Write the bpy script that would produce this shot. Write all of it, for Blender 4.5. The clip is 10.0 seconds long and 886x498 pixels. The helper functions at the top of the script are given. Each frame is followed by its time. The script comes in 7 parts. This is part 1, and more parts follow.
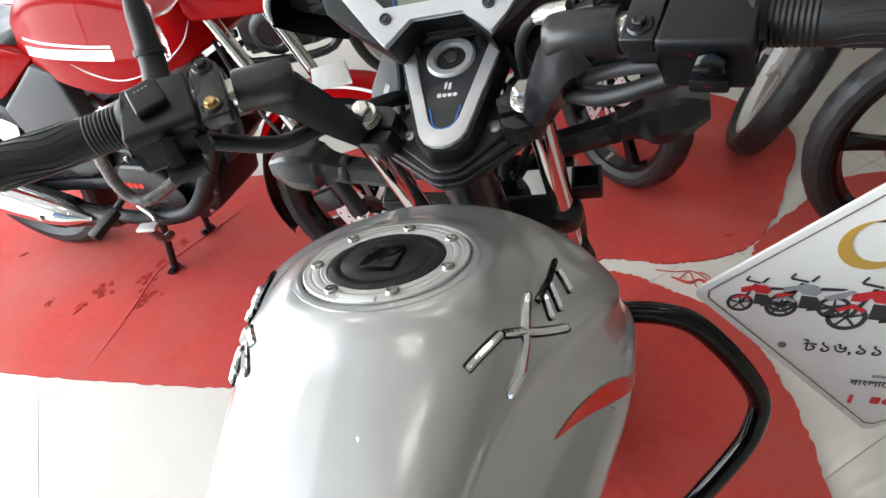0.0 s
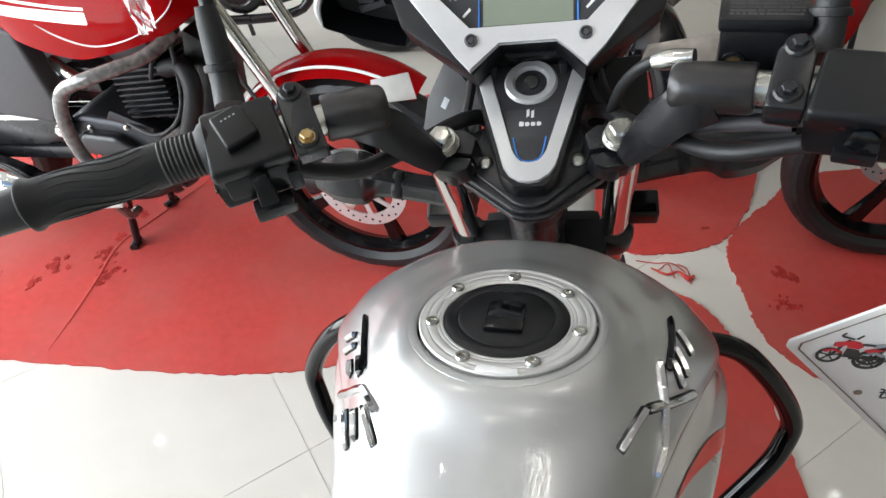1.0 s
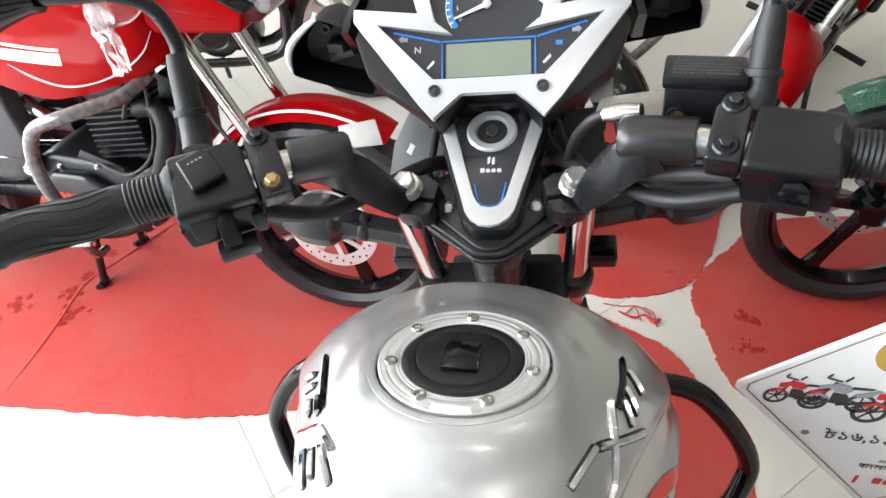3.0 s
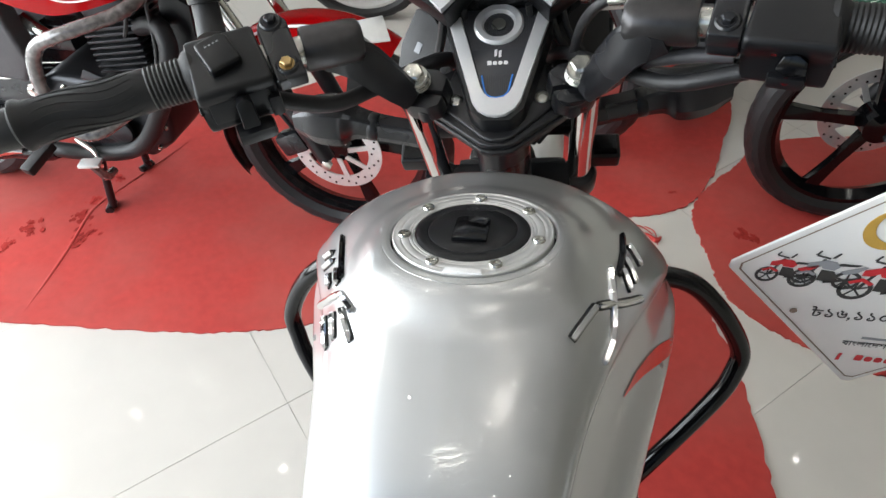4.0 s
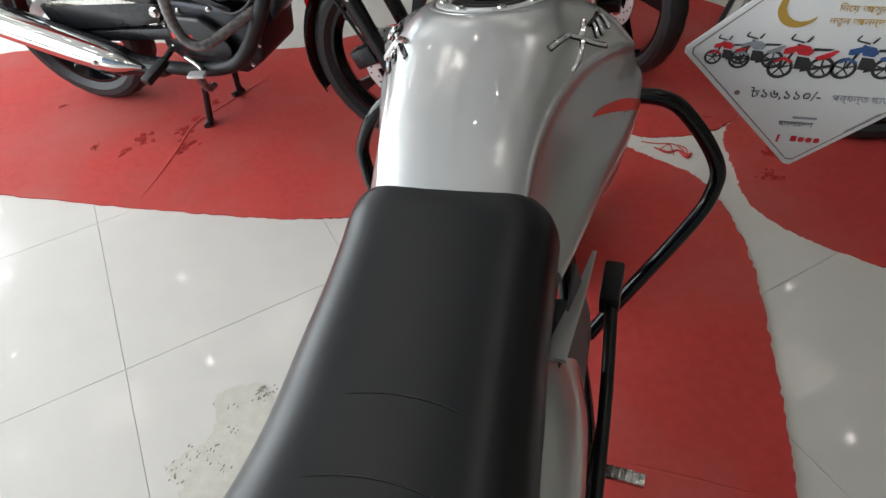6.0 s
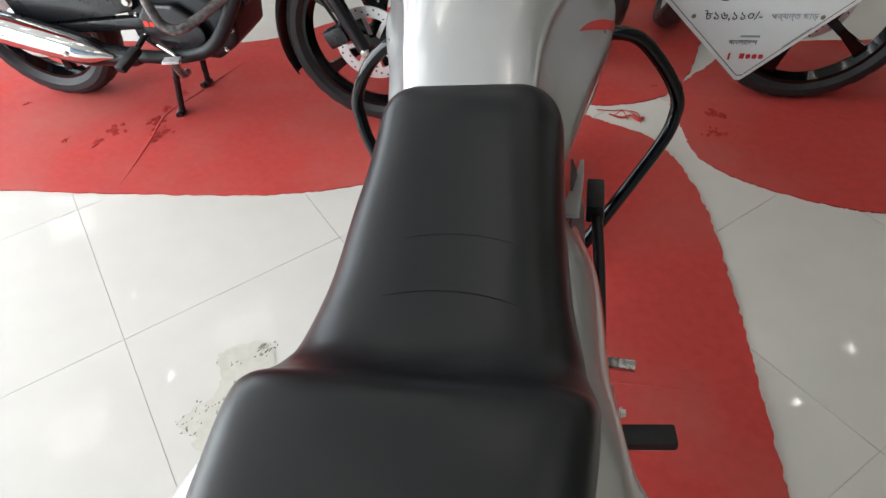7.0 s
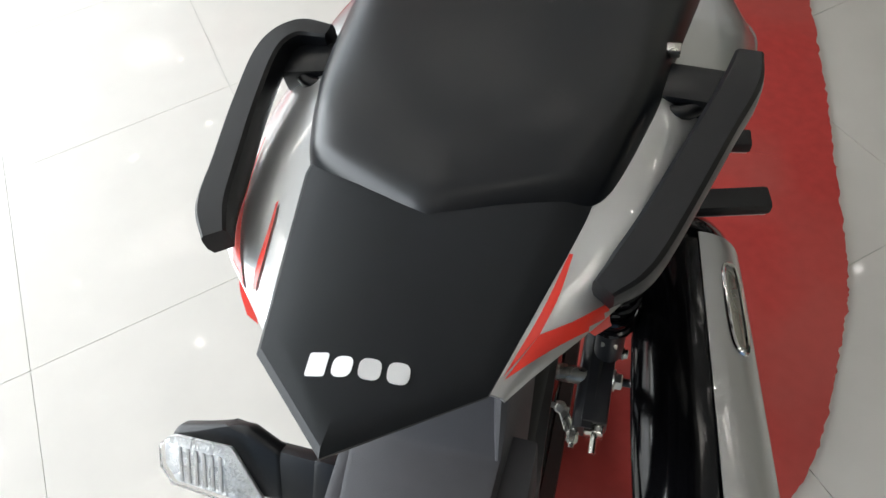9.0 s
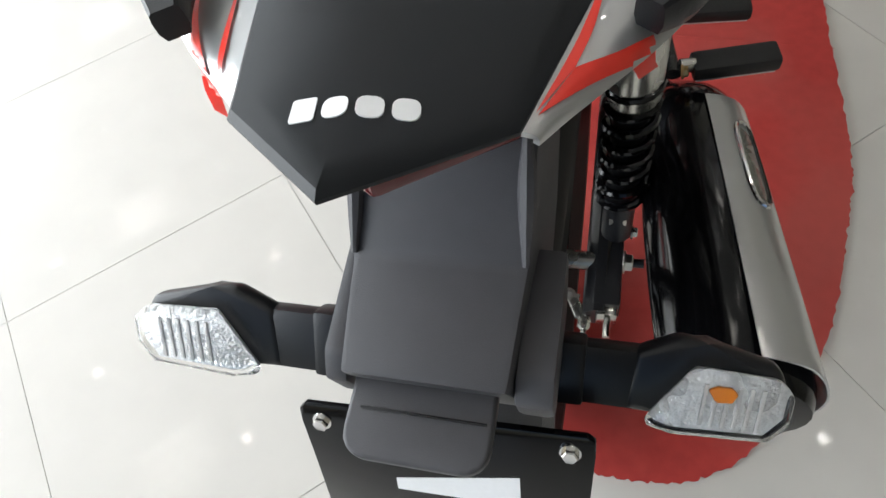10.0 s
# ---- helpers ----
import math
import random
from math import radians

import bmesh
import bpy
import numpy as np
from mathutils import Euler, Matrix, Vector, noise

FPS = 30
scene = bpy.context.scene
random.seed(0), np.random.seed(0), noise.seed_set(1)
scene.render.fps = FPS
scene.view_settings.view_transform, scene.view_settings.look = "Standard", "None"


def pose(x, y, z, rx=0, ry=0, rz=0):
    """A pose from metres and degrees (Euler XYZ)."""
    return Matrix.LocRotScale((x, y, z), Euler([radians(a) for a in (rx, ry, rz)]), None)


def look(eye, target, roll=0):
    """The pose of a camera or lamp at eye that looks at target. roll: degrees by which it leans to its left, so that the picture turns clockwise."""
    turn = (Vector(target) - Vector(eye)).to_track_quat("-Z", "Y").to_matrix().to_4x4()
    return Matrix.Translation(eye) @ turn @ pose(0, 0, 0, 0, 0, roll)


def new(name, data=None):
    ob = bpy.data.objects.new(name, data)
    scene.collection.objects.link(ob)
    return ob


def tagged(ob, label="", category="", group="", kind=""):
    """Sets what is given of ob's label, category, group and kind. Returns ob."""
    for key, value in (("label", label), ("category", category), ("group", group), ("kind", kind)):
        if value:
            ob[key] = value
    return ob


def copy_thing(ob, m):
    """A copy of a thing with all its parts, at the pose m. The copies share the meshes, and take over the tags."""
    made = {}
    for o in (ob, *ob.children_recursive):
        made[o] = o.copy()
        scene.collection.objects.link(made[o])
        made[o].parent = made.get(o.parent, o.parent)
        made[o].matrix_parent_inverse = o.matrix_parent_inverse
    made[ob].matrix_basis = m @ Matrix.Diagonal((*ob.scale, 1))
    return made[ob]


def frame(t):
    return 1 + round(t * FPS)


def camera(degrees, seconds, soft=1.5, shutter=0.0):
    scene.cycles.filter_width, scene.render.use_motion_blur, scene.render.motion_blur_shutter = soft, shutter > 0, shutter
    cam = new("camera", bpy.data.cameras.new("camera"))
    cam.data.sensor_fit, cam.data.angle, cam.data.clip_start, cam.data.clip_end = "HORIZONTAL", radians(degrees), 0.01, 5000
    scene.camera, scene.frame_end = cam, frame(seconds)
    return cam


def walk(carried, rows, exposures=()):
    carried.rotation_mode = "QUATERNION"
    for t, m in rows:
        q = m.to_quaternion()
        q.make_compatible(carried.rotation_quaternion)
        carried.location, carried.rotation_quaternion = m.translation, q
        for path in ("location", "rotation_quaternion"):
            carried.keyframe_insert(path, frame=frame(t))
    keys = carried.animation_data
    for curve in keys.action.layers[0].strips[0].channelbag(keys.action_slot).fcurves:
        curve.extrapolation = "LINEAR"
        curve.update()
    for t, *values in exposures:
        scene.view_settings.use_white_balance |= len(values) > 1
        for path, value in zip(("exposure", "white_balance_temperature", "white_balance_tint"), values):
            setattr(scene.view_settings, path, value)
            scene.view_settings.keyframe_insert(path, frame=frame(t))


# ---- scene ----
cam = camera(70.2, 10.0)
PATH = [
    (0, (0.168, 0.101, 1.229), (-0.387, 1.534, -0.051), -11.3),
    (0.5, (0.065, 0.101, 1.27), (-0.311, 1.476, -0.133), -4.4),
    (1, (0.029, 0.135, 1.28), (-0.322, 1.525, -0.114), -5.0),
    (1.5, (0.033, 0.145, 1.296), (-0.318, 1.702, 0.091), -4.8),
    (2, (0.041, 0.14, 1.302), (-0.282, 1.745, 0.154), -2.4),
    (2.5, (0.041, 0.127, 1.295), (-0.277, 1.707, 0.11), -3.0),
    (2.7, (0.042, 0.131, 1.292), (-0.248, 1.678, 0.058), -2.0),
    (4, (0.044, 0.076, 1.274), (-0.229, 1.432, -0.171), -3.0),
    (4.5, (0.053, 0.049, 1.258), (-0.266, 1.354, -0.224), -5.2),
    (5, (0.073, -0.019, 1.261), (-0.291, 1.265, -0.228), -6.0),
    (5.5, (0.129, -0.141, 1.27), (-0.275, 1.172, -0.183), -6.9),
    (6, (0.147, -0.262, 1.259), (-0.312, 1.039, -0.188), -6.8),
    (6.2, (0.135, -0.307, 1.257), (-0.334, 0.997, -0.185), -6.1),
    (7.3, (0.092, -0.505, 1.228), (-0.175, 0.871, -0.198), -4.9),
    (7.5, (0.089, -0.538, 1.218), (-0.186, 0.84, -0.205), -4.3),
    (8, (0.085, -0.613, 1.203), (-0.243, 0.642, -0.319), -5.5),
    (8.5, (0.089, -0.688, 1.173), (-0.335, 0.382, -0.463), -10.4),
    (9, (0.089, -0.745, 1.146), (-0.344, 0.265, -0.525), -9.4),
    (9.5, (0.092, -0.778, 1.105), (-0.345, 0.195, -0.587), -13.6),
    (10, (0.078, -0.797, 1.051), (-0.29, 0.115, -0.691), -12.7),
]
EXPOSURES = [(0, .50), (.5, .44), (1, .48), (1.5, .70), (2, .95), (2.5, 1.07), (4, .48), (4.5, .11), (5, -.20), (5.5, -.34), (6, -.17),
             (7.5, .30), (8, .32), (8.5, .22), (9, .26), (9.5, .29), (10, .28)]
walk(cam, [(t, look(eye, target, roll)) for t, eye, target, roll in PATH], EXPOSURES)

# ---- world and large lights ----
world = bpy.data.worlds.new("sky")
scene.world = world
world.use_nodes = True
wn = world.node_tree.nodes
sky = wn.new("ShaderNodeTexSky")
sky.sky_type, sky.sun_disc = "NISHITA", False
sky.sun_elevation, sky.sun_rotation = radians(50), radians(-90)
world.node_tree.links.new(sky.outputs[0], wn["Background"].inputs[0])
wn["Background"].inputs[1].default_value = 0.12
scene.view_settings.exposure = 0.0


def area_lamp(name, m, sx, sy, watts, colour):
    data = bpy.data.lights.new(name, "AREA")
    data.shape, data.size, data.size_y, data.energy, data.color = "RECTANGLE", sx, sy, watts, colour
    ob = new(name, data)
    ob.matrix_world = m
    return ob


# daylight that comes in by the long glazed shop front; the room stands askew to the motorcycle, with its floor tiles
ROOM = pose(0, 0, 0, 0, 0, 43)
area_lamp("shopfront_daylight", ROOM @ look((-3.75, 3.2, 2.0), (0, 2.0, 1.2)), 7.5, 3.3, 540, (0.91, 0.965, 1.0))
# fill lamp added to put sheen on the seat's left slope; no source known there
area_lamp("side_fill", ROOM @ look((-1.4, 8.8, 1.95), (-0.9, 0, 1.2)), 4.4, 3.0, 120, (0.91, 0.965, 1.0))


# ---- materials ----
def material(name, colour, rough=0.5, metal=0.0, var=0.12, scale=60.0, bump=0.0, bump_scale=400.0, coat=0.0, spec=0.5,
             rough_var=0.0, emit=None, power=0.0, grime=0.0):
    """A surface with two scales of variation in colour, one of gloss and a fine relief."""
    m = bpy.data.materials.new(name)
    m.use_nodes = True
    n, l = m.node_tree.nodes, m.node_tree.links
    b = n["Principled BSDF"]
    tc = n.new("ShaderNodeTexCoord")
    fine, broad = n.new("ShaderNodeTexNoise"), n.new("ShaderNodeTexNoise")
    fine.inputs["Scale"].default_value, fine.inputs["Detail"].default_value = scale, 4
    broad.inputs["Scale"].default_value, broad.inputs["Detail"].default_value = scale / 14, 3
    l.new(tc.outputs["Object"], fine.inputs["Vector"])
    l.new(tc.outputs["Object"], broad.inputs["Vector"])
    add = n.new("ShaderNodeMath")
    add.operation = "ADD"
    l.new(fine.outputs["Fac"], add.inputs[0])
    l.new(broad.outputs["Fac"], add.inputs[1])
    ramp = n.new("ShaderNodeMapRange")
    ramp.inputs["From Min"].default_value, ramp.inputs["From Max"].default_value = 0.6, 1.4
    ramp.inputs["To Min"].default_value, ramp.inputs["To Max"].default_value = 1 - var, 1 + var
    l.new(add.outputs[0], ramp.inputs["Value"])
    mul = n.new("ShaderNodeVectorMath")
    mul.operation = "SCALE"
    mul.inputs[0].default_value = colour
    l.new(ramp.outputs[0], mul.inputs["Scale"])
    l.new(mul.outputs[0], b.inputs["Base Color"])
    b.inputs["Metallic"].default_value = metal
    b.inputs["Specular IOR Level"].default_value = spec
    b.inputs["Coat Weight"].default_value = coat
    b.inputs["Coat Roughness"].default_value = 0.04
    rr = n.new("ShaderNodeMapRange")
    rr.inputs["From Min"].default_value, rr.inputs["From Max"].default_value = 0.35, 0.65
    rr.inputs["To Min"].default_value, rr.inputs["To Max"].default_value = max(0.01, rough - rough_var), rough + rough_var
    l.new(broad.outputs["Fac"], rr.inputs["Value"])
    l.new(rr.outputs[0], b.inputs["Roughness"])
    if bump:
        bn, bp = n.new("ShaderNodeTexNoise"), n.new("ShaderNodeBump")
        bn.inputs["Scale"].default_value, bn.inputs["Detail"].default_value = bump_scale, 3
        bp.inputs["Strength"].default_value, bp.inputs["Distance"].default_value = bump, 0.001
        l.new(tc.outputs["Object"], bn.inputs["Vector"])
        l.new(bn.outputs["Fac"], bp.inputs["Height"])
        l.new(bp.outputs[0], b.inputs["Normal"])
    if emit:
        b.inputs["Emission Color"].default_value = (*emit, 1)
        b.inputs["Emission Strength"].default_value = power
    return m


def glassy(name, colour, rough=0.03):
    m = bpy.data.materials.new(name)
    m.use_nodes = True
    b = m.node_tree.nodes["Principled BSDF"]
    b.inputs["Base Color"].default_value = (*colour, 1)
    b.inputs["Roughness"].default_value = rough
    b.inputs["Transmission Weight"].default_value = 1.0
    b.inputs["IOR"].default_value = 1.3
    return m


SILVER = material("silver_paint", (0.48, 0.487, 0.485), 0.34, 0.72, 0.015, 30, coat=1.0, rough_var=0.01)
SILVER.node_tree.nodes["Principled BSDF"].inputs["Coat Roughness"].default_value = 0.02
RED = material("red_paint", (0.285, 0.0012, 0.0022), 0.26, 0.0, 0.06, 300, coat=0.11, spec=0.04)
RED_DECAL = material("red_decal", (0.72, 0.03, 0.015), 0.3, 0.0, 0.06, 200, coat=0.3)
VINYL = material("black_vinyl", (0.0022, 0.0031, 0.0048), 0.32, 0.0, 0.10, 260, 0.05, 1300, rough_var=0.02, spec=0.39)
PLASTIC = material("black_plastic", (0.0050, 0.0053, 0.0064), 0.34, 0.0, 0.15, 80, 0.10, 1100, rough_var=0.06, spec=0.34)
GREY_PLASTIC = material("grey_plastic", (0.056, 0.055, 0.060), 0.48, 0.0, 0.1, 60, 0.2, 1600, rough_var=0.05, spec=0.4)
MATT_PANEL = material("matt_tail_panel", (0.008, 0.0095, 0.0115), 0.38, 0.0, 0.1, 60, 0.1, 1800, rough_var=0.04, spec=0.2)
GLOSS_BLACK = material("gloss_black_paint", (0.003, 0.003, 0.0036), 0.12, 0.0, 0.1, 90, coat=0.10, spec=0.30)
BLACK_METAL = material("satin_black_metal", (0.0110, 0.0112, 0.0130), 0.28, 0.1, 0.15, 90, 0.1, 900, rough_var=0.06)
DARK_ALLOY = material("dark_alloy", (0.030, 0.031, 0.035), 0.36, 0.7, 0.12, 90, 0.1, 900)
ALLOY = material("cast_alloy", (0.62, 0.62, 0.61), 0.36, 0.6, 0.1, 120, 0.1, 900, rough_var=0.05)
SILVER_TRIM = material("silver_trim", (0.60, 0.60, 0.61), 0.33, 0.35, 0.04, 600, 0.05, 2000)
EMBLEM = material("emblem_chrome", (0.66, 0.655, 0.65), 0.10, 1.0, 0.05, 60, rough_var=0.04)
CHROME = material("chrome", (0.75, 0.74, 0.72), 0.09, 1.0, 0.05, 60, rough_var=0.04)
BRUSHED = material("satin_dark_casting", (0.055, 0.053, 0.054), 0.33, 0.75, 0.15, 160, 0.1, 900, rough_var=0.05)
STEEL = material("zinc_steel", (0.55, 0.54, 0.50), 0.25, 0.95, 0.12, 160, rough_var=0.08)
BRASS = material("brass_bolt", (0.42, 0.29, 0.13), 0.35, 0.9, 0.15, 200)
RUBBER = material("tyre_rubber", (0.016, 0.016, 0.017), 0.46, 0.0, 0.3, 90, 0.3, 700, rough_var=0.08, spec=0.38)
GRIP = material("grip_rubber", (0.010, 0.010, 0.0105), 0.5, 0.0, 0.2, 120, 0.25, 1200, spec=0.35)
LENS = material("clear_lens", (0.55, 0.545, 0.53), 0.12, 0.0, 0.12, 90, 0.8, 260, coat=0.6)
BOWL = material("headlamp_bowl", (0.34, 0.34, 0.34), 0.16, 0.85, 0.3, 160, 1.0, 220, rough_var=0.08)
GREEN_WIRE = material("green_wire", (0.02, 0.16, 0.07), 0.4, 0.0, 0.05, 90)
AMBER = material("amber_bulb", (0.75, 0.22, 0.02), 0.25, 0.0, 0.1, 200)
TAIL_RED = material("tail_lamp", (0.085, 0.003, 0.005), 0.12, 0.0, 0.1, 90, coat=0.3, spec=0.3)
WHITE_INK = material("white_print", (0.80, 0.80, 0.80), 0.45, 0.0, 0.03, 300)
GREY_INK = material("grey_print", (0.30, 0.31, 0.33), 0.45, 0.0, 0.05, 300)
BLUE_INK = material("blue_print", (0.035, 0.22, 0.70), 0.4, 0.0, 0.05, 300)
LCD = material("lcd_glass", (0.215, 0.245, 0.19), 0.18, 0.0, 0.03, 90, coat=0.5)
DIAL = material("dial_face", (0.030, 0.031, 0.036), 0.35, 0.0, 0.08, 300)
MAT_RED = material("red_carpet", (0.47, 0.047, 0.039), 0.8, 0.0, 0.16, 42, 0.5, 1100, spec=0.3, rough_var=0.1)
# dust trodden into the carpet in broad patches
dn, dl = MAT_RED.node_tree.nodes, MAT_RED.node_tree.links
db = dn["Principled BSDF"]
dust, fade, dust_mix = dn.new("ShaderNodeTexNoise"), dn.new("ShaderNodeMapRange"), dn.new("ShaderNodeMix")
dust.inputs["Scale"].default_value, dust.inputs["Detail"].default_value = 2.6, 5
fade.inputs["From Min"].default_value, fade.inputs["From Max"].default_value = 0.44, 0.66
fade.inputs["To Min"].default_value, fade.inputs["To Max"].default_value = 0.0, 0.55
dust_mix.data_type = "RGBA"
dl.new(dn["Texture Coordinate"].outputs["Object"], dust.inputs["Vector"])
dl.new(dust.outputs["Fac"], fade.inputs["Value"])
dl.new(fade.outputs[0], dust_mix.inputs["Factor"])
dl.new(db.inputs["Base Color"].links[0].from_socket, dust_mix.inputs[6])
dust_mix.inputs[7].default_value = (0.42, 0.105, 0.085, 1)
dl.new(dust_mix.outputs[2], db.inputs["Base Color"])
WRAPPED = material("film_wrapped_pipe", (0.11, 0.098, 0.095), 0.22, 0.0, 0.85, 70, 1.0, 120, coat=0.8)
MATT_BLACK = material("matt_black_pipe", (0.010, 0.010, 0.011), 0.5, 0.0, 0.2, 70, 0.2, 800, spec=0.3, rough_var=0.06)
WRAPPED_PLATE = material("wrapped_plate", (0.33, 0.29, 0.26), 0.22, 0.1, 0.35, 90, 0.8, 160, coat=0.5)
FILM = material("clear_film", (0.93, 0.92, 0.92), 0.12, 0.0, 0.05, 70, 1.0, 160, coat=0.3)
FILM.node_tree.nodes["Principled BSDF"].inputs["Transmission Weight"].default_value = 0.93
MAT_STAIN = material("trodden_red_carpet", (0.37, 0.034, 0.028), 0.9, 0.0, 0.5, 70, 0.9, 700, spec=0.1)
WALL = material("cream_wall_paint", (0.30, 0.285, 0.24), 0.6, 0.0, 0.03, 12, 0.1, 200)
CEILING = material("grey_ceiling_paint", (0.36, 0.36, 0.355), 0.7, 0.0, 0.05, 12, 0.1, 200)
MORTAR = material("tile_joint", (0.45, 0.44, 0.40), 0.9, 0.0, 0.2, 60)
TILE = material("cream_polished_tile", (0.605, 0.577, 0.530), 0.42, 0.0, 0.045, 9, coat=0.32, spec=0.25, rough_var=0.03)
CEMENT = material("cement_smear", (0.53, 0.505, 0.435), 0.55, 0.0, 0.14, 40, 0.6, 140, spec=0.4)
CRUMB = material("dark_crumbs", (0.20, 0.18, 0.14), 0.8, 0.0, 0.3, 200)
TUBE_GLOW = material("lit_tube", (0.9, 0.9, 0.9), 0.5, emit=(1.0, 0.97, 0.92), power=11.0)
SPOT_GLOW = material("lit_downlight", (0.9, 0.9, 0.9), 0.5, emit=(1.0, 0.96, 0.90), power=48.0)


# ---- mesh helpers ----
def finish(bm, angle=38):
    bmesh.ops.recalc_face_normals(bm, faces=bm.faces)
    lim = radians(angle)
    for f in bm.faces:
        f.smooth = True
    for e in bm.edges:
        e.smooth = len(e.link_faces) == 2 and e.calc_face_angle(0) < lim
    return bm


def part(name, bm, mat, parent, label="", angle=38):
    """One mesh object under a thing or a part; parent None makes it top-level."""
    me = bpy.data.meshes.new(name)
    finish(bm, angle).to_mesh(me)
    bm.free()
    me.materials.append(mat)
    ob = new(name, me)
    if parent:
        ob.parent = parent
    return tagged(ob, label)


def thing(name, m, label, category, group=""):
    ob = new(name)
    ob.empty_display_size = 0.1
    ob.matrix_world = m
    return tagged(ob, label, category, group)


def smooth_line(pts, steps=6, closed=False):
    """Catmull-Rom through rows of numbers."""
    p = [np.array(q, float) for q in pts]
    n = len(p)
    out = []
    for i in range(n if closed else n - 1):
        if closed:
            a, b, c, d = p[i - 1], p[i], p[(i + 1) % n], p[(i + 2) % n]
        else:
            b, c = p[i], p[i + 1]
            a = p[i - 1] if i else 2 * b - c
            d = p[i + 2] if i + 2 < n else 2 * c - b
        for k in range(steps):
            t = k / steps
            out.append(0.5 * (2 * b + (c - a) * t + (2 * a - 5 * b + 4 * c - d) * t * t + (3 * b - a - 3 * c + d) * t ** 3))
    if not closed:
        out.append(p[-1])
    return out


def bridge(bm, rings, closed=True, cap=True):
    vs = [[bm.verts.new(q) for q in r] for r in rings]
    n = len(vs[0])
    for a, b in zip(vs, vs[1:]):
        for i in range(n if closed else n - 1):
            j = (i + 1) % n
            bm.faces.new((a[i], a[j], b[j], b[i]))
    if cap and closed:
        bm.faces.new(vs[0][::-1])
        bm.faces.new(vs[-1])
    return bm


def tube(pts, r, n=12, steps=6, bm=None, smooth=True, flat=1.0):
    """A round bar along a line of points; r may be a list, one for each point."""
    bm = bm or bmesh.new()
    radii = list(r) if isinstance(r, (list, tuple)) else [r] * len(pts)
    rows = [(*p, q) for p, q in zip(pts, radii)]
    rows = smooth_line(rows, steps) if smooth and len(rows) > 2 else [np.array(q, float) for q in rows]
    rings, up = [], None
    for i, q in enumerate(rows):
        d = Vector(rows[min(i + 1, len(rows) - 1)][:3] - rows[max(i - 1, 0)][:3]).normalized()
        if up is None:
            up = Vector((0, 0, 1)) if abs(d.z) < 0.9 else Vector((0, 1, 0))
        s = d.cross(up).normalized()
        up = s.cross(d).normalized()
        c, rad = Vector(q[:3]), float(q[3])
        rings.append([c + rad * (math.cos(k * math.tau / n) * s + flat * math.sin(k * math.tau / n) * up) for k in range(n)])
    return bridge(bm, rings)


def forged(pts, widths, heights, steps=4):
    """A forged bar with a chamfered flat section along a line of points."""
    rows = smooth_line([(*p, w, h) for p, w, h in zip(pts, widths, heights)], steps)
    rings, up = [], Vector((0, 0, 1))
    corners = ((1, 0.4), (0.92, 0.8), (0.72, 1), (-0.72, 1), (-0.92, 0.8), (-1, 0.4), (-1, -0.4), (-0.75, -1), (0.75, -1), (1, -0.4))
    for i, q in enumerate(rows):
        d = Vector(rows[min(i + 1, len(rows) - 1)][:3] - rows[max(i - 1, 0)][:3]).normalized()
        s = d.cross(up).normalized()
        t = s.cross(d).normalized()
        rings.append([Vector(q[:3]) + s * float(q[3]) * x + t * float(q[4]) * z for x, z in corners])
    return bridge(bmesh.new(), rings)


def lathe(profile, m, n=24, bm=None, cap=True):
    """A turned body: (radius, height) pairs about m's z."""
    bm = bm or bmesh.new()
    return bridge(bm, [[m @ Vector((r * math.cos(k * math.tau / n), r * math.sin(k * math.tau / n), h)) for k in range(n)]
                       for r, h in profile], cap=cap)


def ring_body(profile, m, n=32, bm=None):
    """A closed ring: a closed profile of (radius, height) about m's z."""
    bm = bm or bmesh.new()
    rows = [[bm.verts.new(m @ Vector((r * math.cos(k * math.tau / n), r * math.sin(k * math.tau / n), h))) for r, h in profile]
            for k in range(n)]
    for k in range(n):
        a, b = rows[k], rows[(k + 1) % n]
        for i in range(len(profile)):
            j = (i + 1) % len(profile)
            bm.faces.new((a[i], b[i], b[j], a[j]))
    return bm


def prism(outline, z0, z1, m, bevel=0.0, bm=None, seg=2):
    """A flat outline made thick between two heights of m."""
    own = bmesh.new()
    lo = [own.verts.new(Vector((*p, z0))) for p in outline]
    hi = [own.verts.new(Vector((*p, z1))) for p in outline]
    n = len(outline)
    own.faces.new(lo[::-1])
    own.faces.new(hi)
    for i in range(n):
        j = (i + 1) % n
        own.faces.new((lo[i], lo[j], hi[j], hi[i]))
    if bevel:
        bmesh.ops.bevel(own, geom=own.edges[:], offset=bevel, segments=seg, profile=0.6, affect="EDGES", clamp_overlap=True)
    bmesh.ops.transform(own, matrix=m, verts=own.verts)
    if bm is None:
        return own
    return merge(bm, own)


def merge(bm, other):
    me = bpy.data.meshes.new("tmp")
    other.to_mesh(me)
    other.free()
    bm.from_mesh(me)
    bpy.data.meshes.remove(me)
    return bm


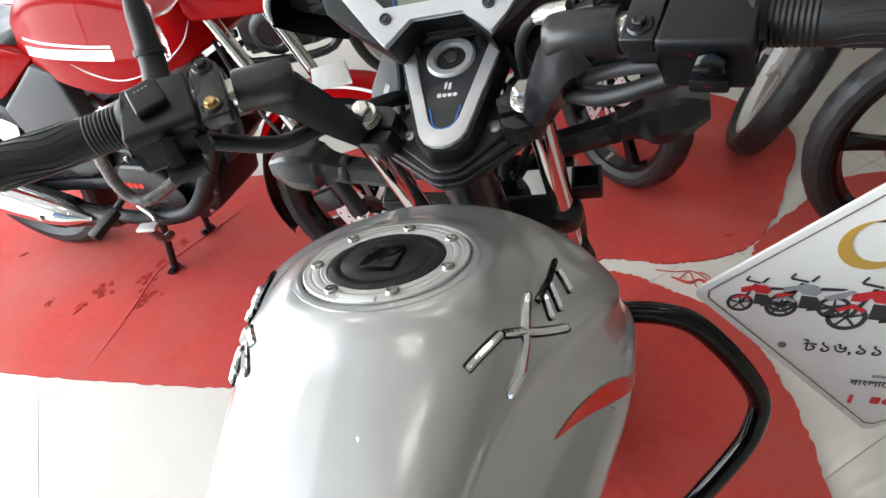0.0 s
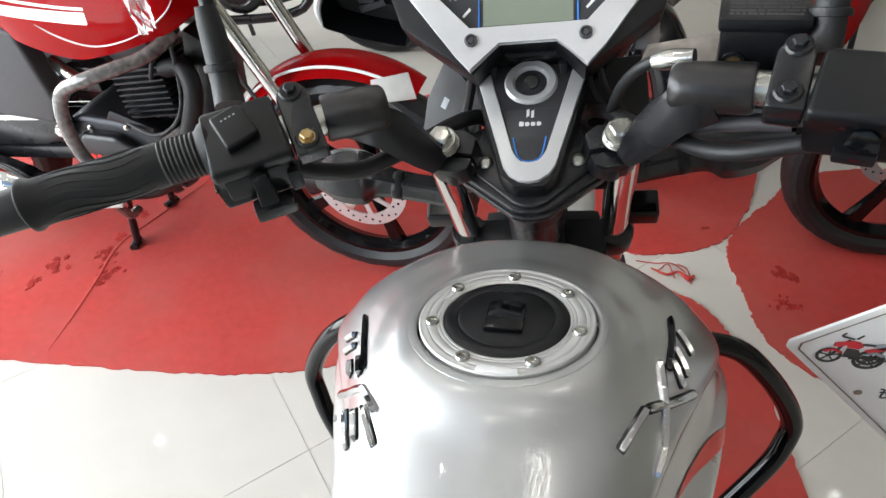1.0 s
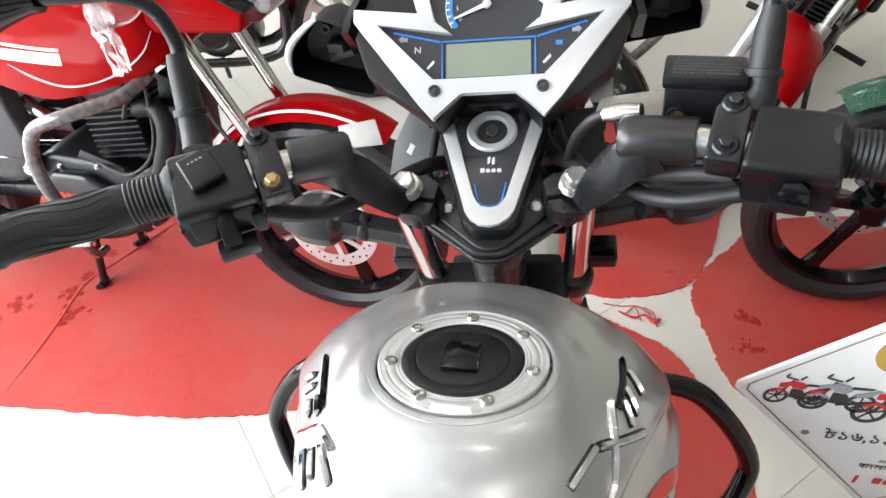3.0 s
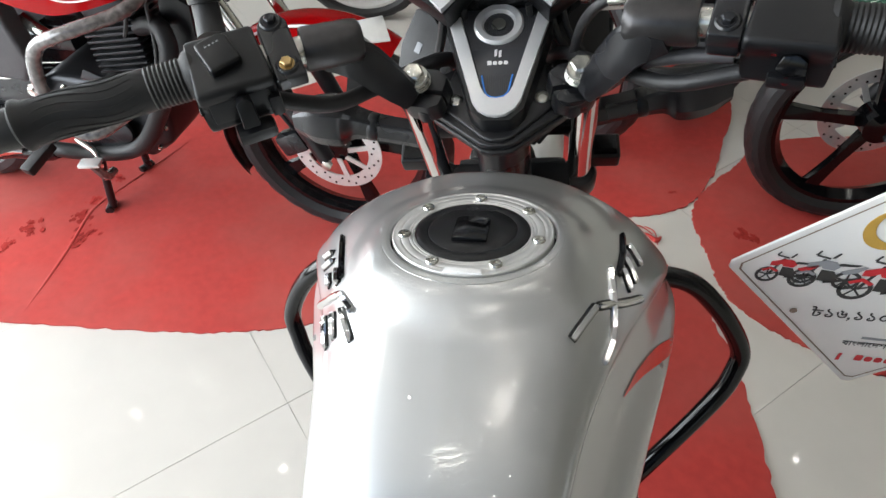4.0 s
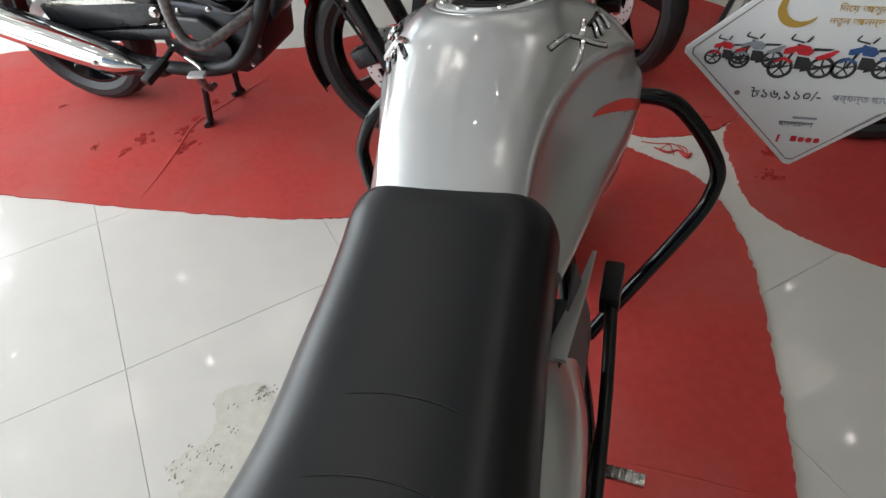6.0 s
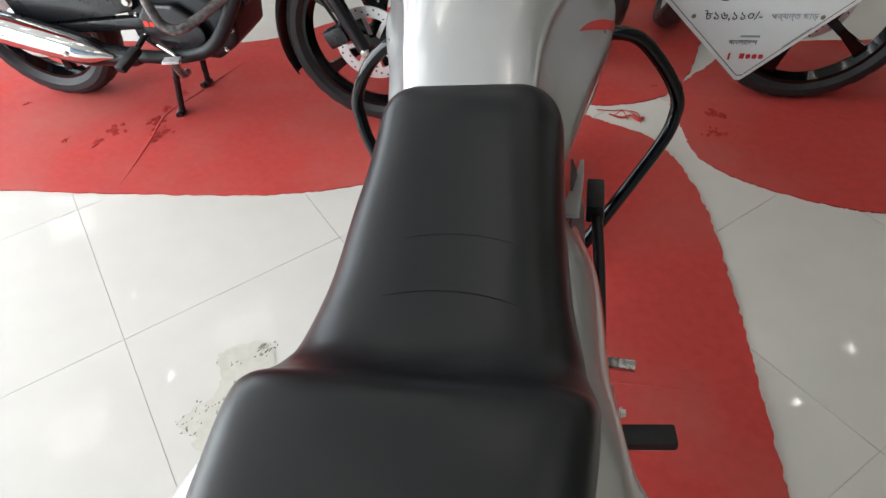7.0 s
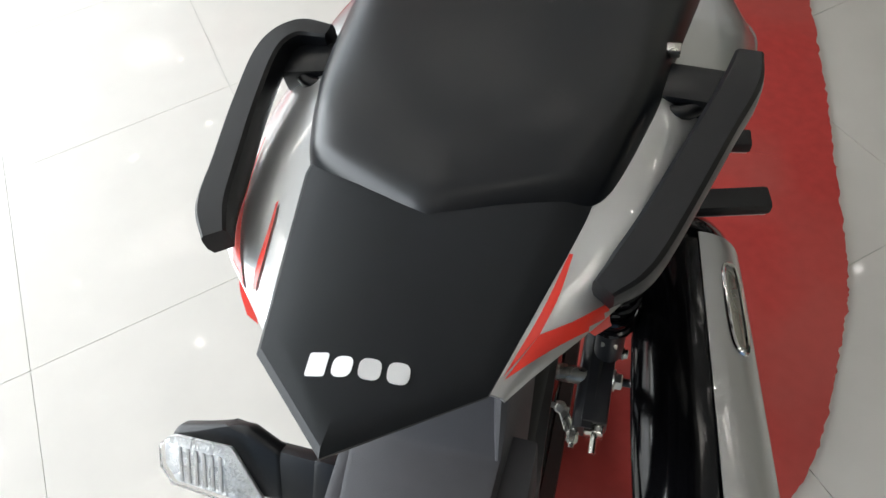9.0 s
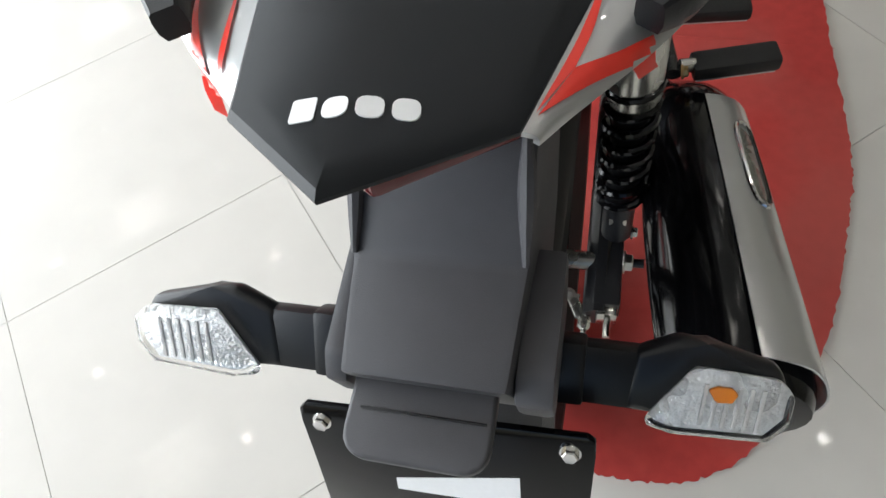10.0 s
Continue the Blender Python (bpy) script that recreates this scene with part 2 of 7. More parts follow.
def block(size, m, bevel=0.004, bm=None, taper=1.0):
    x, y, z = (s / 2 for s in size)
    own = bmesh.new()
    v = [own.verts.new((sx * x * k, sy * y * k, sz * z)) for sz, k in ((-1, 1), (1, taper)) for sx, sy in ((-1, -1), (1, -1), (1, 1), (-1, 1))]
    for q in ((3, 2, 1, 0), (4, 5, 6, 7), (0, 1, 5, 4), (1, 2, 6, 5), (2, 3, 7, 6), (3, 0, 4, 7)):
        own.faces.new([v[i] for i in q])
    if bevel:
        bmesh.ops.bevel(own, geom=own.edges[:], offset=bevel, segments=2, profile=0.6, affect="EDGES", clamp_overlap=True)
    bmesh.ops.transform(own, matrix=m, verts=own.verts)
    return own if bm is None else merge(bm, own)


def along(p, d, roll=0.0):
    """A pose at p whose z points along d."""
    return Matrix.Translation(p) @ Vector(d).to_track_quat("Z", "Y").to_matrix().to_4x4() @ pose(0, 0, 0, 0, 0, roll)


def bolt(p, d, r, parent, mat=None, h=None, name="bolt"):
    """A hexagon bolt with a flange."""
    h = h or r * 0.8
    m = along(p, d)
    bm = lathe([(r * 1.25, -0.002), (r * 1.3, 0.0), (r * 1.25, r * 0.15), (r * 1.05, r * 0.16)], m, 20)
    lathe([(r, r * 0.16), (r, h), (r * 0.82, h + r * 0.14), (r * 0.45, h + r * 0.1)], m, 6, bm)
    return part(name, bm, mat or STEEL, parent, angle=25)


def grid_surface(fn, nu, nv, u0=0.0, u1=1.0, v0=0.0, v1=1.0, bm=None):
    bm = bm or bmesh.new()
    rows = [[bm.verts.new(fn(u0 + (u1 - u0) * i / nu, v0 + (v1 - v0) * j / nv)) for j in range(nv + 1)] for i in range(nu + 1)]
    for i in range(nu):
        for j in range(nv):
            bm.faces.new((rows[i][j], rows[i + 1][j], rows[i + 1][j + 1], rows[i][j + 1]))
    return bm


def thicken(bm, d):
    bmesh.ops.recalc_face_normals(bm, faces=bm.faces)
    bmesh.ops.solidify(bm, geom=bm.faces[:], thickness=d)
    return bm


def text_mesh(body, size, m, depth=0.0004):
    """Lettering in the built-in font as a mesh."""
    cu = bpy.data.curves.new("text", "FONT")
    cu.body, cu.size, cu.align_x, cu.align_y, cu.extrude = body, size, "CENTER", "CENTER", depth
    tmp = bpy.data.objects.new("text", cu)
    scene.collection.objects.link(tmp)
    bpy.context.view_layer.update()
    me = bpy.data.meshes.new_from_object(tmp.evaluated_get(bpy.context.evaluated_depsgraph_get()))
    bm = bmesh.new()
    bm.from_mesh(me)
    bpy.data.objects.remove(tmp)
    bpy.data.meshes.remove(me)
    bmesh.ops.transform(bm, matrix=m, verts=bm.verts)
    return bm


def brand_bars(width, m, bm=None):
    """A brand word as four plain rounded blocks."""
    bm = bm or bmesh.new()
    w = width / 4.3
    for i in range(4):
        a, b = w * 0.43, w * (0.52 if i == 0 else 0.45)
        r = w * 0.12 if i == 0 else w * 0.30
        line = []
        for cx, cy, t0 in ((a - r, b - r, 0), (-a + r, b - r, 90), (-a + r, -b + r, 180), (a - r, -b + r, 270)):
            line += [(cx + r * math.cos(radians(t0 + t)), cy + r * math.sin(radians(t0 + t))) for t in (0, 30, 60, 90)]
        prism(line, 0, w * 0.05, m @ pose((i - 1.5) * w * 1.1, w * (0.07 if i == 0 else 0), 0), 0, bm)
    return bm


# ---- the room ----
TILE_TURN = 42.1
TILE_SIZE = 0.607
HIGH = 4.0
tile_axes = pose(-0.472, 0.745, 0, 0, 0, TILE_TURN)
INTO = ROOM.inverted()


def slab(name, x0, x1, y0, y1, z0, z1, mat, label):
    bm = block((x1 - x0, y1 - y0, z1 - z0), pose((x0 + x1) / 2, (y0 + y1) / 2, (z0 + z1) / 2), 0)
    ob = part(name, bm, mat, None, label)
    ob.matrix_world = ROOM
    return tagged(ob, kind="structure")


floor = slab("floor", -3.9, 6.5, -6.5, 9.0, -0.2, -0.003, MORTAR, "cream polished tile floor laid on the diagonal")
slab("ceiling", -4.1, 6.7, -6.7, 9.2, HIGH, HIGH + 0.15, CEILING, "plain pale grey ceiling")
slab("wall_east", 6.5, 6.7, -6.5, 9.0, -0.2, HIGH, WALL, "plain cream showroom wall")
slab("wall_north", 1.2, 6.5, 9.0, 9.2, -0.2, HIGH, WALL, "plain cream showroom wall")
slab("wall_south", -3.9, 6.5, -6.7, -6.5, -0.2, HIGH, WALL, "plain cream showroom wall")


def glazed_front(name, m, length):
    """An unseen glazed front: a low wall, a lintel and posts."""
    root = tagged(thing(name, m, "unseen glazed front with black metal frame", "window"), kind="structure")
    part("sill", block((length, 0.2, 0.45), pose(0, 0, 0.025), 0.004), WALL, root)
    part("lintel", block((length, 0.2, 0.30), pose(0, 0, HIGH - 0.15), 0.004), WALL, root)
    for i in range(8):
        x = -length / 2 + 0.05 + i * (length - 0.1) / 7
        part("post", block((0.08, 0.1, HIGH - 0.55), pose(x, 0, (HIGH - 0.05) / 2), 0.004), BLACK_METAL, root)
    return root


glazed_front("window_1", ROOM @ pose(-4.0, 1.25, 0, 0, 0, 90), 15.5)
# made-up second opening, added only behind the side fill lamp
glazed_front("added_window", ROOM @ pose(-1.4, 9.1, 0), 5.0)


def mat_piece(name, ctrl, label, seed):
    """A carpet cut by hand: a round outline with a frayed edge."""
    rnd = random.Random(seed)
    line = smooth_line(ctrl, 26, True)
    edge = []
    for i, p in enumerate(line):
        q = line[(i + 1) % len(line)]
        d = Vector((q[1] - p[1], p[0] - q[0])).normalized()
        edge.append(Vector(p[:2]) + d * (rnd.uniform(-0.003, 0.003) + 0.004 * noise.noise((i * 0.23, seed, 0))))
    bm = bmesh.new()
    rings = []
    for z in (0.0, 0.0045):
        rings.append([bm.verts.new((*p, z)) for p in edge])
    n = len(edge)
    for i in range(n):
        j = (i + 1) % n
        bm.faces.new((rings[0][i], rings[0][j], rings[1][j], rings[1][i]))
    bm.faces.new(rings[1])
    bmesh.ops.triangulate(bm, faces=[f for f in bm.faces if len(f.verts) > 4])
    return tagged(part(name, bm, MAT_RED, None, label, 20), category="carpet")


mat_piece("carpet", [(-2.6, 1.0), (-2.0, 0.86), (-1.4, 0.865), (-0.8, 0.90), (-0.5, 0.965), (-0.2, 1.10), (-0.02, 1.30), (0.1, 1.46), (0.3, 1.46),
                     (0.5, 1.55), (0.62, 1.82), (0.66, 2.2), (0.2, 2.5), (-0.6, 2.2), (-1.1, 1.87), (-1.5, 1.84), (-2.1, 1.79), (-2.7, 1.5)],
          "worn red carpet runner with a frayed edge under the display motorcycles", 3)
mat_piece("carpet", [(0.16, 1.41), (0.27, 1.36), (0.43, 1.26), (0.535, 1.01), (0.573, 0.65), (0.59, 0.3), (0.598, 0.05), (0.575, -0.12), (0.515, -0.35),
                     (0.385, -0.55), (0.23, -0.61), (0.09, -0.55), (-0.02, -0.2), (-0.06, 0.3), (-0.06, 0.8), (-0.02, 1.2), (0.06, 1.38)],
          "round-ended red carpet under the silver motorcycle", 5)
mat_piece("carpet", [(0.50, 1.52), (0.52, 1.33), (0.56, 1.18), (0.69, 1.07), (0.90, 0.99), (1.1, 0.98), (1.6, 1.05), (2.3, 1.2), (2.3, 1.9), (1.5, 1.95), (0.85, 1.9), (0.62, 1.70)],
          "red carpet with dark dusty marks under a parked motorcycle", 8)


def ceiling_tubes(x, y, turn):
    root = thing("ceiling_light", pose(x, y, HIGH, 0, 0, turn), "square ceiling fitting with four lit tubes", "ceiling light", "ceiling fittings")
    part("tray", block((0.6, 0.6, 0.05), pose(0, 0, -0.026), 0.004), WALL, root)
    for i in (-1.5, -0.5, 0.5, 1.5):
        part("lamp_tube", tube([(-0.27, i * 0.125, -0.072), (0.27, i * 0.125, -0.072)], 0.014, 8), TUBE_GLOW, root)
    return root


# the ceiling's grid runs with the floor tiles
first = ceiling_tubes(-2.88, 3.12, 43)
for x, y in ((-4.05, 1.83), (-5.75, 4.45), (-1.6, 4.5), (-0.2, 2.4), (-1.45, 1.0), (-2.75, -0.4), (1.05, 1.25), (2.1, 3.5), (0.5, -1.0), (-0.65, -2.1), (0.9, 5.4)):
    copy_thing(first, pose(x, y, HIGH, 0, 0, 43))


def downlight(x, y):
    root = thing("downlight", pose(x, y, HIGH), "small round lit ceiling spot with white rim", "ceiling light", "ceiling spots")
    part("rim", ring_body([(0.034, 0), (0.06, 0), (0.055, -0.006), (0.034, -0.007)], Matrix(), 20), WALL, root)
    part("bulb", lathe([(0.034, -0.002), (0.034, -0.007), (0.022, -0.012)], Matrix(), 16), SPOT_GLOW, root)
    return root


spot = downlight(-3.48, 2.52)
for i in range(-9, 10):
    for j in range(-8, 6):
        x, y = -3.48 + 0.63 * i - 0.93 * j, 2.52 + 0.665 * i + 0.97 * j
        q = INTO @ Vector((x, y, 0))
        if (i, j) != (0, 0) and -3.6 < q.x < 5.5 and -5.0 < q.y < 8.6:
            copy_thing(spot, pose(x, y, HIGH))


CLEAR = glassy("clear_plastic", (0.97, 0.97, 0.97))

# ---- the silver motorcycle ----
LEAN = 3.5
bike = thing("motorcycle", pose(0.0557, 0, 0, 0, -LEAN, 0), "silver street motorcycle with black seat leaning on its side stand", "motorcycle")


def lofted(stations, half, steps=5, cross=4, tail=None):
    """Rings of a symmetric body. stations: rows of numbers along y, half(row): the half section from top centre to bottom."""
    rings = []
    for row in smooth_line(stations, steps):
        h = smooth_line(half(row), cross)
        ring = [(x, y, z) for x, y, z in h] + [(-x, y, z) for x, y, z in h[::-1] if abs(x) > 1e-6]
        rings.append([Vector(q) for q in ring])
    return rings


def tank_half(s):
    y, zt, w, zs, zb = s
    h, d = zt - zs, zs - zb
    k = max(0.0, min(1.0, (0.44 - y) / 0.2))
    full = ((0, zt), (0.28, zt - 0.045 * h), (0.52, zt - 0.17 * h), (0.74, zt - 0.38 * h), (0.91, zt - 0.66 * h), (1, zs), (0.99, zs - 0.3 * d), (0.92, zs - 0.62 * d), (0.80, zb))
    waist = ((0, zt), (0.28, zt - 0.045 * h), (0.52, zt - 0.16 * h), (0.71, zt - 0.33 * h), (0.825, zt - 0.56 * h), (0.845, zs + 0.28 * h), (0.90, zs - 0.12 * d), (0.97, zs - 0.55 * d), (0.95, zb))
    return [((a[0] * (1 - k) + b[0] * k) * w, y, a[1] * (1 - k) + b[1] * k) for a, b in zip(full, waist)]


def flank_tank_half(s):
    """Half section of the silver tank: a domed top to a crease, then a hollow flank that runs out to the skirt."""
    y, zt, xc, zc, xo, zo, zb = s
    h, dx, dz = zt - zc, xo - xc, zc - zo
    top_line = [(xc * a, y, zt - h * b) for a, b in ((0, 0), (0.35, 0.05), (0.62, 0.20), (0.82, 0.48), (0.94, 0.80), (1.0, 1.0))]
    return top_line + [(xc + 0.02 * dx, y, zc - 0.20 * dz), (xc + 0.36 * dx, y, zc - 0.62 * dz), (xo, y, zo), (0.96 * xo, y, (zo + zb) / 2), (0.84 * xo, y, zb)]


TANK = [(0.185, 0.845, 0.079, 0.826, 0.113, 0.74, 0.70), (0.24, 0.888, 0.085, 0.863, 0.127, 0.75, 0.69), (0.30, 0.921, 0.096, 0.882, 0.139, 0.765, 0.685),
        (0.36, 0.9425, 0.115, 0.886, 0.152, 0.775, 0.68), (0.42, 0.9305, 0.142, 0.873, 0.168, 0.785, 0.68), (0.47, 0.916, 0.160, 0.850, 0.1735, 0.80, 0.69),
        (0.52, 0.898, 0.152, 0.825, 0.161, 0.785, 0.70), (0.555, 0.882, 0.113, 0.80, 0.118, 0.77, 0.71), (0.572, 0.85, 0.066, 0.79, 0.07, 0.77, 0.73)]
tank_bm = bridge(bmesh.new(), lofted(TANK, flank_tank_half, 12, 9))
for v in tank_bm.verts:
    v.co.x -= 0.006 * max(0.0, min(1.0, (0.36 - v.co.y) / 0.12))
# the skin is drawn up to the filler's rim
CAP = pose(0, 0.420, 0.9300, -14.5, 0, 0)
into_cap = CAP.inverted()


def rim_height(r, h):
    k = max(0.0, min(1.0, (r - 0.064) / 0.036))
    k = k * k * (3 - 2 * k)
    return 0.0012 * (1 - k) + h * k


for v in tank_bm.verts:
    q = into_cap @ v.co
    r = math.hypot(q.x, q.y)
    if r < 0.10 and q.z > -0.06:
        v.co = CAP @ Vector((q.x, q.y, rim_height(r, q.z) if r > 0.064 else -0.009))
finish(tank_bm)
from mathutils.bvhtree import BVHTree
tank_tree = BVHTree.FromBMesh(tank_bm)
fuel_tank = part("fuel_tank", tank_bm, SILVER, bike, "silver metallic painted fuel tank", 60)


def on_tree(tree, origin, way, lift=0.0):
    p, n, _, _ = tree.ray_cast(Vector(origin), Vector(way))
    return (p + n * lift, n) if p else (Vector(origin), Vector((0, 0, 1)))


# the filler cap
lip = ring_body([(0.0640, -0.008), (0.0643, 0.0010), (0.0652, 0.0019), (0.0672, 0.0019), (0.0705, 0.0010), (0.0710, -0.004)], CAP, 72)
part("cap_lip", lip, SILVER, fuel_tank, angle=60)
part("cap_gap", ring_body([(0.060, -0.012), (0.0655, -0.012), (0.0655, -0.004), (0.060, -0.004)], CAP, 48), GLOSS_BLACK, bike)
CAP = CAP @ pose(0, 0, -0.002)
cap_ring = part("cap_ring", ring_body([(0.0450, -0.01), (0.0625, -0.01), (0.0625, 0.004), (0.0615, 0.005), (0.0595, 0.0046), (0.0585, 0.005), (0.0565, 0.005), (0.0558, 0.0046),
                (0.0550, 0.005), (0.0505, 0.005), (0.0498, 0.0046), (0.0490, 0.005), (0.0480, 0.005), (0.0472, 0.0046), (0.0465, 0.005), (0.0450, 0.0045)], CAP, 56), ALLOY, bike, "brushed alloy filler ring")
for k in range(7):
    a = math.radians(90 + k * 360 / 7)
    m = CAP @ pose(0.0527 * math.cos(a), 0.0527 * math.sin(a), 0.005)
    bm = lathe([(0.0052, -0.002), (0.0052, 0.0012), (0.0044, 0.0022), (0.0028, 0.0022), (0.0026, 0.0008)], m, 14)
    part("screw", bm, STEEL, cap_ring)
filler = part("filler_cap", lathe([(0.0446, -0.012), (0.0446, 0.004), (0.042, 0.0058), (0.036, 0.0062), (0.0345, 0.0055), (0.033, 0.0064), (0.012, 0.0072)], CAP, 48), PLASTIC, bike, "black filler cap with lock flap")
part("lock_flap", prism([(-0.0135, -0.017), (0.0135, -0.017), (0.0135, 0.013), (0.010, 0.017), (-0.010, 0.017), (-0.0135, 0.013)], 0.006, 0.0105, CAP @ pose(0, -0.004, 0), 0.0016), GLOSS_BLACK, filler)
part("cap_mark", brand_bars(0.031, CAP @ pose(0, 0.032, 0.0064)), DARK_ALLOY, filler)
part("ring_tab", prism([(-0.014, -0.003), (0.014, -0.003), (0.013, 0.003), (-0.013, 0.003)], 0.0045, 0.0064, CAP @ pose(0.001, -0.0585, 0), 0.0006), WHITE_INK, cap_ring)


def shard(points, width, thick, ends=(0.6, 0.6)):
    """A faceted straight bar that lies on the tank through the given (x, y) marks."""
    line = [np.array(q, float) for q in points]
    marks = []
    for a, b in zip(line, line[1:]):
        marks += [a * (1 - f) + b * f for f in (0, 0.12, 0.5, 0.88)]
    marks.append(line[-1])
    rows = [on_tree(tank_tree, (x, y, 1.1), (0, 0, -1), 0.0006) for x, y in marks]
    rings = []
    for i, (p, n) in enumerate(rows):
        d = (rows[min(i + 1, len(rows) - 1)][0] - rows[max(i - 1, 0)][0]).normalized()
        s = d.cross(n).normalized()
        k = ends[0] if i == 0 else ends[1] if i == len(rows) - 1 else 1.0
        w, h = 0.8 * width * k, 0.7 * thick * (0.35 + 0.65 * k)
        rings.append([p - s * w - n * 0.001, p - s * w * 0.72 + n * h * 0.6, p + s * w * 0.12 + n * h, p + s * w * 0.8 + n * h * 0.45, p + s * w - n * 0.001, p - n * 0.003])
    return bridge(bmesh.new(), rings)


# star-shaped emblems: a stem, a cross bar, a dark blade and a set of short claws; the two sides are not alike
STARS = {
    1: dict(stem=[(0.1046, 0.4076), (0.1060, 0.385), (0.107, 0.370), (0.106, 0.352), (0.1005, 0.333)], blade=[(0.1165, 0.459), (0.1155, 0.432), (0.1108, 0.404)],
            claws=[[(0.0775, 0.334), (0.087, 0.352), (0.094, 0.366)], [(0.095, 0.366), (0.112, 0.382), (0.131, 0.403)], [(0.1202, 0.4455), (0.1300, 0.4307)], [(0.1167, 0.4264), (0.1251, 0.4097)], [(0.1142, 0.4128), (0.1207, 0.3985)]]),
    -1: dict(stem=[(0.121, 0.374), (0.107, 0.367), (0.0938, 0.3617), (0.085, 0.351), (0.077, 0.3409)], blade=[(0.1165, 0.4376), (0.1075, 0.409), (0.0975, 0.378)],
             claws=[[(0.130, 0.4225), (0.119, 0.419)], [(0.127, 0.4096), (0.1146, 0.4065)], [(0.116, 0.394), (0.111, 0.380)], [(0.1055, 0.391), (0.1000, 0.374)],
                    [(0.1095, 0.3560), (0.0997, 0.3269)], [(0.0974, 0.3497), (0.0915, 0.3280)], [(0.0889, 0.3477), (0.0745, 0.3202)]])}
for side in (-1, 1):
    star = STARS[side]
    sided = lambda line: [(side * x, y) for x, y in line]
    emblem = part("tank_emblem", shard(sided(star["stem"]), 0.0044, 0.0055, (0.7, 0.25)), EMBLEM, fuel_tank, "chrome star-shaped tank emblem", 15)
    part("emblem_blade", shard(sided(star["blade"]), 0.0036, 0.0045, (0.5, 0.8)), GLOSS_BLACK, emblem, "dark curved blade", 20)
    for line in star["claws"]:
        claw = part("emblem_claw", shard(sided(line), 0.0036, 0.0058, (0.75, 0.3)), EMBLEM, emblem, angle=15)
        part("claw_base", shard(sided(line), 0.0050, 0.0022, (0.9, 0.8)), GLOSS_BLACK, claw, angle=20)
    # red flash that runs out to a point on the hollow flank
    if side < 0:
        continue
    rows = []
    for y, z, w in smooth_line([(0.350, 0.826, 0.0003), (0.364, 0.822, 0.0035), (0.387, 0.814, 0.0075), (0.425, 0.795, 0.0115), (0.456, 0.770, 0.0120)], 5):
        rows.append([on_tree(tank_tree, (side * 0.4, y - 0.45 * e * w, z + e * w), (-side, 0, 0), 0.0008)[0] for e in (1, 0.33, -0.33, -1)])
    part("flash", bridge(bmesh.new(), rows, closed=False, cap=False), RED_DECAL, fuel_tank, "red side flash")


# the seat
def seat_half(s):
    y, w, zt, e, d = s
    k = max(0.0, min(1.0, (-0.15 - y) / 0.07))
    front = [(0, 0), (0.38, -0.001), (0.63, -0.005), (0.82, -0.016), (0.945, -0.036), (1.0, -0.064), (0.985, -0.080 * d), (0.93, -0.10 * d)]
    rear = [(0, 0), (0.42, -0.0005), (0.74, -0.003), (0.91, -0.010), (0.985, -0.025), (1.0, -0.050), (0.985, -0.075 * d), (0.93, -0.10 * d)]
    pts = [(a[0] * (1 - k) + b[0] * k, a[1] * (1 - k) + b[1] * k) for a, b in zip(front, rear)]
    return [(x * w, y - e * (1 - x), zt + dz) for x, dz in pts]


SEAT = [(0.210, 0.086, 0.812, 0, 0.6), (0.208, 0.103, 0.836, 0, 0.8), (0.196, 0.112, 0.8465, 0, 1), (0.172, 0.114, 0.8465, 0, 1), (0.14, 0.115, 0.837, 0, 1), (0.09, 0.117, 0.826, 0, 1), (0.02, 0.121, 0.815, 0, 1),
        (-0.06, 0.126, 0.807, 0, 1), (-0.13, 0.136, 0.807, 0, 1), (-0.168, 0.1435, 0.813, 0, 1), (-0.193, 0.1450, 0.829, 0, 1), (-0.214, 0.1425, 0.851, 0.003, 1), (-0.25, 0.1405, 0.861, 0.003, 1),
        (-0.33, 0.131, 0.868, 0.003, 1), (-0.43, 0.117, 0.879, 0.008, 0.9), (-0.475, 0.107, 0.882, 0.022, 0.8), (-0.503, 0.100, 0.879, 0.032, 0.7), (-0.516, 0.0965, 0.875, 0.036, 0.6), (-0.526, 0.094, 0.864, 0.038, 0.6), (-0.530, 0.091, 0.848, 0.038, 0.5)]
seat_bm = bridge(bmesh.new(), lofted(SEAT, seat_half, 6, 4))
for v in seat_bm.verts:
    v.co.x -= 0.007 * max(0.0, min(1.0, (v.co.y + 0.13) / 0.17))
seat_tree = BVHTree.FromBMesh(seat_bm)
seat = part("seat", seat_bm, VINYL, bike, "black vinyl two-level seat", 60)
# moulded creases across the rider's part
for y, w in ((-0.022, 0.055), (-0.092, 0.064)):
    rows = []
    for k in range(9):
        x = -w + 2 * w * k / 8
        rows.append(on_tree(seat_tree, (x + 0.012, y - 2.5 * x * x - 0.03 * x, 1.0), (0, 0, -1), -0.0005)[0])
    part("crease", tube(rows, [0.0002] + [0.0008] * 7 + [0.0002], 6, 3), VINYL, seat)

# tail cover, lamp and side panels
TAIL_OUT = [(-0.094, -0.470, 0.850), (0.095, -0.470, 0.850), (0.0885, -0.522, 0.8555), (0.0555, -0.650, 0.8665), (-0.004, -0.698, 0.886), (-0.0585, -0.656, 0.8745), (-0.0905, -0.53, 0.8575)]
TAIL_IN = [(-0.087, -0.470, 0.858), (0.079, -0.470, 0.858), (0.0725, -0.532, 0.8640), (0.0538, -0.646, 0.8695), (-0.0045, -0.6935, 0.8870), (-0.0565, -0.653, 0.8770), (-0.086, -0.535, 0.8620)]


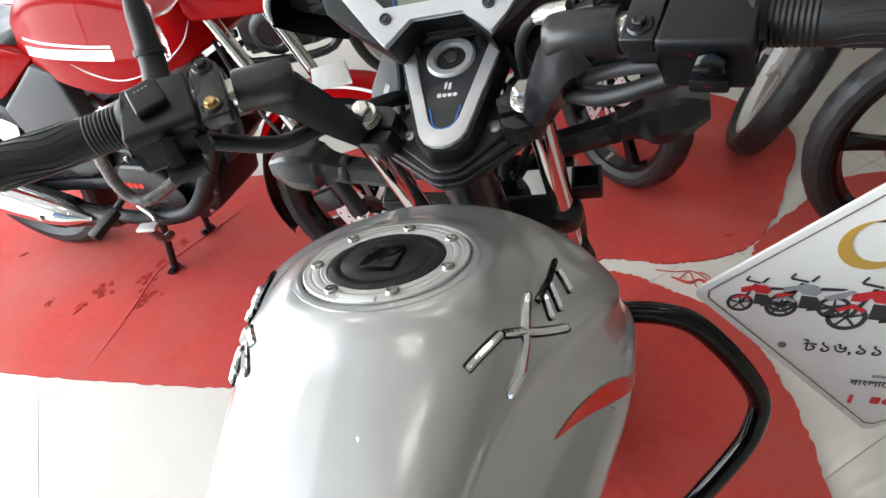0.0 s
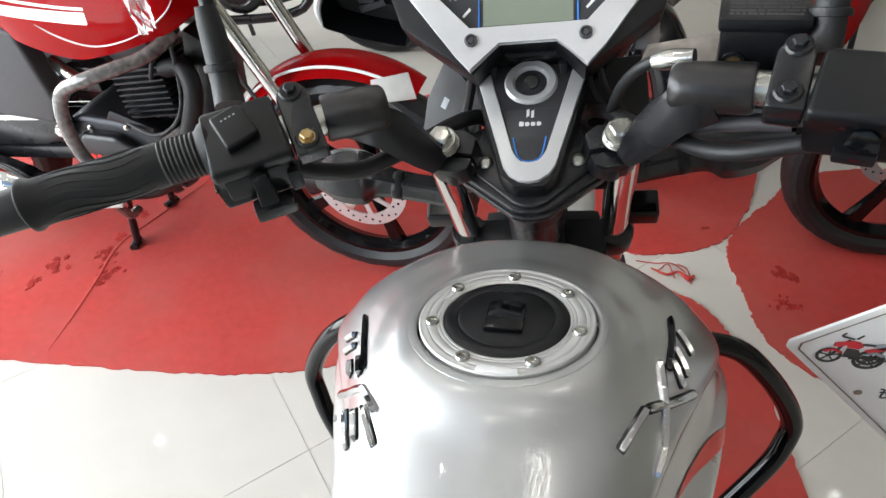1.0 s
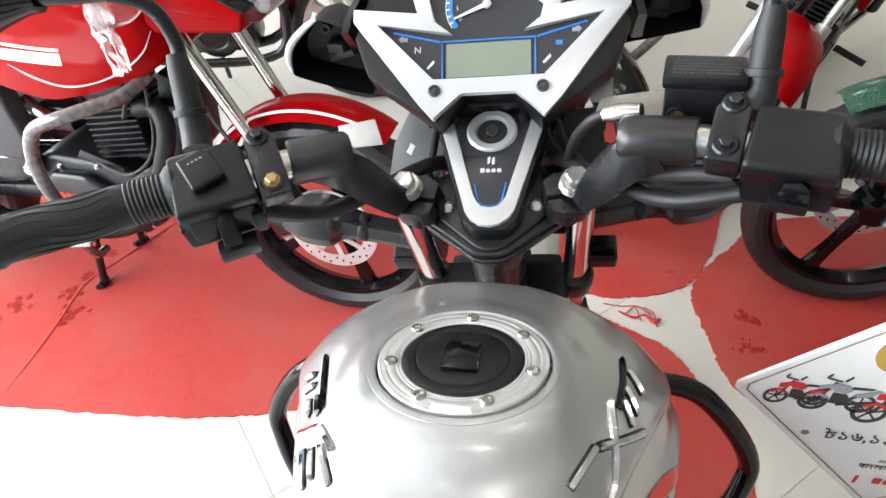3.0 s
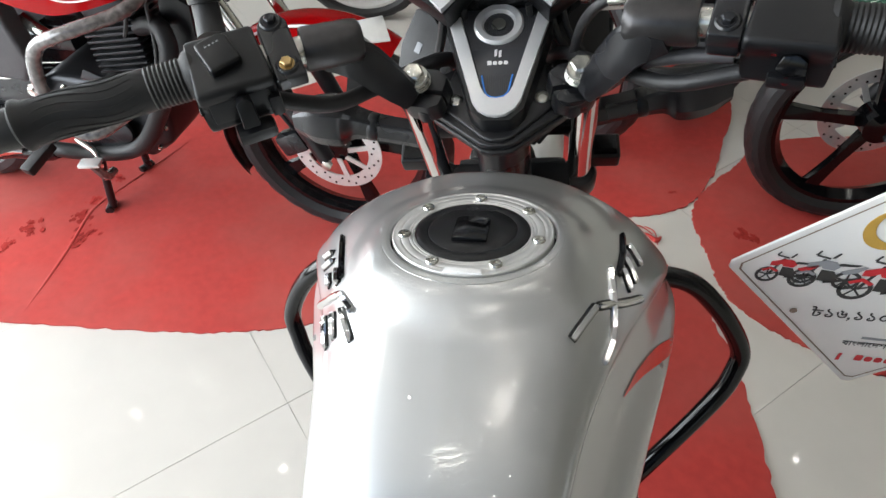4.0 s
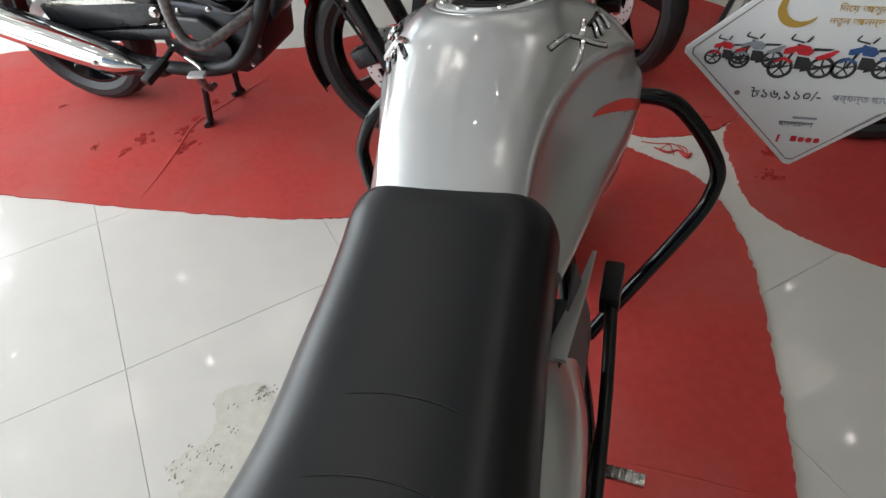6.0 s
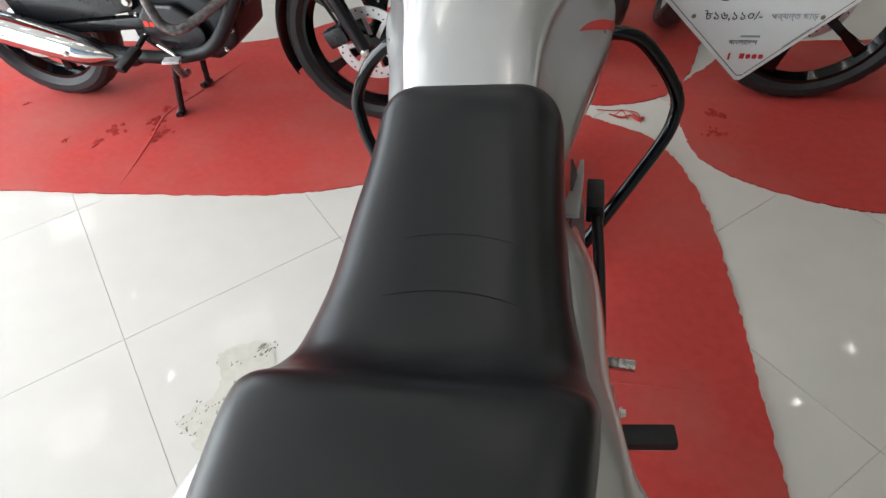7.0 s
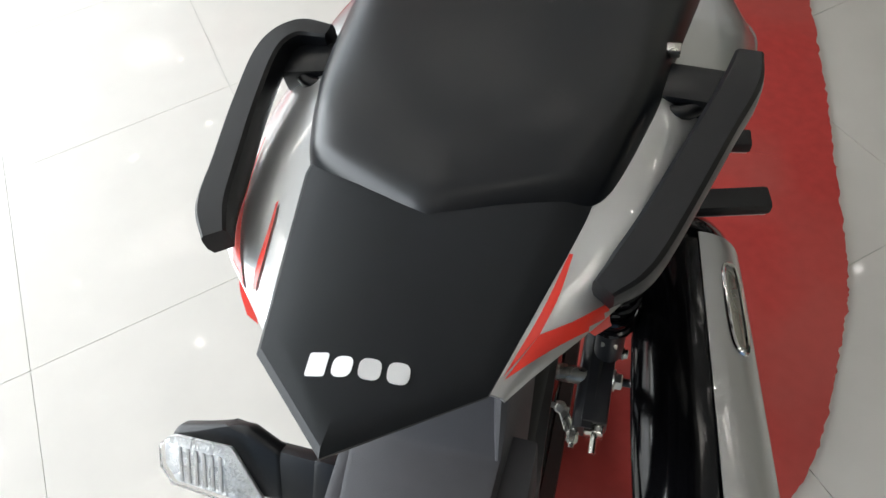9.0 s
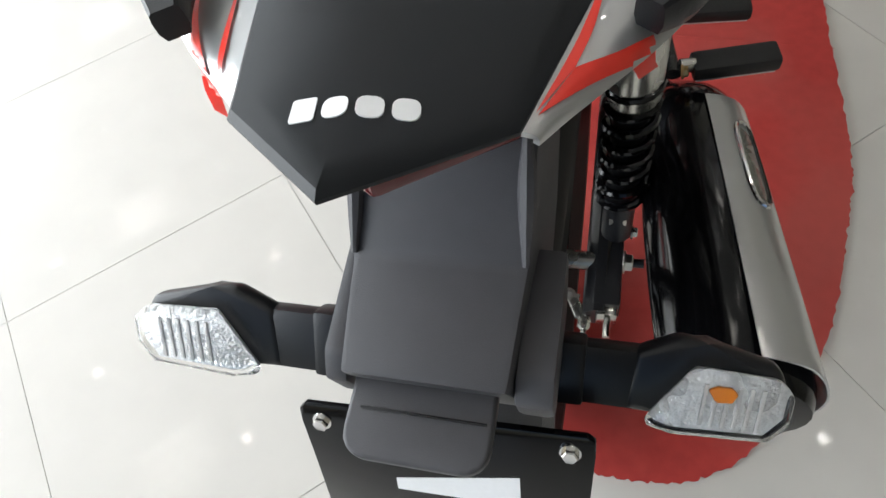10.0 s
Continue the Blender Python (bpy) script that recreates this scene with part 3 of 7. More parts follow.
def tail_cover():
    """A cover that rises to its rear tip, with a narrow facet along its sides."""
    mid = Vector((-0.004, -0.56, 0.8715))
    rings = [[Vector((x * 0.97, y + 0.012, z - 0.007)) for x, y, z in TAIL_OUT], [Vector((x, y, z - 0.002)) for x, y, z in TAIL_OUT], [Vector(q) for q in TAIL_OUT]]
    for k, up in ((1.0, 0.0), (0.9, 0.0012), (0.75, 0.0020), (0.55, 0.0022), (0.3, 0.0012)):
        rings.append([mid.lerp(Vector(q), k) + Vector((0, 0, up)) for q in TAIL_IN])
    return bridge(bmesh.new(), rings)


cover_bm = tail_cover()
cover_tree = BVHTree.FromBMesh(cover_bm)
cover = part("tail_cover", cover_bm, MATT_PANEL, bike, "matt black tail cover", 24)
mark_bm = brand_bars(0.050, pose(-0.0030, -0.6555, 0, 0, 0, 8))
for v in mark_bm.verts:
    v.co.z += on_tree(cover_tree, (v.co.x, v.co.y, 1.0), (0, 0, -1), 0.0006)[0].z
part("tail_mark", mark_bm, WHITE_INK, cover, "white brand blocks")
part("tail_lamp", prism([(-0.060, 0.0), (0.084, -0.030), (0.0575, -0.134), (0.002, -0.1745), (-0.045, -0.139)], -0.027, -0.0125, Matrix.Translation((0, -0.50, 0.852)) @ Matrix.Rotation(radians(-9.5), 4, "X"), 0.004), TAIL_RED, bike, "dark red tail lamp under the cover")

UPPER = [(0.100, 0.078, 0.744), (0.102, 0.0, 0.757), (0.110, -0.12, 0.770), (0.130, -0.25, 0.815), (0.112, -0.40, 0.852), (0.089, -0.51, 0.856), (0.0560, -0.648, 0.8645)]
LOWER = [(0.130, 0.17, 0.60), (0.150, 0.05, 0.67), (0.158, -0.10, 0.70), (0.166, -0.22, 0.762), (0.1815, -0.31, 0.79), (0.130, -0.534, 0.838), (0.0620, -0.648, 0.8565)]
up_line, low_line = smooth_line(UPPER, 8), smooth_line(LOWER, 8)


def flank(side, lift=0.0):
    """The skin of a side panel: u runs to the rear, v from the top edge down."""
    def at(u, v):
        q = u * (len(up_line) - 1)
        i = min(int(q), len(up_line) - 2)
        f = q - i
        a, b = up_line[i] * (1 - f) + up_line[i + 1] * f, low_line[i] * (1 - f) + low_line[i + 1] * f
        p = a * (1 - v) + b * v
        if side < 0:
            k = max(0.0, min(1.0, (u - 0.62) / 0.26))
            p = p + np.array((v * (0.024 * k * k * (3 - 2 * k) * min(1.0, (1.0 - u) / 0.12) - 0.012 * (1 - u)), 0, 0))
        bulge = 0.012 * math.sin(math.pi * v) * (1 - 0.8 * u ** 3) + lift
        return Vector((side * (p[0] + bulge), p[1], p[2] + bulge * 0.5))
    return at


for side in (-1, 1):
    panel = part("side_panel", thicken(grid_surface(flank(side), 44, 8), 0.003), SILVER, bike, "silver side panel with red flashes", 50)

    skin = BVHTree.FromBMesh(grid_surface(flank(side), 60, 14))

    def decal(left_edge, right_edge):
        """A printed flash between two lines of (x, y), laid on the panel from above."""
        a, b = smooth_line(left_edge, 6), smooth_line(right_edge, 6)
        rows = [[on_tree(skin, (*(p * (1 - f) + q * f), 1.0), (0, 0, -1), 0.0012)[0] for f in (0, 0.33, 0.67, 1)] for p, q in zip(a, b)]
        rows = [[Vector((q.x, q.y, q.z + 0.0012 if q.z < 0.99 else 0.84)) for q in row] for row in rows]
        part("flash", bridge(bmesh.new(), rows, closed=False, cap=False), RED_DECAL, panel)
    if side > 0:
        decal([(0.0785, -0.563), (0.0710, -0.600), (0.0600, -0.639)], [(0.0805, -0.563), (0.0775, -0.590), (0.0722, -0.613)])
        decal([(0.0722, -0.613), (0.0870, -0.600), (0.1015, -0.584)], [(0.0608, -0.640), (0.0825, -0.6135), (0.1050, -0.590)])
    else:
        decal([(-0.1440, -0.490), (-0.1305, -0.5523), (-0.1180, -0.5868), (-0.1085, -0.6067), (-0.0960, -0.6225)], [(-0.1425, -0.492), (-0.1250, -0.5535), (-0.1112, -0.5872), (-0.0971, -0.6116), (-0.0865, -0.6270)])
        decal([(-0.1000, -0.555), (-0.0962, -0.5733), (-0.0915, -0.604), (-0.0885, -0.6153)], [(-0.0990, -0.553), (-0.0946, -0.5703), (-0.0885, -0.5992), (-0.0862, -0.6144)])
    # bent silver trim in front of the panel
    part("panel_trim", forged([(side * 0.132, 0.335, 0.622), (side * 0.125, 0.20, 0.688), (side * 0.1145, 0.073, 0.748)], [0.003, 0.007, 0.012], [0.002, 0.002, 0.002]), SILVER, panel)
    fl = flank(side)
    part("panel_skirt", thicken(grid_surface(lambda u, v: fl(0.35 + 0.44 * u, 1.0) + Vector((-side * 0.03 * v, 0.012 * v, -0.055 * v)), 30, 3), 0.002), SILVER, panel)


# grab rails
def rail(side):
    if side > 0:
        line = [(0.1625, -0.400, 0.009, 0.009), (0.158, -0.43, 0.012, 0.011), (0.145, -0.47, 0.0118, 0.011), (0.122, -0.54, 0.0118, 0.011), (0.110, -0.570, 0.0115, 0.010), (0.0985, -0.587, 0.007, 0.007)]
    else:
        line = [(0.124, -0.400, 0.008, 0.008), (0.150, -0.400, 0.0105, 0.010), (0.1615, -0.425, 0.0108, 0.011), (0.1525, -0.48, 0.0105, 0.011), (0.139, -0.535, 0.0105, 0.011), (0.1305, -0.570, 0.011, 0.010), (0.118, -0.592, 0.0080, 0.008)]
    bm = forged([(side * x, y, 0.859 - 0.052 * (y + 0.48)) for x, y, w, h in line], [q[2] for q in line], [q[3] for q in line], 6)
    g = part("grab_rail", bm, PLASTIC, bike, "black grab rail", 24)
    part("rail_mount", block((0.044, 0.032, 0.020), pose(side * 0.132, -0.420, 0.844, 0, 0, side * -8), 0.004), PLASTIC, g)
    part("mount_foot", tube([(side * 0.112, -0.436, 0.842), (side * 0.128, -0.439, 0.845), (side * 0.138, -0.432, 0.846)], 0.0055, 12, 4), PLASTIC, g)
    if side > 0:
        part("mount_clip", block((0.012, 0.008, 0.006), pose(side * 0.1165, -0.399, 0.860), 0.001), STEEL, g)


rail(-1)
rail(1)

# rear mudguard, plate holder and indicators
FEN = [(-0.590, 0.815, 0.050), (-0.612, 0.795, 0.050), (-0.650, 0.757, 0.0485), (-0.682, 0.750, 0.0465), (-0.713, 0.742, 0.0445)]


def mudguard():
    rings = []
    for k, (y, z, w) in enumerate(FEN):
        d = 0.05 + 0.02 * k
        rings.append([Vector(q) for q in ((-w, y, z), (w, y, z), (w * 1.12, y + 0.03, z - d), (-w * 1.12, y + 0.03, z - d))])
    bm = bridge(bmesh.new(), rings)
    bmesh.ops.bevel(bm, geom=bm.edges[:], offset=0.004, segments=2, profile=0.6, affect="EDGES", clamp_overlap=True)
    return bm


guard_rear = part("rear_mudguard", mudguard(), GREY_PLASTIC, bike, "dark grey rear mudguard", 30)
guard_rear.location.x = 0.005
def rounded(x0, x1, y0, y1, r):
    """A rectangle whose lower corners are round."""
    line = [(x1, y1), (x0, y1)]
    for cx, t0 in ((x0 + r, 180), (x1 - r, 270)):
        line += [(cx + r * math.cos(radians(t0 + t)), y0 + r + r * math.sin(radians(t0 + t))) for t in (0, 22, 45, 68, 90)]
    return line


hood = part("lamp_hood", prism(rounded(-0.0435, 0.0375, -0.750, -0.705, 0.014), -0.010, 0.0, Matrix.Translation((0, 0, 0.7375)) @ Matrix.Rotation(radians(1.5), 4, "X"), 0.003, seg=3), GREY_PLASTIC, guard_rear)
part("hood_groove", block((0.070, 0.0016, 0.0012), pose(-0.001, -0.7235, 0.7195, 1.5, 0, 0), 0.0004), BLACK_METAL, hood)
for side in (-1, 1):
    part("mudguard_side", prism([(-0.628, 0.742), (-0.700, 0.735), (-0.712, 0.722), (-0.708, 0.690), (-0.640, 0.690)], 0.046, 0.067 if side > 0 else 0.060, Matrix(((0, 0, side, 0), (1, 0, 0, 0), (0, 1, 0, 0), (0, 0, 0, 1))), 0.004), GREY_PLASTIC, guard_rear)
    part("mudguard_rib", tube([(side * 0.044, -0.600, 0.808), (side * 0.0455, -0.622, 0.786), (side * 0.047, -0.650, 0.759)], [0.002, 0.005, 0.002], 8, 4), GREY_PLASTIC, guard_rear)
PLATE = pose(0.006, -0.731, 0.652, 60, 0, 0) @ pose(0, 0, 0, 0, 0, 2.5)
plate = part("plate_holder", prism([(-0.086, -0.06), (0.086, -0.06), (0.0905, 0.02), (0.0905, 0.030), (0.086, 0.034), (-0.086, 0.034), (-0.0905, 0.030), (-0.0905, 0.02)], -0.002, 0.003, PLATE, 0.0012), GLOSS_BLACK, bike, "blank black plate holder")
part("plate_sticker", prism([(-0.035, -0.012), (0.045, -0.012), (0.045, 0.014), (-0.035, -0.002)], 0.0032, 0.0038, PLATE @ pose(0.002, -0.02, 0), 0), WHITE_INK, plate)
for side in (-1, 1):
    bolt(PLATE @ Vector((side * 0.0765, 0.021, 0.003)), PLATE.to_3x3() @ Vector((0, 0, 1)), 0.005, plate, CHROME)


LAMP = material("lamp_reflector", (0.62, 0.62, 0.61), 0.22, 0.5, 0.25, 300, 1.0, 420, rough_var=0.1)


def indicator(side, parent):
    """A box stalk and a wedge-shaped body whose clear lens looks up and to the rear."""
    m = pose(0, -0.668, 0.70) @ Matrix.Rotation(radians(-45), 4, "X") @ Matrix(((1, 0, 0), (0, 0, -1), (0, 1, 0))).to_4x4()

    def flat(line, z0, z1, bevel, seg=2):
        ol = [(side * (x if side < 0 or x < 0.11 else 0.11 + (x - 0.11) * 0.82), y if side < 0 else y * 0.9) for x, y in line]
        return prism(ol if side > 0 else ol[::-1], z0, z1, m, bevel, seg=seg)
    stalk = part("indicator", flat([(0.040, 0.000), (0.125, 0.000), (0.125, -0.042), (0.040, -0.042)], -0.020, -0.004, 0.005), PLASTIC, parent, "black indicator with clear lens")
    part("stalk_collar", flat([(0.060, 0.0015), (0.086, 0.0015), (0.086, -0.0435), (0.060, -0.0435)], -0.022, -0.0025, 0.004), PLASTIC, stalk)
    part("indicator_body", flat([(0.112, 0.000), (0.140, 0.0125), (0.158, 0.0105), (0.204, 0.000), (0.211, -0.012), (0.208, -0.032), (0.196, -0.040), (0.142, -0.042), (0.108, -0.042)], -0.017, -0.003, 0.006, 3), PLASTIC, stalk)
    face = [(0.151, -0.002), (0.121, -0.043), (0.140, -0.047), (0.200, -0.044), (0.211, -0.030), (0.212, -0.012), (0.203, -0.004)]
    part("reflector", flat([(0.165 + (x - 0.165) * 0.93, -0.026 + (y + 0.026) * 0.88) for x, y in face], -0.004, 0.001, 0.002), LAMP, stalk)
    for k in range(2, 8):
        part("flute", flat([(0.142 + 0.007 * k, -0.040), (0.145 + 0.007 * k, -0.040), (0.147 + 0.007 * k, -0.012), (0.144 + 0.007 * k, -0.012)], 0.001, 0.0022, 0.0006), LENS, stalk)
    part("lens", flat(face, -0.002, 0.009, 0.004, 3), CLEAR, stalk, "clear lens")
    if side > 0:
        part("bulb", flat([(0.160, -0.015), (0.166, -0.012), (0.175, -0.012), (0.179, -0.016), (0.176, -0.022), (0.166, -0.023)], 0.0015, 0.0045, 0.002), AMBER, stalk)
    return stalk


for side in (-1, 1):
    indicator(side, bike)


# wheels
def wheel(parent, centre, radius, width, spokes, rim_mat, disc=0, turn=0.0, steer=0.0, hub_mat=None):
    """A cast wheel about the x axis: rim with spokes, tyre with a treaded crown, and a drilled brake disc on side disc."""
    m = Matrix.Translation(centre) @ pose(0, 0, 0, 0, 0, steer) @ pose(0, 0, 0, 0, 90, 0)
    w = width / 2
    rr = radius - width * 0.72
    bm = ring_body([(rr - 0.006, -w * 0.62), (rr + 0.012, -w * 0.66), (rr + 0.010, w * 0.66), (rr - 0.006, w * 0.62), (rr - 0.014, w * 0.3), (rr - 0.022, 0), (rr - 0.014, -w * 0.3)], m, 56)
    rim = part("wheel", bm, rim_mat, parent)
    for k in range(spokes):
        a = turn + k * math.tau / spokes
        bm = prism([(0.028, -0.016), (rr * 0.55, -0.009), (rr - 0.012, -0.022), (rr - 0.012, 0.022), (rr * 0.55, 0.009), (0.028, 0.016)], -0.011, 0.011, m @ Matrix.Rotation(a, 4, "Z"), 0.003)
        part("spoke", bm, rim_mat, rim)
    bm = lathe([(0.02, -w * 0.8), (0.042, -w * 0.75), (0.042, w * 0.75), (0.02, w * 0.8)], m, 24)
    part("hub", bm, rim_mat, rim)
    tread, n = bmesh.new(), 120
    prof = [(rr + 0.004, -w * 0.66), (rr + width * 0.22, -w * 0.98), (rr + width * 0.42, -w), (rr + width * 0.58, -w * 0.82), (rr + width * 0.68, -w * 0.45), (rr + width * 0.72, 0),
            (rr + width * 0.68, w * 0.45), (rr + width * 0.58, w * 0.82), (rr + width * 0.42, w), (rr + width * 0.22, w * 0.98), (rr + 0.004, w * 0.66)]
    rows = []
    for k in range(n):
        a = k * math.tau / n
        row = []
        for i, (r, h) in enumerate(prof):
            cut = 0.0035 if 3 <= i <= 7 and (k + (i if i < 5 else 10 - i)) % 4 == 0 else 0
            row.append(tread.verts.new(m @ Vector(((r - cut) * math.cos(a), (r - cut) * math.sin(a), h))))
        rows.append(row)
    for k in range(n):
        a, b = rows[k], rows[(k + 1) % n]
        for i in range(len(prof) - 1):
            tread.faces.new((a[i], b[i], b[i + 1], a[i + 1]))
    part("tyre", tread, RUBBER, rim, "treaded black tyre", 20)
    if disc:
        dm = m @ pose(0, 0, disc * w * 0.95)
        d = ring_body([(0.085, -0.002), (0.12, -0.002), (0.12, 0.002), (0.085, 0.002)], dm, 60)
        part("brake_disc", d, ALLOY, rim, "drilled steel brake disc")
        arms = bmesh.new()
        for k in range(8):
            prism([(0.030, -0.006), (0.088, 0.010), (0.088, 0.024), (0.030, 0.008)], -0.0018, 0.0018, dm @ Matrix.Rotation(k * math.tau / 8, 4, "Z"), 0, arms)
        tagged(part("disc_carrier", arms, ALLOY, rim), kind="stuff")
        holes = bmesh.new()
        for k in range(36):
            a = k * math.tau / 36
            r = 0.094 + 0.0085 * (k % 3)
            lathe([(0.0032, -0.0026), (0.0032, 0.0026)], dm @ pose(r * math.cos(a), r * math.sin(a), 0), 8, holes)
        tagged(part("drilling", holes, GLOSS_BLACK, rim), kind="stuff")
    return rim


wheel(bike, (0, -0.40, 0.30), 0.30, 0.12, 6, GLOSS_BLACK)
wheel(bike, (0, 0.935, 0.29), 0.29, 0.10, 6, GLOSS_BLACK, 1)

# silencer, shock absorber, pegs
def silencer():
    axis = [(0.150, -0.02, 0.27), (0.168, -0.12, 0.32), (0.190, -0.20, 0.360), (0.197, -0.30, 0.385), (0.208, -0.45, 0.420), (0.219, -0.600, 0.454), (0.220, -0.618, 0.458)]
    rad = [0.018, 0.024, 0.055, 0.067, 0.070, 0.064, 0.048]
    body = part("silencer", tube(axis, rad, 24, 6, flat=0.8), GLOSS_BLACK, bike, "black silencer with silver heat shield")
    ax = smooth_line(axis[2:6], 8)

    def skin(u, v, lift=0.004):
        q = u * (len(ax) - 1)
        i = min(int(q), len(ax) - 2)
        c = ax[i] * (1 - q + i) + ax[i + 1] * (q - i)
        d = Vector((0.01, -0.97, 0.22))
        s = Vector((1, 0, 0))
        t = s.cross(d).normalized()
        t = -t if t.z < 0 else t
        a = radians(84 - 112 * v * (0.92 + 0.1 * u))
        r = 0.0695 + lift - 0.006 * (1 - u) + 0.004 * max(0.0, 1 - abs(v - 0.28) / 0.28)
        return Vector(c) + r * (math.cos(a) * s + 0.82 * math.sin(a) * t)
    shield = part("heat_shield", thicken(grid_surface(lambda u, v: skin(0.10 + 0.9 * u, v), 30, 14), 0.002), SILVER, body, "silver silencer heat shield", 50)
    slot = []
    for k in range(28):
        a = k * math.tau / 28
        u, v = 0.38 + 0.16 * math.copysign(abs(math.cos(a)) ** 0.5, math.cos(a)), 0.27 + 0.085 * math.copysign(abs(math.sin(a)) ** 0.7, math.sin(a))
        slot.append(skin(0.05 + u, v, 0.0052))
    part("shield_badge", tube(slot + slot[:1], 0.0028, 8, 1), CHROME, shield, "chrome badge frame")
    bm = grid_surface(lambda u, v: skin(0.30 + 0.27 * u, 0.21 + 0.12 * v, 0.0048), 10, 4)
    part("badge_plate", thicken(bm, 0.0012), STEEL, shield)
    part("tail_ring", lathe([(0.02, 0), (0.040, 0.002), (0.041, 0.010), (0.026, 0.014), (0.024, -0.02)], along((0.220, -0.616, 0.457), (0.02, -0.97, 0.24)), 24), DARK_ALLOY, body)


silencer()
for side in (-1, 1):
    top_p, low_p = Vector((side * 0.110, -0.315, 0.66)), Vector((side * 0.108, -0.365, 0.325))
    shock = part("shock_absorber", tube([top_p, low_p], 0.019, 14), DARK_ALLOY, bike, "black twin shock absorber")
    d = (low_p - top_p).normalized()
    part("shock_body", tube([top_p + d * 0.02, top_p + d * 0.12, top_p + d * 0.125], [0.026, 0.027, 0.02], 18, 2), STEEL, shock)
    coil = [top_p + d * (0.10 + 0.18 * k / 110) + 0.025 * (math.cos(k * math.tau / 14) * Vector((1, 0, 0)) + math.sin(k * math.tau / 14) * d.cross(Vector((1, 0, 0)))) for k in range(111)]
    part("spring", tube(coil, 0.0052, 8, 1), GLOSS_BLACK, shock)
    part("lower_eye", block((0.022, 0.03, 0.05), Matrix.Translation(low_p + d * -0.02), 0.004), STEEL, shock)
    bolt(low_p + Vector((side * 0.02, 0, 0)), (side, 0, 0), 0.007, shock)
    arm = part("swing_arm", tube([(side * 0.088, 0.10, 0.34), (side * 0.092, -0.20, 0.305), (side * 0.094, -0.47, 0.285)], 0.020, 10, 4, flat=1.3), BLACK_METAL, bike, "black steel swing arm")
    part("axle_block", block((0.034, 0.135, 0.040), pose(side * 0.103, -0.396, 0.292), 0.004), BLACK_METAL, arm)
    bolt((side * 0.121, -0.396, 0.30), (side, 0, 0), 0.012, arm)
    part("axle_end", tube([(side * 0.128, -0.396, 0.30), (side * 0.146, -0.396, 0.30)], 0.006, 10), BLACK_METAL, arm)
    part("wheel_spacer", tube([(side * 0.045, -0.398, 0.30), (side * 0.086, -0.398, 0.30)], 0.0125, 14), STEEL, arm, "zinc-plated wheel spacer")
    part("end_cap", block((0.026, 0.016, 0.032), pose(side * 0.104, -0.468, 0.292), 0.003), STEEL, arm)
    tube_bm = tube([(side * 0.106, -0.47, 0.295), (side * 0.106, -0.500, 0.295)], 0.0045, 8)
    part("chain_adjuster", tube_bm, STEEL, arm)
    # passenger and rider pegs
    for p, q, r in (((side * 0.168, -0.175, 0.425), (side * 0.285, -0.150, 0.418), 0.014), ((side * 0.165, 0.030, 0.335), (side * 0.280, 0.040, 0.330), 0.014)):
        bar = part("foot_peg", tube([Vector(p), Vector(p).lerp(Vector(q), 0.15)], 0.009, 10), STEEL, bike, "black rubber foot peg")
        c, way = Vector(p).lerp(Vector(q), 0.56), Vector(q) - Vector(p)
        lie = Matrix.Translation(c) @ pose(0, 0, 0, 0, 0, math.degrees(math.atan2(way.y, way.x)))
        part("rubber", block((way.length * 0.88, r * 2.5, r * 1.5), lie, 0.006), GRIP, bar)
        part("peg_plate", block((way.length * 0.80, r * 2.0, 0.004), lie @ pose(0, -0.001, -r * 0.80), 0.001), ALLOY, bar)
    part("peg_bracket", tube([(side * 0.128, -0.05, 0.44), (side * 0.150, -0.12, 0.41), (side * 0.160, -0.19, 0.425)], 0.012, 8, 4, flat=0.6), BLACK_METAL, bike)
    part("tail_tube", tube([(side * 0.085, 0.15, 0.70), (side * 0.09, -0.15, 0.70), (side * 0.07, -0.42, 0.77), (side * 0.03, -0.58, 0.79)], 0.013, 10, 5), BLACK_METAL, bike)
    bolt((side * 0.172, -0.185, 0.425), (side, 0, 0.2), 0.007, bike, BRASS)
brake_rod = part("brake_rod", tube([(0.100, -0.20, 0.33), (0.088, -0.34, 0.305), (0.078, -0.495, 0.285)], 0.0035, 8, 4), STEEL, bike, "thin zinc-plated brake rod")
part("rod_nut", lathe([(0.008, 0), (0.008, 0.012), (0.005, 0.016)], along((0.078, -0.474, 0.287), (0, -1, 0)), 6), STEEL, brake_rod)
part("brake_lever", prism([(0.048, -0.435), (0.060, -0.438), (0.086, -0.472), (0.078, -0.480), (0.066, -0.474)], 0.281, 0.290, Matrix(), 0.002), STEEL, brake_rod)
bolt((0.056, -0.444, 0.288), (0, -0.5, 0.8), 0.007, brake_rod)
part("lever_bolt", tube([(0.040, -0.442, 0.288), (0.070, -0.446, 0.288)], 0.004, 8), STEEL, brake_rod)
bolt((0.166, -0.15, 0.715), (1, 0, 0), 0.004, bike)
part("chain_guard", block((0.03, 0.34, 0.05), pose(-0.075, -0.28, 0.36, 6, 0, 0), 0.008), PLASTIC, bike, "black chain guard")
part("inner_mudguard", tube([(0, -0.10, 0.62), (0, -0.30, 0.655), (0, -0.48, 0.64), (0, -0.62, 0.66)], 0.062, 14, 5, flat=0.35), PLASTIC, bike)

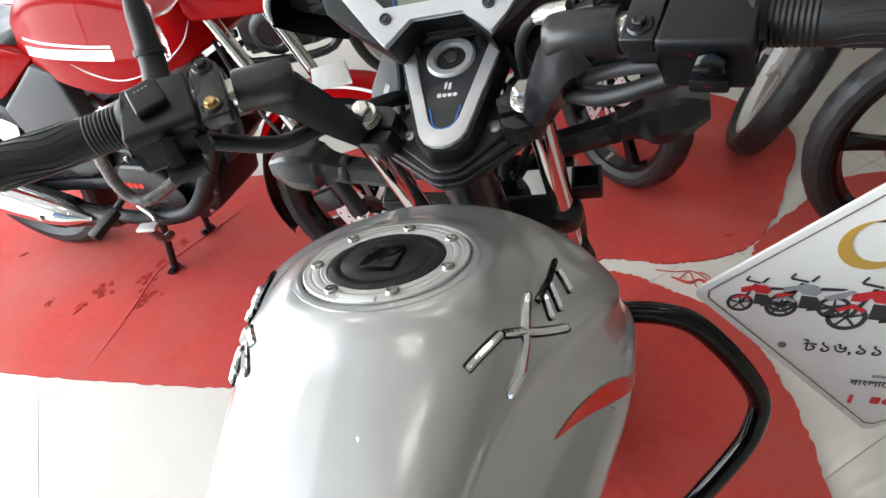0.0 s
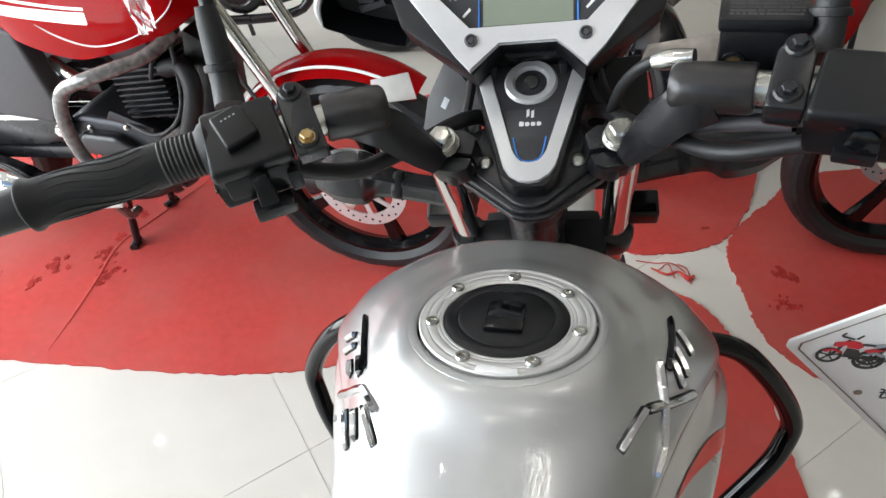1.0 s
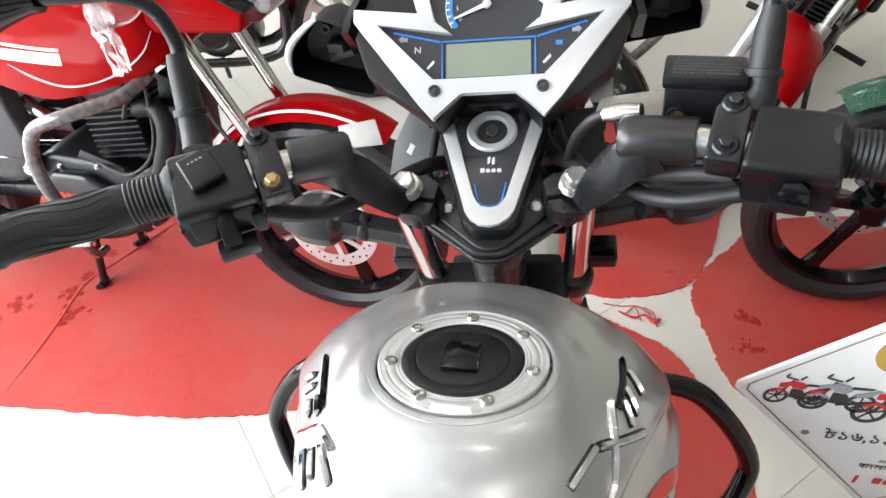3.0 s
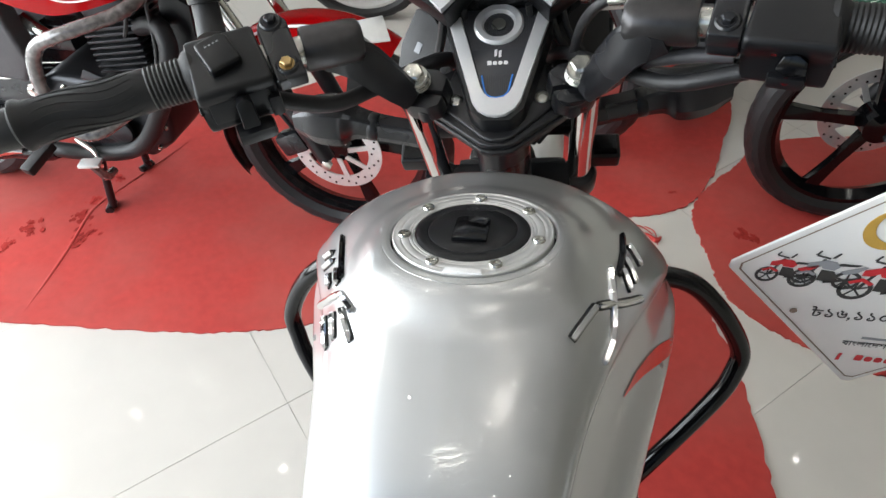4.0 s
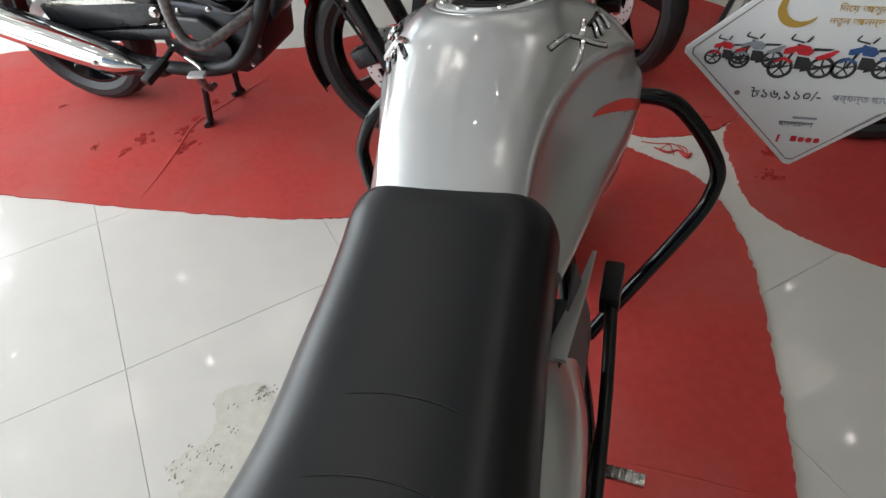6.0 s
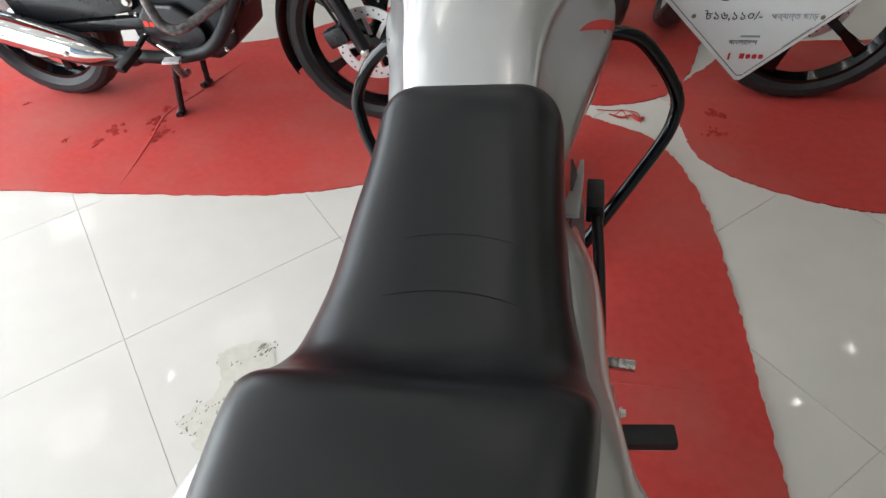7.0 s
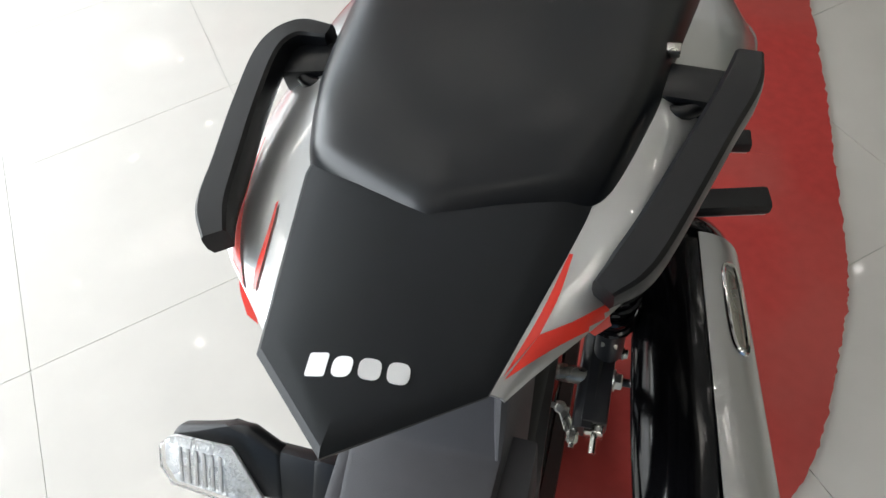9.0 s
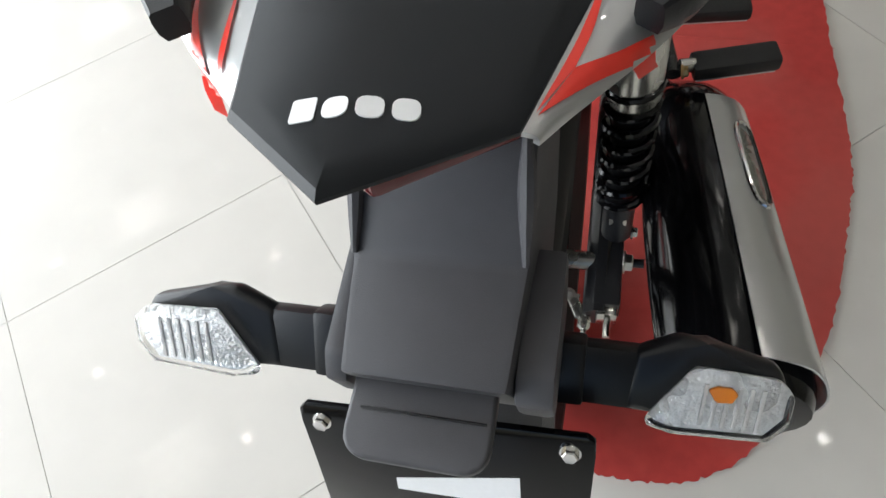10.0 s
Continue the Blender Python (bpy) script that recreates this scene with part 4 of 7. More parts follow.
# frame, engine and lower covers, mostly hidden under the tank
part("frame", tube([(0, 0.56, 0.83), (0, 0.35, 0.72), (0, 0.05, 0.66), (0, -0.05, 0.45)], 0.024, 12), BLACK_METAL, bike)
part("down_tube", tube([(0, 0.60, 0.76), (0, 0.56, 0.50), (0, 0.45, 0.25)], 0.020, 12), BLACK_METAL, bike)
engine = part("engine", block((0.22, 0.30, 0.22), pose(0, 0.25, 0.34), 0.03), DARK_ALLOY, bike, "dark grey air-cooled engine")
for k in range(8):
    part("fin", block((0.15, 0.15, 0.006), pose(0, 0.36, 0.47 + 0.017 * k, 20, 0, 0), 0.002), DARK_ALLOY, engine)
part("exhaust_pipe", tube([(0.05, 0.46, 0.50), (0.06, 0.56, 0.42), (0.08, 0.52, 0.24), (0.13, 0.30, 0.20), (0.150, 0.0, 0.26)], 0.019, 12), GLOSS_BLACK, bike)
for side in (-1, 1):
    shroud = part("tank_shroud", thicken(grid_surface(lambda u, v: Vector((side * (0.159 - 0.045 * v - 0.05 * u * u + 0.016 * math.sin(math.pi * v)), 0.40 + 0.21 * u + 0.03 * v, 0.80 - 0.20 * v - 0.03 * u)), 12, 8), 0.003), SILVER, bike, "silver tank shroud with red flash", 50)
    bm = grid_surface(lambda u, v: Vector((side * (0.162 - 0.045 * (0.12 + 0.35 * v) - 0.05 * u * u + 0.016 * math.sin(math.pi * (0.12 + 0.35 * v))), 0.40 + 0.21 * u + 0.03 * v, 0.80 - 0.20 * (0.12 + 0.35 * v) - 0.03 * u)), 12, 4)
    part("flash", thicken(bm, 0.0008), RED_DECAL, shroud)
    part("lower_cover", thicken(grid_surface(lambda u, v: Vector((side * (0.118 + 0.02 * math.sin(math.pi * v)), 0.24 - 0.36 * u, 0.70 - 0.26 * v + 0.04 * u)), 8, 6), 0.003), GREY_PLASTIC, bike, "grey side cover")
    # engine guard
    if side > 0:
        pts = [(0.06, 0.585, 0.675), (0.13, 0.600, 0.690), (0.21, 0.602, 0.688), (0.258, 0.60, 0.645), (0.299, 0.595, 0.575), (0.301, 0.585, 0.53), (0.275, 0.562, 0.474), (0.174, 0.493, 0.343), (0.12, 0.455, 0.27)]
    else:
        pts = [(-0.06, 0.585, 0.675), (-0.14, 0.600, 0.695), (-0.21, 0.602, 0.693), (-0.268, 0.60, 0.65), (-0.306, 0.595, 0.585), (-0.307, 0.585, 0.54), (-0.285, 0.56, 0.47), (-0.18, 0.475, 0.25), (-0.09, 0.44, 0.20)]
    part("engine_guard", tube(pts, 0.0125, 14, 6), GLOSS_BLACK, bike, "gloss black tubular engine guard")
part("brake_pedal", tube([(0.14, 0.08, 0.36), (0.155, 0.20, 0.31), (0.165, 0.30, 0.33)], 0.009, 10), BLACK_METAL, bike)
cyl = part("brake_cylinder", tube([(0.158, 0.375, 0.508), (0.163, 0.22, 0.49), (0.163, 0.05, 0.468)], [0.0095, 0.009, 0.008], 12, 4), PLASTIC, bike)
part("cylinder_head", block((0.030, 0.085, 0.034), pose(0.157, 0.375, 0.507, -6, 0, -2), 0.006), PLASTIC, cyl)
pad = part("pedal_pad", block((0.058, 0.020, 0.010), pose(0.199, 0.166, 0.330, 0, -4, -8), 0.003), STEEL, bike, "ribbed steel brake pedal pad")
for k in range(5):
    part("pad_rib", block((0.004, 0.019, 0.0025), pose(0.199, 0.166, 0.330, 0, -4, -8) @ pose(-0.018 + 0.010 * k, 0, 0.0055), 0.0006), STEEL, pad)
stand = part("side_stand", tube([(-0.10, 0.06, 0.28), (-0.17, 0.04, 0.12), (-0.225, 0.02, -0.005)], 0.012, 10), BLACK_METAL, bike, "black side stand")
part("stand_foot", block((0.06, 0.05, 0.008), pose(-0.228, 0.02, -0.008, 0, 4, 0), 0.002), BLACK_METAL, stand)

# ---- steering head, console and cluster (turned a little to the left) ----
STEER = Matrix.Translation((0, 0.62, 0.90)) @ Matrix.Rotation(radians(3.0), 4, Vector((0, -0.42, 0.91))) @ Matrix.Translation((0, -0.62, -0.90))
YOKE = STEER @ pose(0, 0.618, 0.918, 18, 0, 0)
half = [(0.006, -0.0445), (0.015, -0.0405), (0.0605, 0.001), (0.0475, 0.045), (0.030, 0.062)]
steer = part("upper_yoke", prism([(-x, y) for x, y in half[::-1]] + half, -0.006, 0.0, YOKE, 0.0025, seg=3), BLACK_METAL, bike, "satin black stepped upper fork yoke")
for z0, z1, d, tip in ((-0.0125, -0.005, 0.0045, 0.0035), (-0.019, -0.0125, 0.0075, 0.0065), (-0.026, -0.019, 0.0045, 0.003)):
    tier = [(0.007, -0.0445 - tip), (0.017, -0.0405 - d), (0.066, -0.001 - d), (0.075, 0.006), (0.072, 0.04), (0.03, 0.062)]
    part("yoke_step", prism([(-x, y) for x, y in tier[::-1]] + tier, z0, z1, YOKE, 0.0022, seg=3), BLACK_METAL, steer)
CON = STEER @ pose(0, 0.640, 0.940, 22, 0, 0)
console = part("console", prism([(-0.046, 0.082), (-0.056, 0.058), (-0.027, -0.050), (-0.014, -0.063), (0.014, -0.063), (0.027, -0.050), (0.056, 0.058), (0.046, 0.082)], -0.02, 0.010, CON, 0.005), PLASTIC, bike, "black ignition console with silver V trim")
out_v = [(0.053, 0.060), (0.0235, -0.044), (0.018, -0.053), (0.009, -0.059), (0.0, -0.0605)]
in_v = [(0.042, 0.073), (0.0155, -0.028), (0.013, -0.036), (0.008, -0.041), (0.0, -0.0425)]
bm = prism([(-x, y) for x, y in out_v] + out_v[-2::-1] + in_v + [(-x, y) for x, y in in_v[-2::-1]], 0.009, 0.0145, CON, 0.0015)
part("console_trim", bm, SILVER_TRIM, console, "silver V-shaped trim", 25)
core = part("console_core", prism([(-0.040, 0.070), (-0.014, -0.032), (0.0, -0.044), (0.014, -0.032), (0.040, 0.070)], 0.009, 0.0118, CON, 0.001), DIAL, console)
ribs = bmesh.new()
for k in range(-17, 18):
    x = 0.0021 * k
    foot = -0.037 + max(0.0, abs(x) - 0.006) * 2.2
    top = 0.066
    for y0, y1 in ((foot, -0.012), (0.019, top)):
        y0 = max(y0, (abs(x) - 0.0145) * 3.9 - 0.030)
        if y1 - y0 > 0.002:
            prism([(x - 0.0005, y0), (x + 0.0005, y0), (x + 0.0005, y1), (x - 0.0005, y1)], 0.0116, 0.0123, CON, 0, ribs)
tagged(part("core_rib", ribs, GREY_PLASTIC, core), kind="stuff")
part("core_mark", brand_bars(0.021, CON @ pose(0, 0.002, 0.0119)), WHITE_INK, core)
bm = prism([(-0.0035, -0.004), (-0.0008, -0.0025), (-0.0008, 0.005), (-0.0035, 0.004)], 0.0119, 0.0125, CON @ pose(0, 0.0135, 0), 0)
prism([(0.0008, -0.005), (0.0035, -0.004), (0.0035, 0.004), (0.0008, 0.0025)], 0.0119, 0.0125, CON @ pose(0, 0.0135, 0), 0, bm)
part("core_badge", bm, WHITE_INK, core)
part("core_edge", tube([CON @ Vector((x, y, 0.0127)) for x, y in ((-0.0150, -0.013), (-0.0125, -0.0265), (-0.0105, -0.0335), (-0.006, -0.0378), (0, -0.0390), (0.006, -0.0378), (0.0105, -0.0335), (0.0125, -0.0265), (0.0150, -0.013))], 0.0008, 6, 4), BLUE_INK, core)
lock = part("ignition_ring", ring_body([(0.0150, 0.008), (0.0252, 0.008), (0.0255, 0.0135), (0.0235, 0.0162), (0.0175, 0.0155), (0.0150, 0.012)], CON @ pose(0, 0.049, 0), 40), SILVER_TRIM, console, "silver ignition lock ring")
part("lock_barrel", lathe([(0.0148, 0.007), (0.0148, 0.0110), (0.012, 0.0120), (0.011, 0.0105), (0.0078, 0.0105), (0.0075, 0.0135), (0.002, 0.0138)], CON @ pose(0, 0.049, 0), 28), PLASTIC, lock)
part("lock_core", lathe([(0.0072, 0.0134), (0.0068, 0.0148), (0.001, 0.015)], CON @ pose(0, 0.049, 0), 20), STEEL, lock)
for side in (-1, 1):
    part("screw", lathe([(0.0075, -0.001), (0.0075, 0.0012), (0.0058, 0.0028), (0.0042, 0.0030), (0.0036, 0.0012), (0.001, 0.0012)], YOKE @ pose(side * 0.0435, 0.0055, 0), 20), STEEL, steer)

# forks
for side in (-1, 1):
    fk = lambda q: STEER @ Vector(q)
    axis = STEER.to_3x3() @ Vector((0, -0.42, 0.91))
    leg = part("fork_leg", tube([fk((side * 0.0865, 0.624, 0.924)), fk((side * 0.0865, 0.775, 0.60))], 0.0142, 22), CHROME, bike, "chromed fork leg")
    part("fork_slider", tube([fk((side * 0.0865, 0.765, 0.62)), fk((side * 0.0865, 0.77, 0.61)), fk((side * 0.0865, 0.935, 0.29))], [0.024, 0.026, 0.024], 18, 2), GLOSS_BLACK, leg)
    part("dust_seal", tube([fk((side * 0.0865, 0.748, 0.66)), fk((side * 0.0865, 0.768, 0.615))], [0.021, 0.027], 16), RUBBER, leg)
    # split clamp: two halves with a slit between them, tall bolt and pinch bolt
    CLAMP = STEER @ pose(side * 0.077, 0.618, 0.928, 25, 0, side * 14)
    clamp = part("bar_clamp", prism([(-0.026 * side, 0.0015), (0.022 * side, 0.0015), (0.024 * side, 0.014), (0.012 * side, 0.026), (-0.014 * side, 0.026), (-0.026 * side, 0.019)][::side], -0.014, 0.014, CLAMP, 0.003), BLACK_METAL, bike, "black split clip-on handlebar clamp")
    part("clamp_half", prism([(-0.024 * side, -0.0120), (-0.014 * side, -0.0175), (0.008 * side, -0.0175), (0.016 * side, -0.012), (0.018 * side, -0.0005), (-0.026 * side, -0.0005)][::side], -0.014, 0.011, CLAMP, 0.003), BLACK_METAL, clamp)
    top = fk((side * 0.0795, 0.6165, 0.947))
    for k in range(3):
        part("washer", lathe([(0.0142, 0), (0.0147, 0.0006), (0.0147, 0.0018), (0.0142, 0.0024)], along(top + axis * 0.0029 * k + Vector((0.0006 * side * (k - 1), 0, 0)), axis), 26), STEEL, clamp)
    bolt(top + axis * 0.0098, axis, 0.0104, clamp, STEEL, 0.0085)
    lug = fk((side * 0.0725, 0.6085, 0.925))
    part("clamp_lug", lathe([(0.0105, -0.016), (0.0105, -0.002), (0.0095, 0.0)], along(lug, axis), 22), BLACK_METAL, clamp)
    bolt(lug + axis * 0.001, axis, 0.0068, clamp, STEEL, 0.006)
    part("lower_clamp", lathe([(0.020, -0.018), (0.0225, -0.012), (0.0225, 0.014), (0.0195, 0.018)], along(fk((side * 0.0865, 0.7065, 0.747)), axis), 24), BLACK_METAL, bike)
    # square reflector holder beside the fork
    refl = part("reflector_holder", prism([(-0.0175, -0.012), (0.0175, -0.012), (0.0175, 0.012), (-0.0175, 0.012)], -0.017, 0.017, STEER @ pose(side * 0.117, 0.728, 0.793, 20, 0, 0) @ pose(0, -0.019, 0, 90, 0, 0), 0.004, seg=3), PLASTIC, bike, "black square reflector holder")
    part("reflector", prism([(-0.013, -0.013), (0.013, -0.013), (0.013, 0.013), (-0.013, 0.013)], 0.0, 0.0012, STEER @ pose(side * 0.117, 0.728, 0.793, 20, 0, 0) @ pose(0, -0.019, 0.0122), 0.0), GLOSS_BLACK, refl)
part("lower_yoke", block((0.155, 0.06, 0.035), STEER @ pose(0, 0.69, 0.745, 20, 0, 0), 0.01), BLACK_METAL, bike)
part("steering_stem", tube([(0, 0.615, 0.92), (0, 0.685, 0.74)], 0.030, 18), BLACK_METAL, bike)
part("reflector_bar", block((0.205, 0.012, 0.022), STEER @ pose(0, 0.742, 0.80, 20, 0, 0), 0.005), PLASTIC, bike, "black cross bracket behind the forks")
# round black filler, added so the gap between the forks stays dark
part("horn", lathe([(0.02, -0.03), (0.046, -0.018), (0.048, 0.004), (0.040, 0.010), (0.012, 0.013)], along((-0.02, 0.80, 0.700), (0.1, -0.5, 0.85)), 26), GLOSS_BLACK, bike, "round black filler between the fork legs")
# second black filler, added to cover the silver mudguard behind the lower yoke
part("fork_filler_block", block((0.150, 0.060, 0.075), STEER @ pose(0, 0.755, 0.690, 20, 0, 0), 0.012), PLASTIC, bike, "black filler block between the fork legs")
part("front_mudguard", tube([(0, 0.72, 0.50), (0, 0.80, 0.585), (0, 0.935, 0.615), (0, 1.07, 0.58), (0, 1.16, 0.47)], [0.05, 0.062, 0.066, 0.062, 0.05], 14, 6, flat=0.4), SILVER, bike, "silver front mudguard")

# handlebars
ACROSS = Matrix(((0, 0, 1, 0), (1, 0, 0, 0), (0, 1, 0, 0), (0, 0, 0, 1)))  # outline in (y, z), thickness along x
G = dict(
    arm=[(0.088, 0.607, 0.938), (0.099, 0.595, 0.960), (0.111, 0.582, 0.984), (0.124, 0.570, 1.007), (0.141, 0.5645, 1.016)],
    stub={-1: [(0.111, 0.571, 1.0184), (0.157, 0.5485, 1.0231)], 1: [(0.111, 0.5765, 1.0184), (0.166, 0.559, 1.0231)]},
    line={-1: (28.5, 0.172, 0.5385), 1: (19.0, 0.186, 0.5540)})  # sweep in degrees, and a point of each bar
for side in (-1, 1):
    q = lambda p: STEER @ Vector((side * p[0], p[1], p[2]))
    arm = part("handlebar", forged([q(p) for p in G["arm"]], [0.012, 0.014, 0.015, 0.016, 0.015], [0.012, 0.0155, 0.0175, 0.018, 0.016]), BLACK_METAL, bike, "satin black clip-on handlebar", 24)
    s0, s1 = [q(p) for p in G["stub"][side]]
    sweep, px, py = G["line"][side]
    on_bar = lambda x, up=0.0: q((x, py - (x - px) * math.tan(radians(sweep)), 1.0265 + up))
    part("bar_sleeve", lathe([(0.0150, 0), (0.0178, 0.003), (0.0188, 0.010), (0.0188, (s1 - s0).length - 0.0022), (0.0174, (s1 - s0).length), (0.0125, (s1 - s0).length)], along(s0, s1 - s0), 30), BRUSHED, arm, "satin dark grey cast sleeve")
    part("bar_tube", tube([on_bar(px - 0.036, -0.004), on_bar(px + 0.20, 0.0035)], 0.0125, 16), STEEL, arm)
    # perch with its two bolts
    PL = Matrix.Translation(on_bar(px)) @ STEER.to_3x3().to_4x4() @ pose(0, 0, 0, 24, 0, side * -sweep)
    perch = part("lever_perch", prism([(0.013, -0.022), (0.013, 0.030), (-0.013, 0.030), (-0.013, -0.022)], -0.019, 0.004, PL, 0.005, seg=3), BLACK_METAL, arm, "black two-piece lever perch")
    part("perch_cap", prism([(0.0125, -0.031 if side > 0 else -0.042), (0.0125, 0.016), (0.010, 0.021), (-0.010, 0.021), (-0.0125, 0.016), (-0.0125, -0.031 if side > 0 else -0.042)], 0.005, 0.019, PL, 0.006, seg=3), BLACK_METAL, perch)
    for y, z, mat in ((0.020 if side > 0 else 0.017, 0.0185, DARK_ALLOY), (-0.018 if side > 0 else -0.029, 0.0185, DARK_ALLOY if side > 0 else BRASS)):
        part("bolt_boss", lathe([(0.0095, -0.010), (0.0095, 0.001), (0.0082, 0.0025)], PL @ pose(0, y, z), 18), BLACK_METAL, perch)
        bolt(PL @ Vector((0, y, z + 0.002)), PL.to_3x3() @ Vector((0, 0, 1)), 0.0050, perch, mat)
    # switch box: a wedge with one smooth slanting face, the switches under its rear edge
    bx = px + (0.040 if side > 0 else 0.037)
    box = Matrix.Translation(on_bar(bx)) @ STEER.to_3x3().to_4x4() @ pose(0, -0.004, 0, 0, 0, side * -sweep)
    rear = -0.036 if side > 0 else -0.042
    bm = prism([(0.026, -0.032), (0.029, -0.01), (0.027, 0.015), (0.012, 0.0275), (rear, 0.006), (rear + 0.002, -0.003), (rear + 0.008, -0.010), (rear + 0.010, -0.033)], -0.031, 0.031, ACROSS, 0.0045, seg=3)
    for v in bm.verts:
        k = min(1.0, max(0.0, v.co.y / 0.028))
        v.co.x *= 1 - 0.26 * k
        if v.co.x * side < 0 and v.co.z < 0:
            v.co.x *= 1 + 3.5 * v.co.z
    bmesh.ops.transform(bm, matrix=box, verts=bm.verts)
    sw = part("switch_box", bm, PLASTIC, arm, "black wedge-shaped handlebar switch box")
    FACE = box @ pose(0, (0.012 + rear) / 2, 0.0168, 24.0, 0, 0)
    part("box_seam", tube([box @ Vector((side * 0.0318, y, z)) for y, z in ((0.024, 0.012), (0.0, 0.0), (rear + 0.006, -0.012))], 0.0009, 6, 3), GLOSS_BLACK, sw)
    if side < 0:
        dip = part("dip_switch", prism([(-0.014, -0.016), (0.013, -0.016), (0.0145, 0.010), (0.010, 0.0155), (-0.012, 0.0155)], -0.004, 0.0085, FACE @ pose(-0.004, 0.004, 0, 0, 0, 16), 0.003, seg=3), PLASTIC, sw, "square black dip switch")
        marks = bmesh.new()
        for k in range(4):
            block((0.002, 0.0012, 0.0004), FACE @ pose(-0.004, 0.004, 0, 0, 0, 16) @ pose(-0.005 + 0.0034 * k, 0.007, 0.0086), 0, marks)
        tagged(part("switch_legend", marks, GREY_INK, dip), kind="stuff")
        part("switch_hood", block((0.050, 0.010, 0.022), box @ pose(0.0, rear + 0.010, -0.014, 10, 0, 0), 0.003), PLASTIC, sw)
        part("turn_switch", prism([(-0.007, -0.011), (0.007, -0.011), (0.006, 0.010), (0.002, 0.013), (-0.002, 0.013), (-0.006, 0.010)], -0.004, 0.014, box @ pose(0.002, rear + 0.002, -0.016, 80, 0, 0), 0.002), PLASTIC, sw)
        part("horn_button", block((0.032, 0.016, 0.013), box @ pose(0.004, rear + 0.001, -0.036, 15, 0, 0), 0.004), PLASTIC, sw)
        part("box_latch", block((0.010, 0.014, 0.018), box @ pose(0.026, rear + 0.008, -0.020, 5, 0, 0), 0.002), PLASTIC, sw)
    else:
        part("stop_switch", prism([(-0.010, -0.004), (-0.006, 0.007), (0.004, 0.009), (0.011, 0.004), (0.012, -0.006), (0.0, -0.008)], -0.003, 0.009, box @ pose(0.004, rear + 0.006, -0.012, 80, 0, 0), 0.0025), GLOSS_BLACK, sw, "glossy black stop switch")
        part("start_button", block((0.026, 0.012, 0.011), box @ pose(0.004, rear + 0.009, -0.027, 12, 0, 0), 0.003), PLASTIC, sw)
        marks = ring_body([(0.0021, 0), (0.0029, 0), (0.0029, 0.0004), (0.0021, 0.0004)], box @ pose(0.004, rear + 0.0035, -0.0255, 78, 0, 0), 16)
        for k in range(3):
            block((0.0038, 0.0006, 0.0022), box @ pose(-0.008 + 0.009 * k, rear + 0.0052, -0.0065, 30, 0, 0), 0, marks)
        tagged(part("switch_legend", marks, TAIL_RED, sw), kind="stuff")
    # grip with flanges and moulded ridges
    g0, g1 = on_bar(bx + 0.029, 0.0015), on_bar(bx + 0.165, 0.0035)
    gd = (g1 - g0).normalized()
    prof = [(0.021, -0.008), (0.0225, -0.004), (0.021, 0.0)]
    for k in range(9):
        prof += [(0.0178, 0.003 + 0.0035 * k), (0.0168, 0.0045 + 0.0035 * k)]
    prof += [(0.0172, 0.036), (0.0178, 0.05), (0.0175, 0.09), (0.0182, 0.125), (0.0205, 0.129), (0.0205, 0.132), (0.016, 0.135), (0.0155, 0.17), (0.013, 0.175)]
    grip = part("grip", lathe(prof, along(g0, gd), 24), GRIP, arm, "black ribbed rubber grip")
    ridge = bmesh.new()
    side_v = gd.cross(Vector((0, 0, 1))).normalized()
    up_v = side_v.cross(gd)
    for k in range(16):
        a = k * math.tau / 16
        pts = []
        for j in range(7):
            aa = a + 0.22 * math.sin(j * 1.05)
            pts.append(g0 + gd * (0.042 + 0.0135 * j) + 0.0178 * (math.cos(aa) * side_v + math.sin(aa) * up_v))
        tube(pts, [0.0002, 0.0006, 0.0007, 0.0007, 0.0007, 0.0006, 0.0002], 5, 2, ridge)
    tagged(part("grip_ridge", ridge, GRIP, grip), kind="stuff")
    # lever in front of and below the grip
    ahead = lambda x, d, up: on_bar(x, up) + STEER.to_3x3() @ Vector((side * d * math.sin(radians(sweep)), d * math.cos(radians(sweep)), 0))
    part("lever", tube([ahead(px - 0.02, 0.045, -0.036), ahead(px + 0.014, 0.066, -0.041), ahead(px + 0.09, 0.078, -0.041), ahead(px + 0.18, 0.076, -0.042), ahead(px + 0.205, 0.080, -0.042)], [0.009, 0.010, 0.007, 0.007, 0.009], 10, 5, flat=0.7), DARK_ALLOY, arm, "dark grey control lever")
    # mirror
    mx, my = (0.004, -0.018) if side < 0 else (-0.024, 0.0)
    base = q((0.236 + mx, 0.585 + my, 1.050))
    boot = part("mirror_boot", tube([q((0.232 + mx, 0.572 + my, 1.036)), base, q((0.2385 + mx, 0.599 + my, 1.083)), q((0.240 + mx, 0.604 + my, 1.095)), q((0.241 + mx, 0.608 + my, 1.105))], [0.0125, 0.0118, 0.0108, 0.0098, 0.008], 20, 3), RUBBER, arm, "black mirror boot")
    part("boot_collar", lathe([(0.0098, -0.003), (0.0136, -0.0025), (0.0140, 0.0), (0.0136, 0.003), (0.0098, 0.0035)], along(base.lerp(q((0.2385 + mx, 0.599 + my, 1.083)), 0.35), q((0.2385 + mx, 0.599 + my, 1.083)) - base), 24), RUBBER, boot)
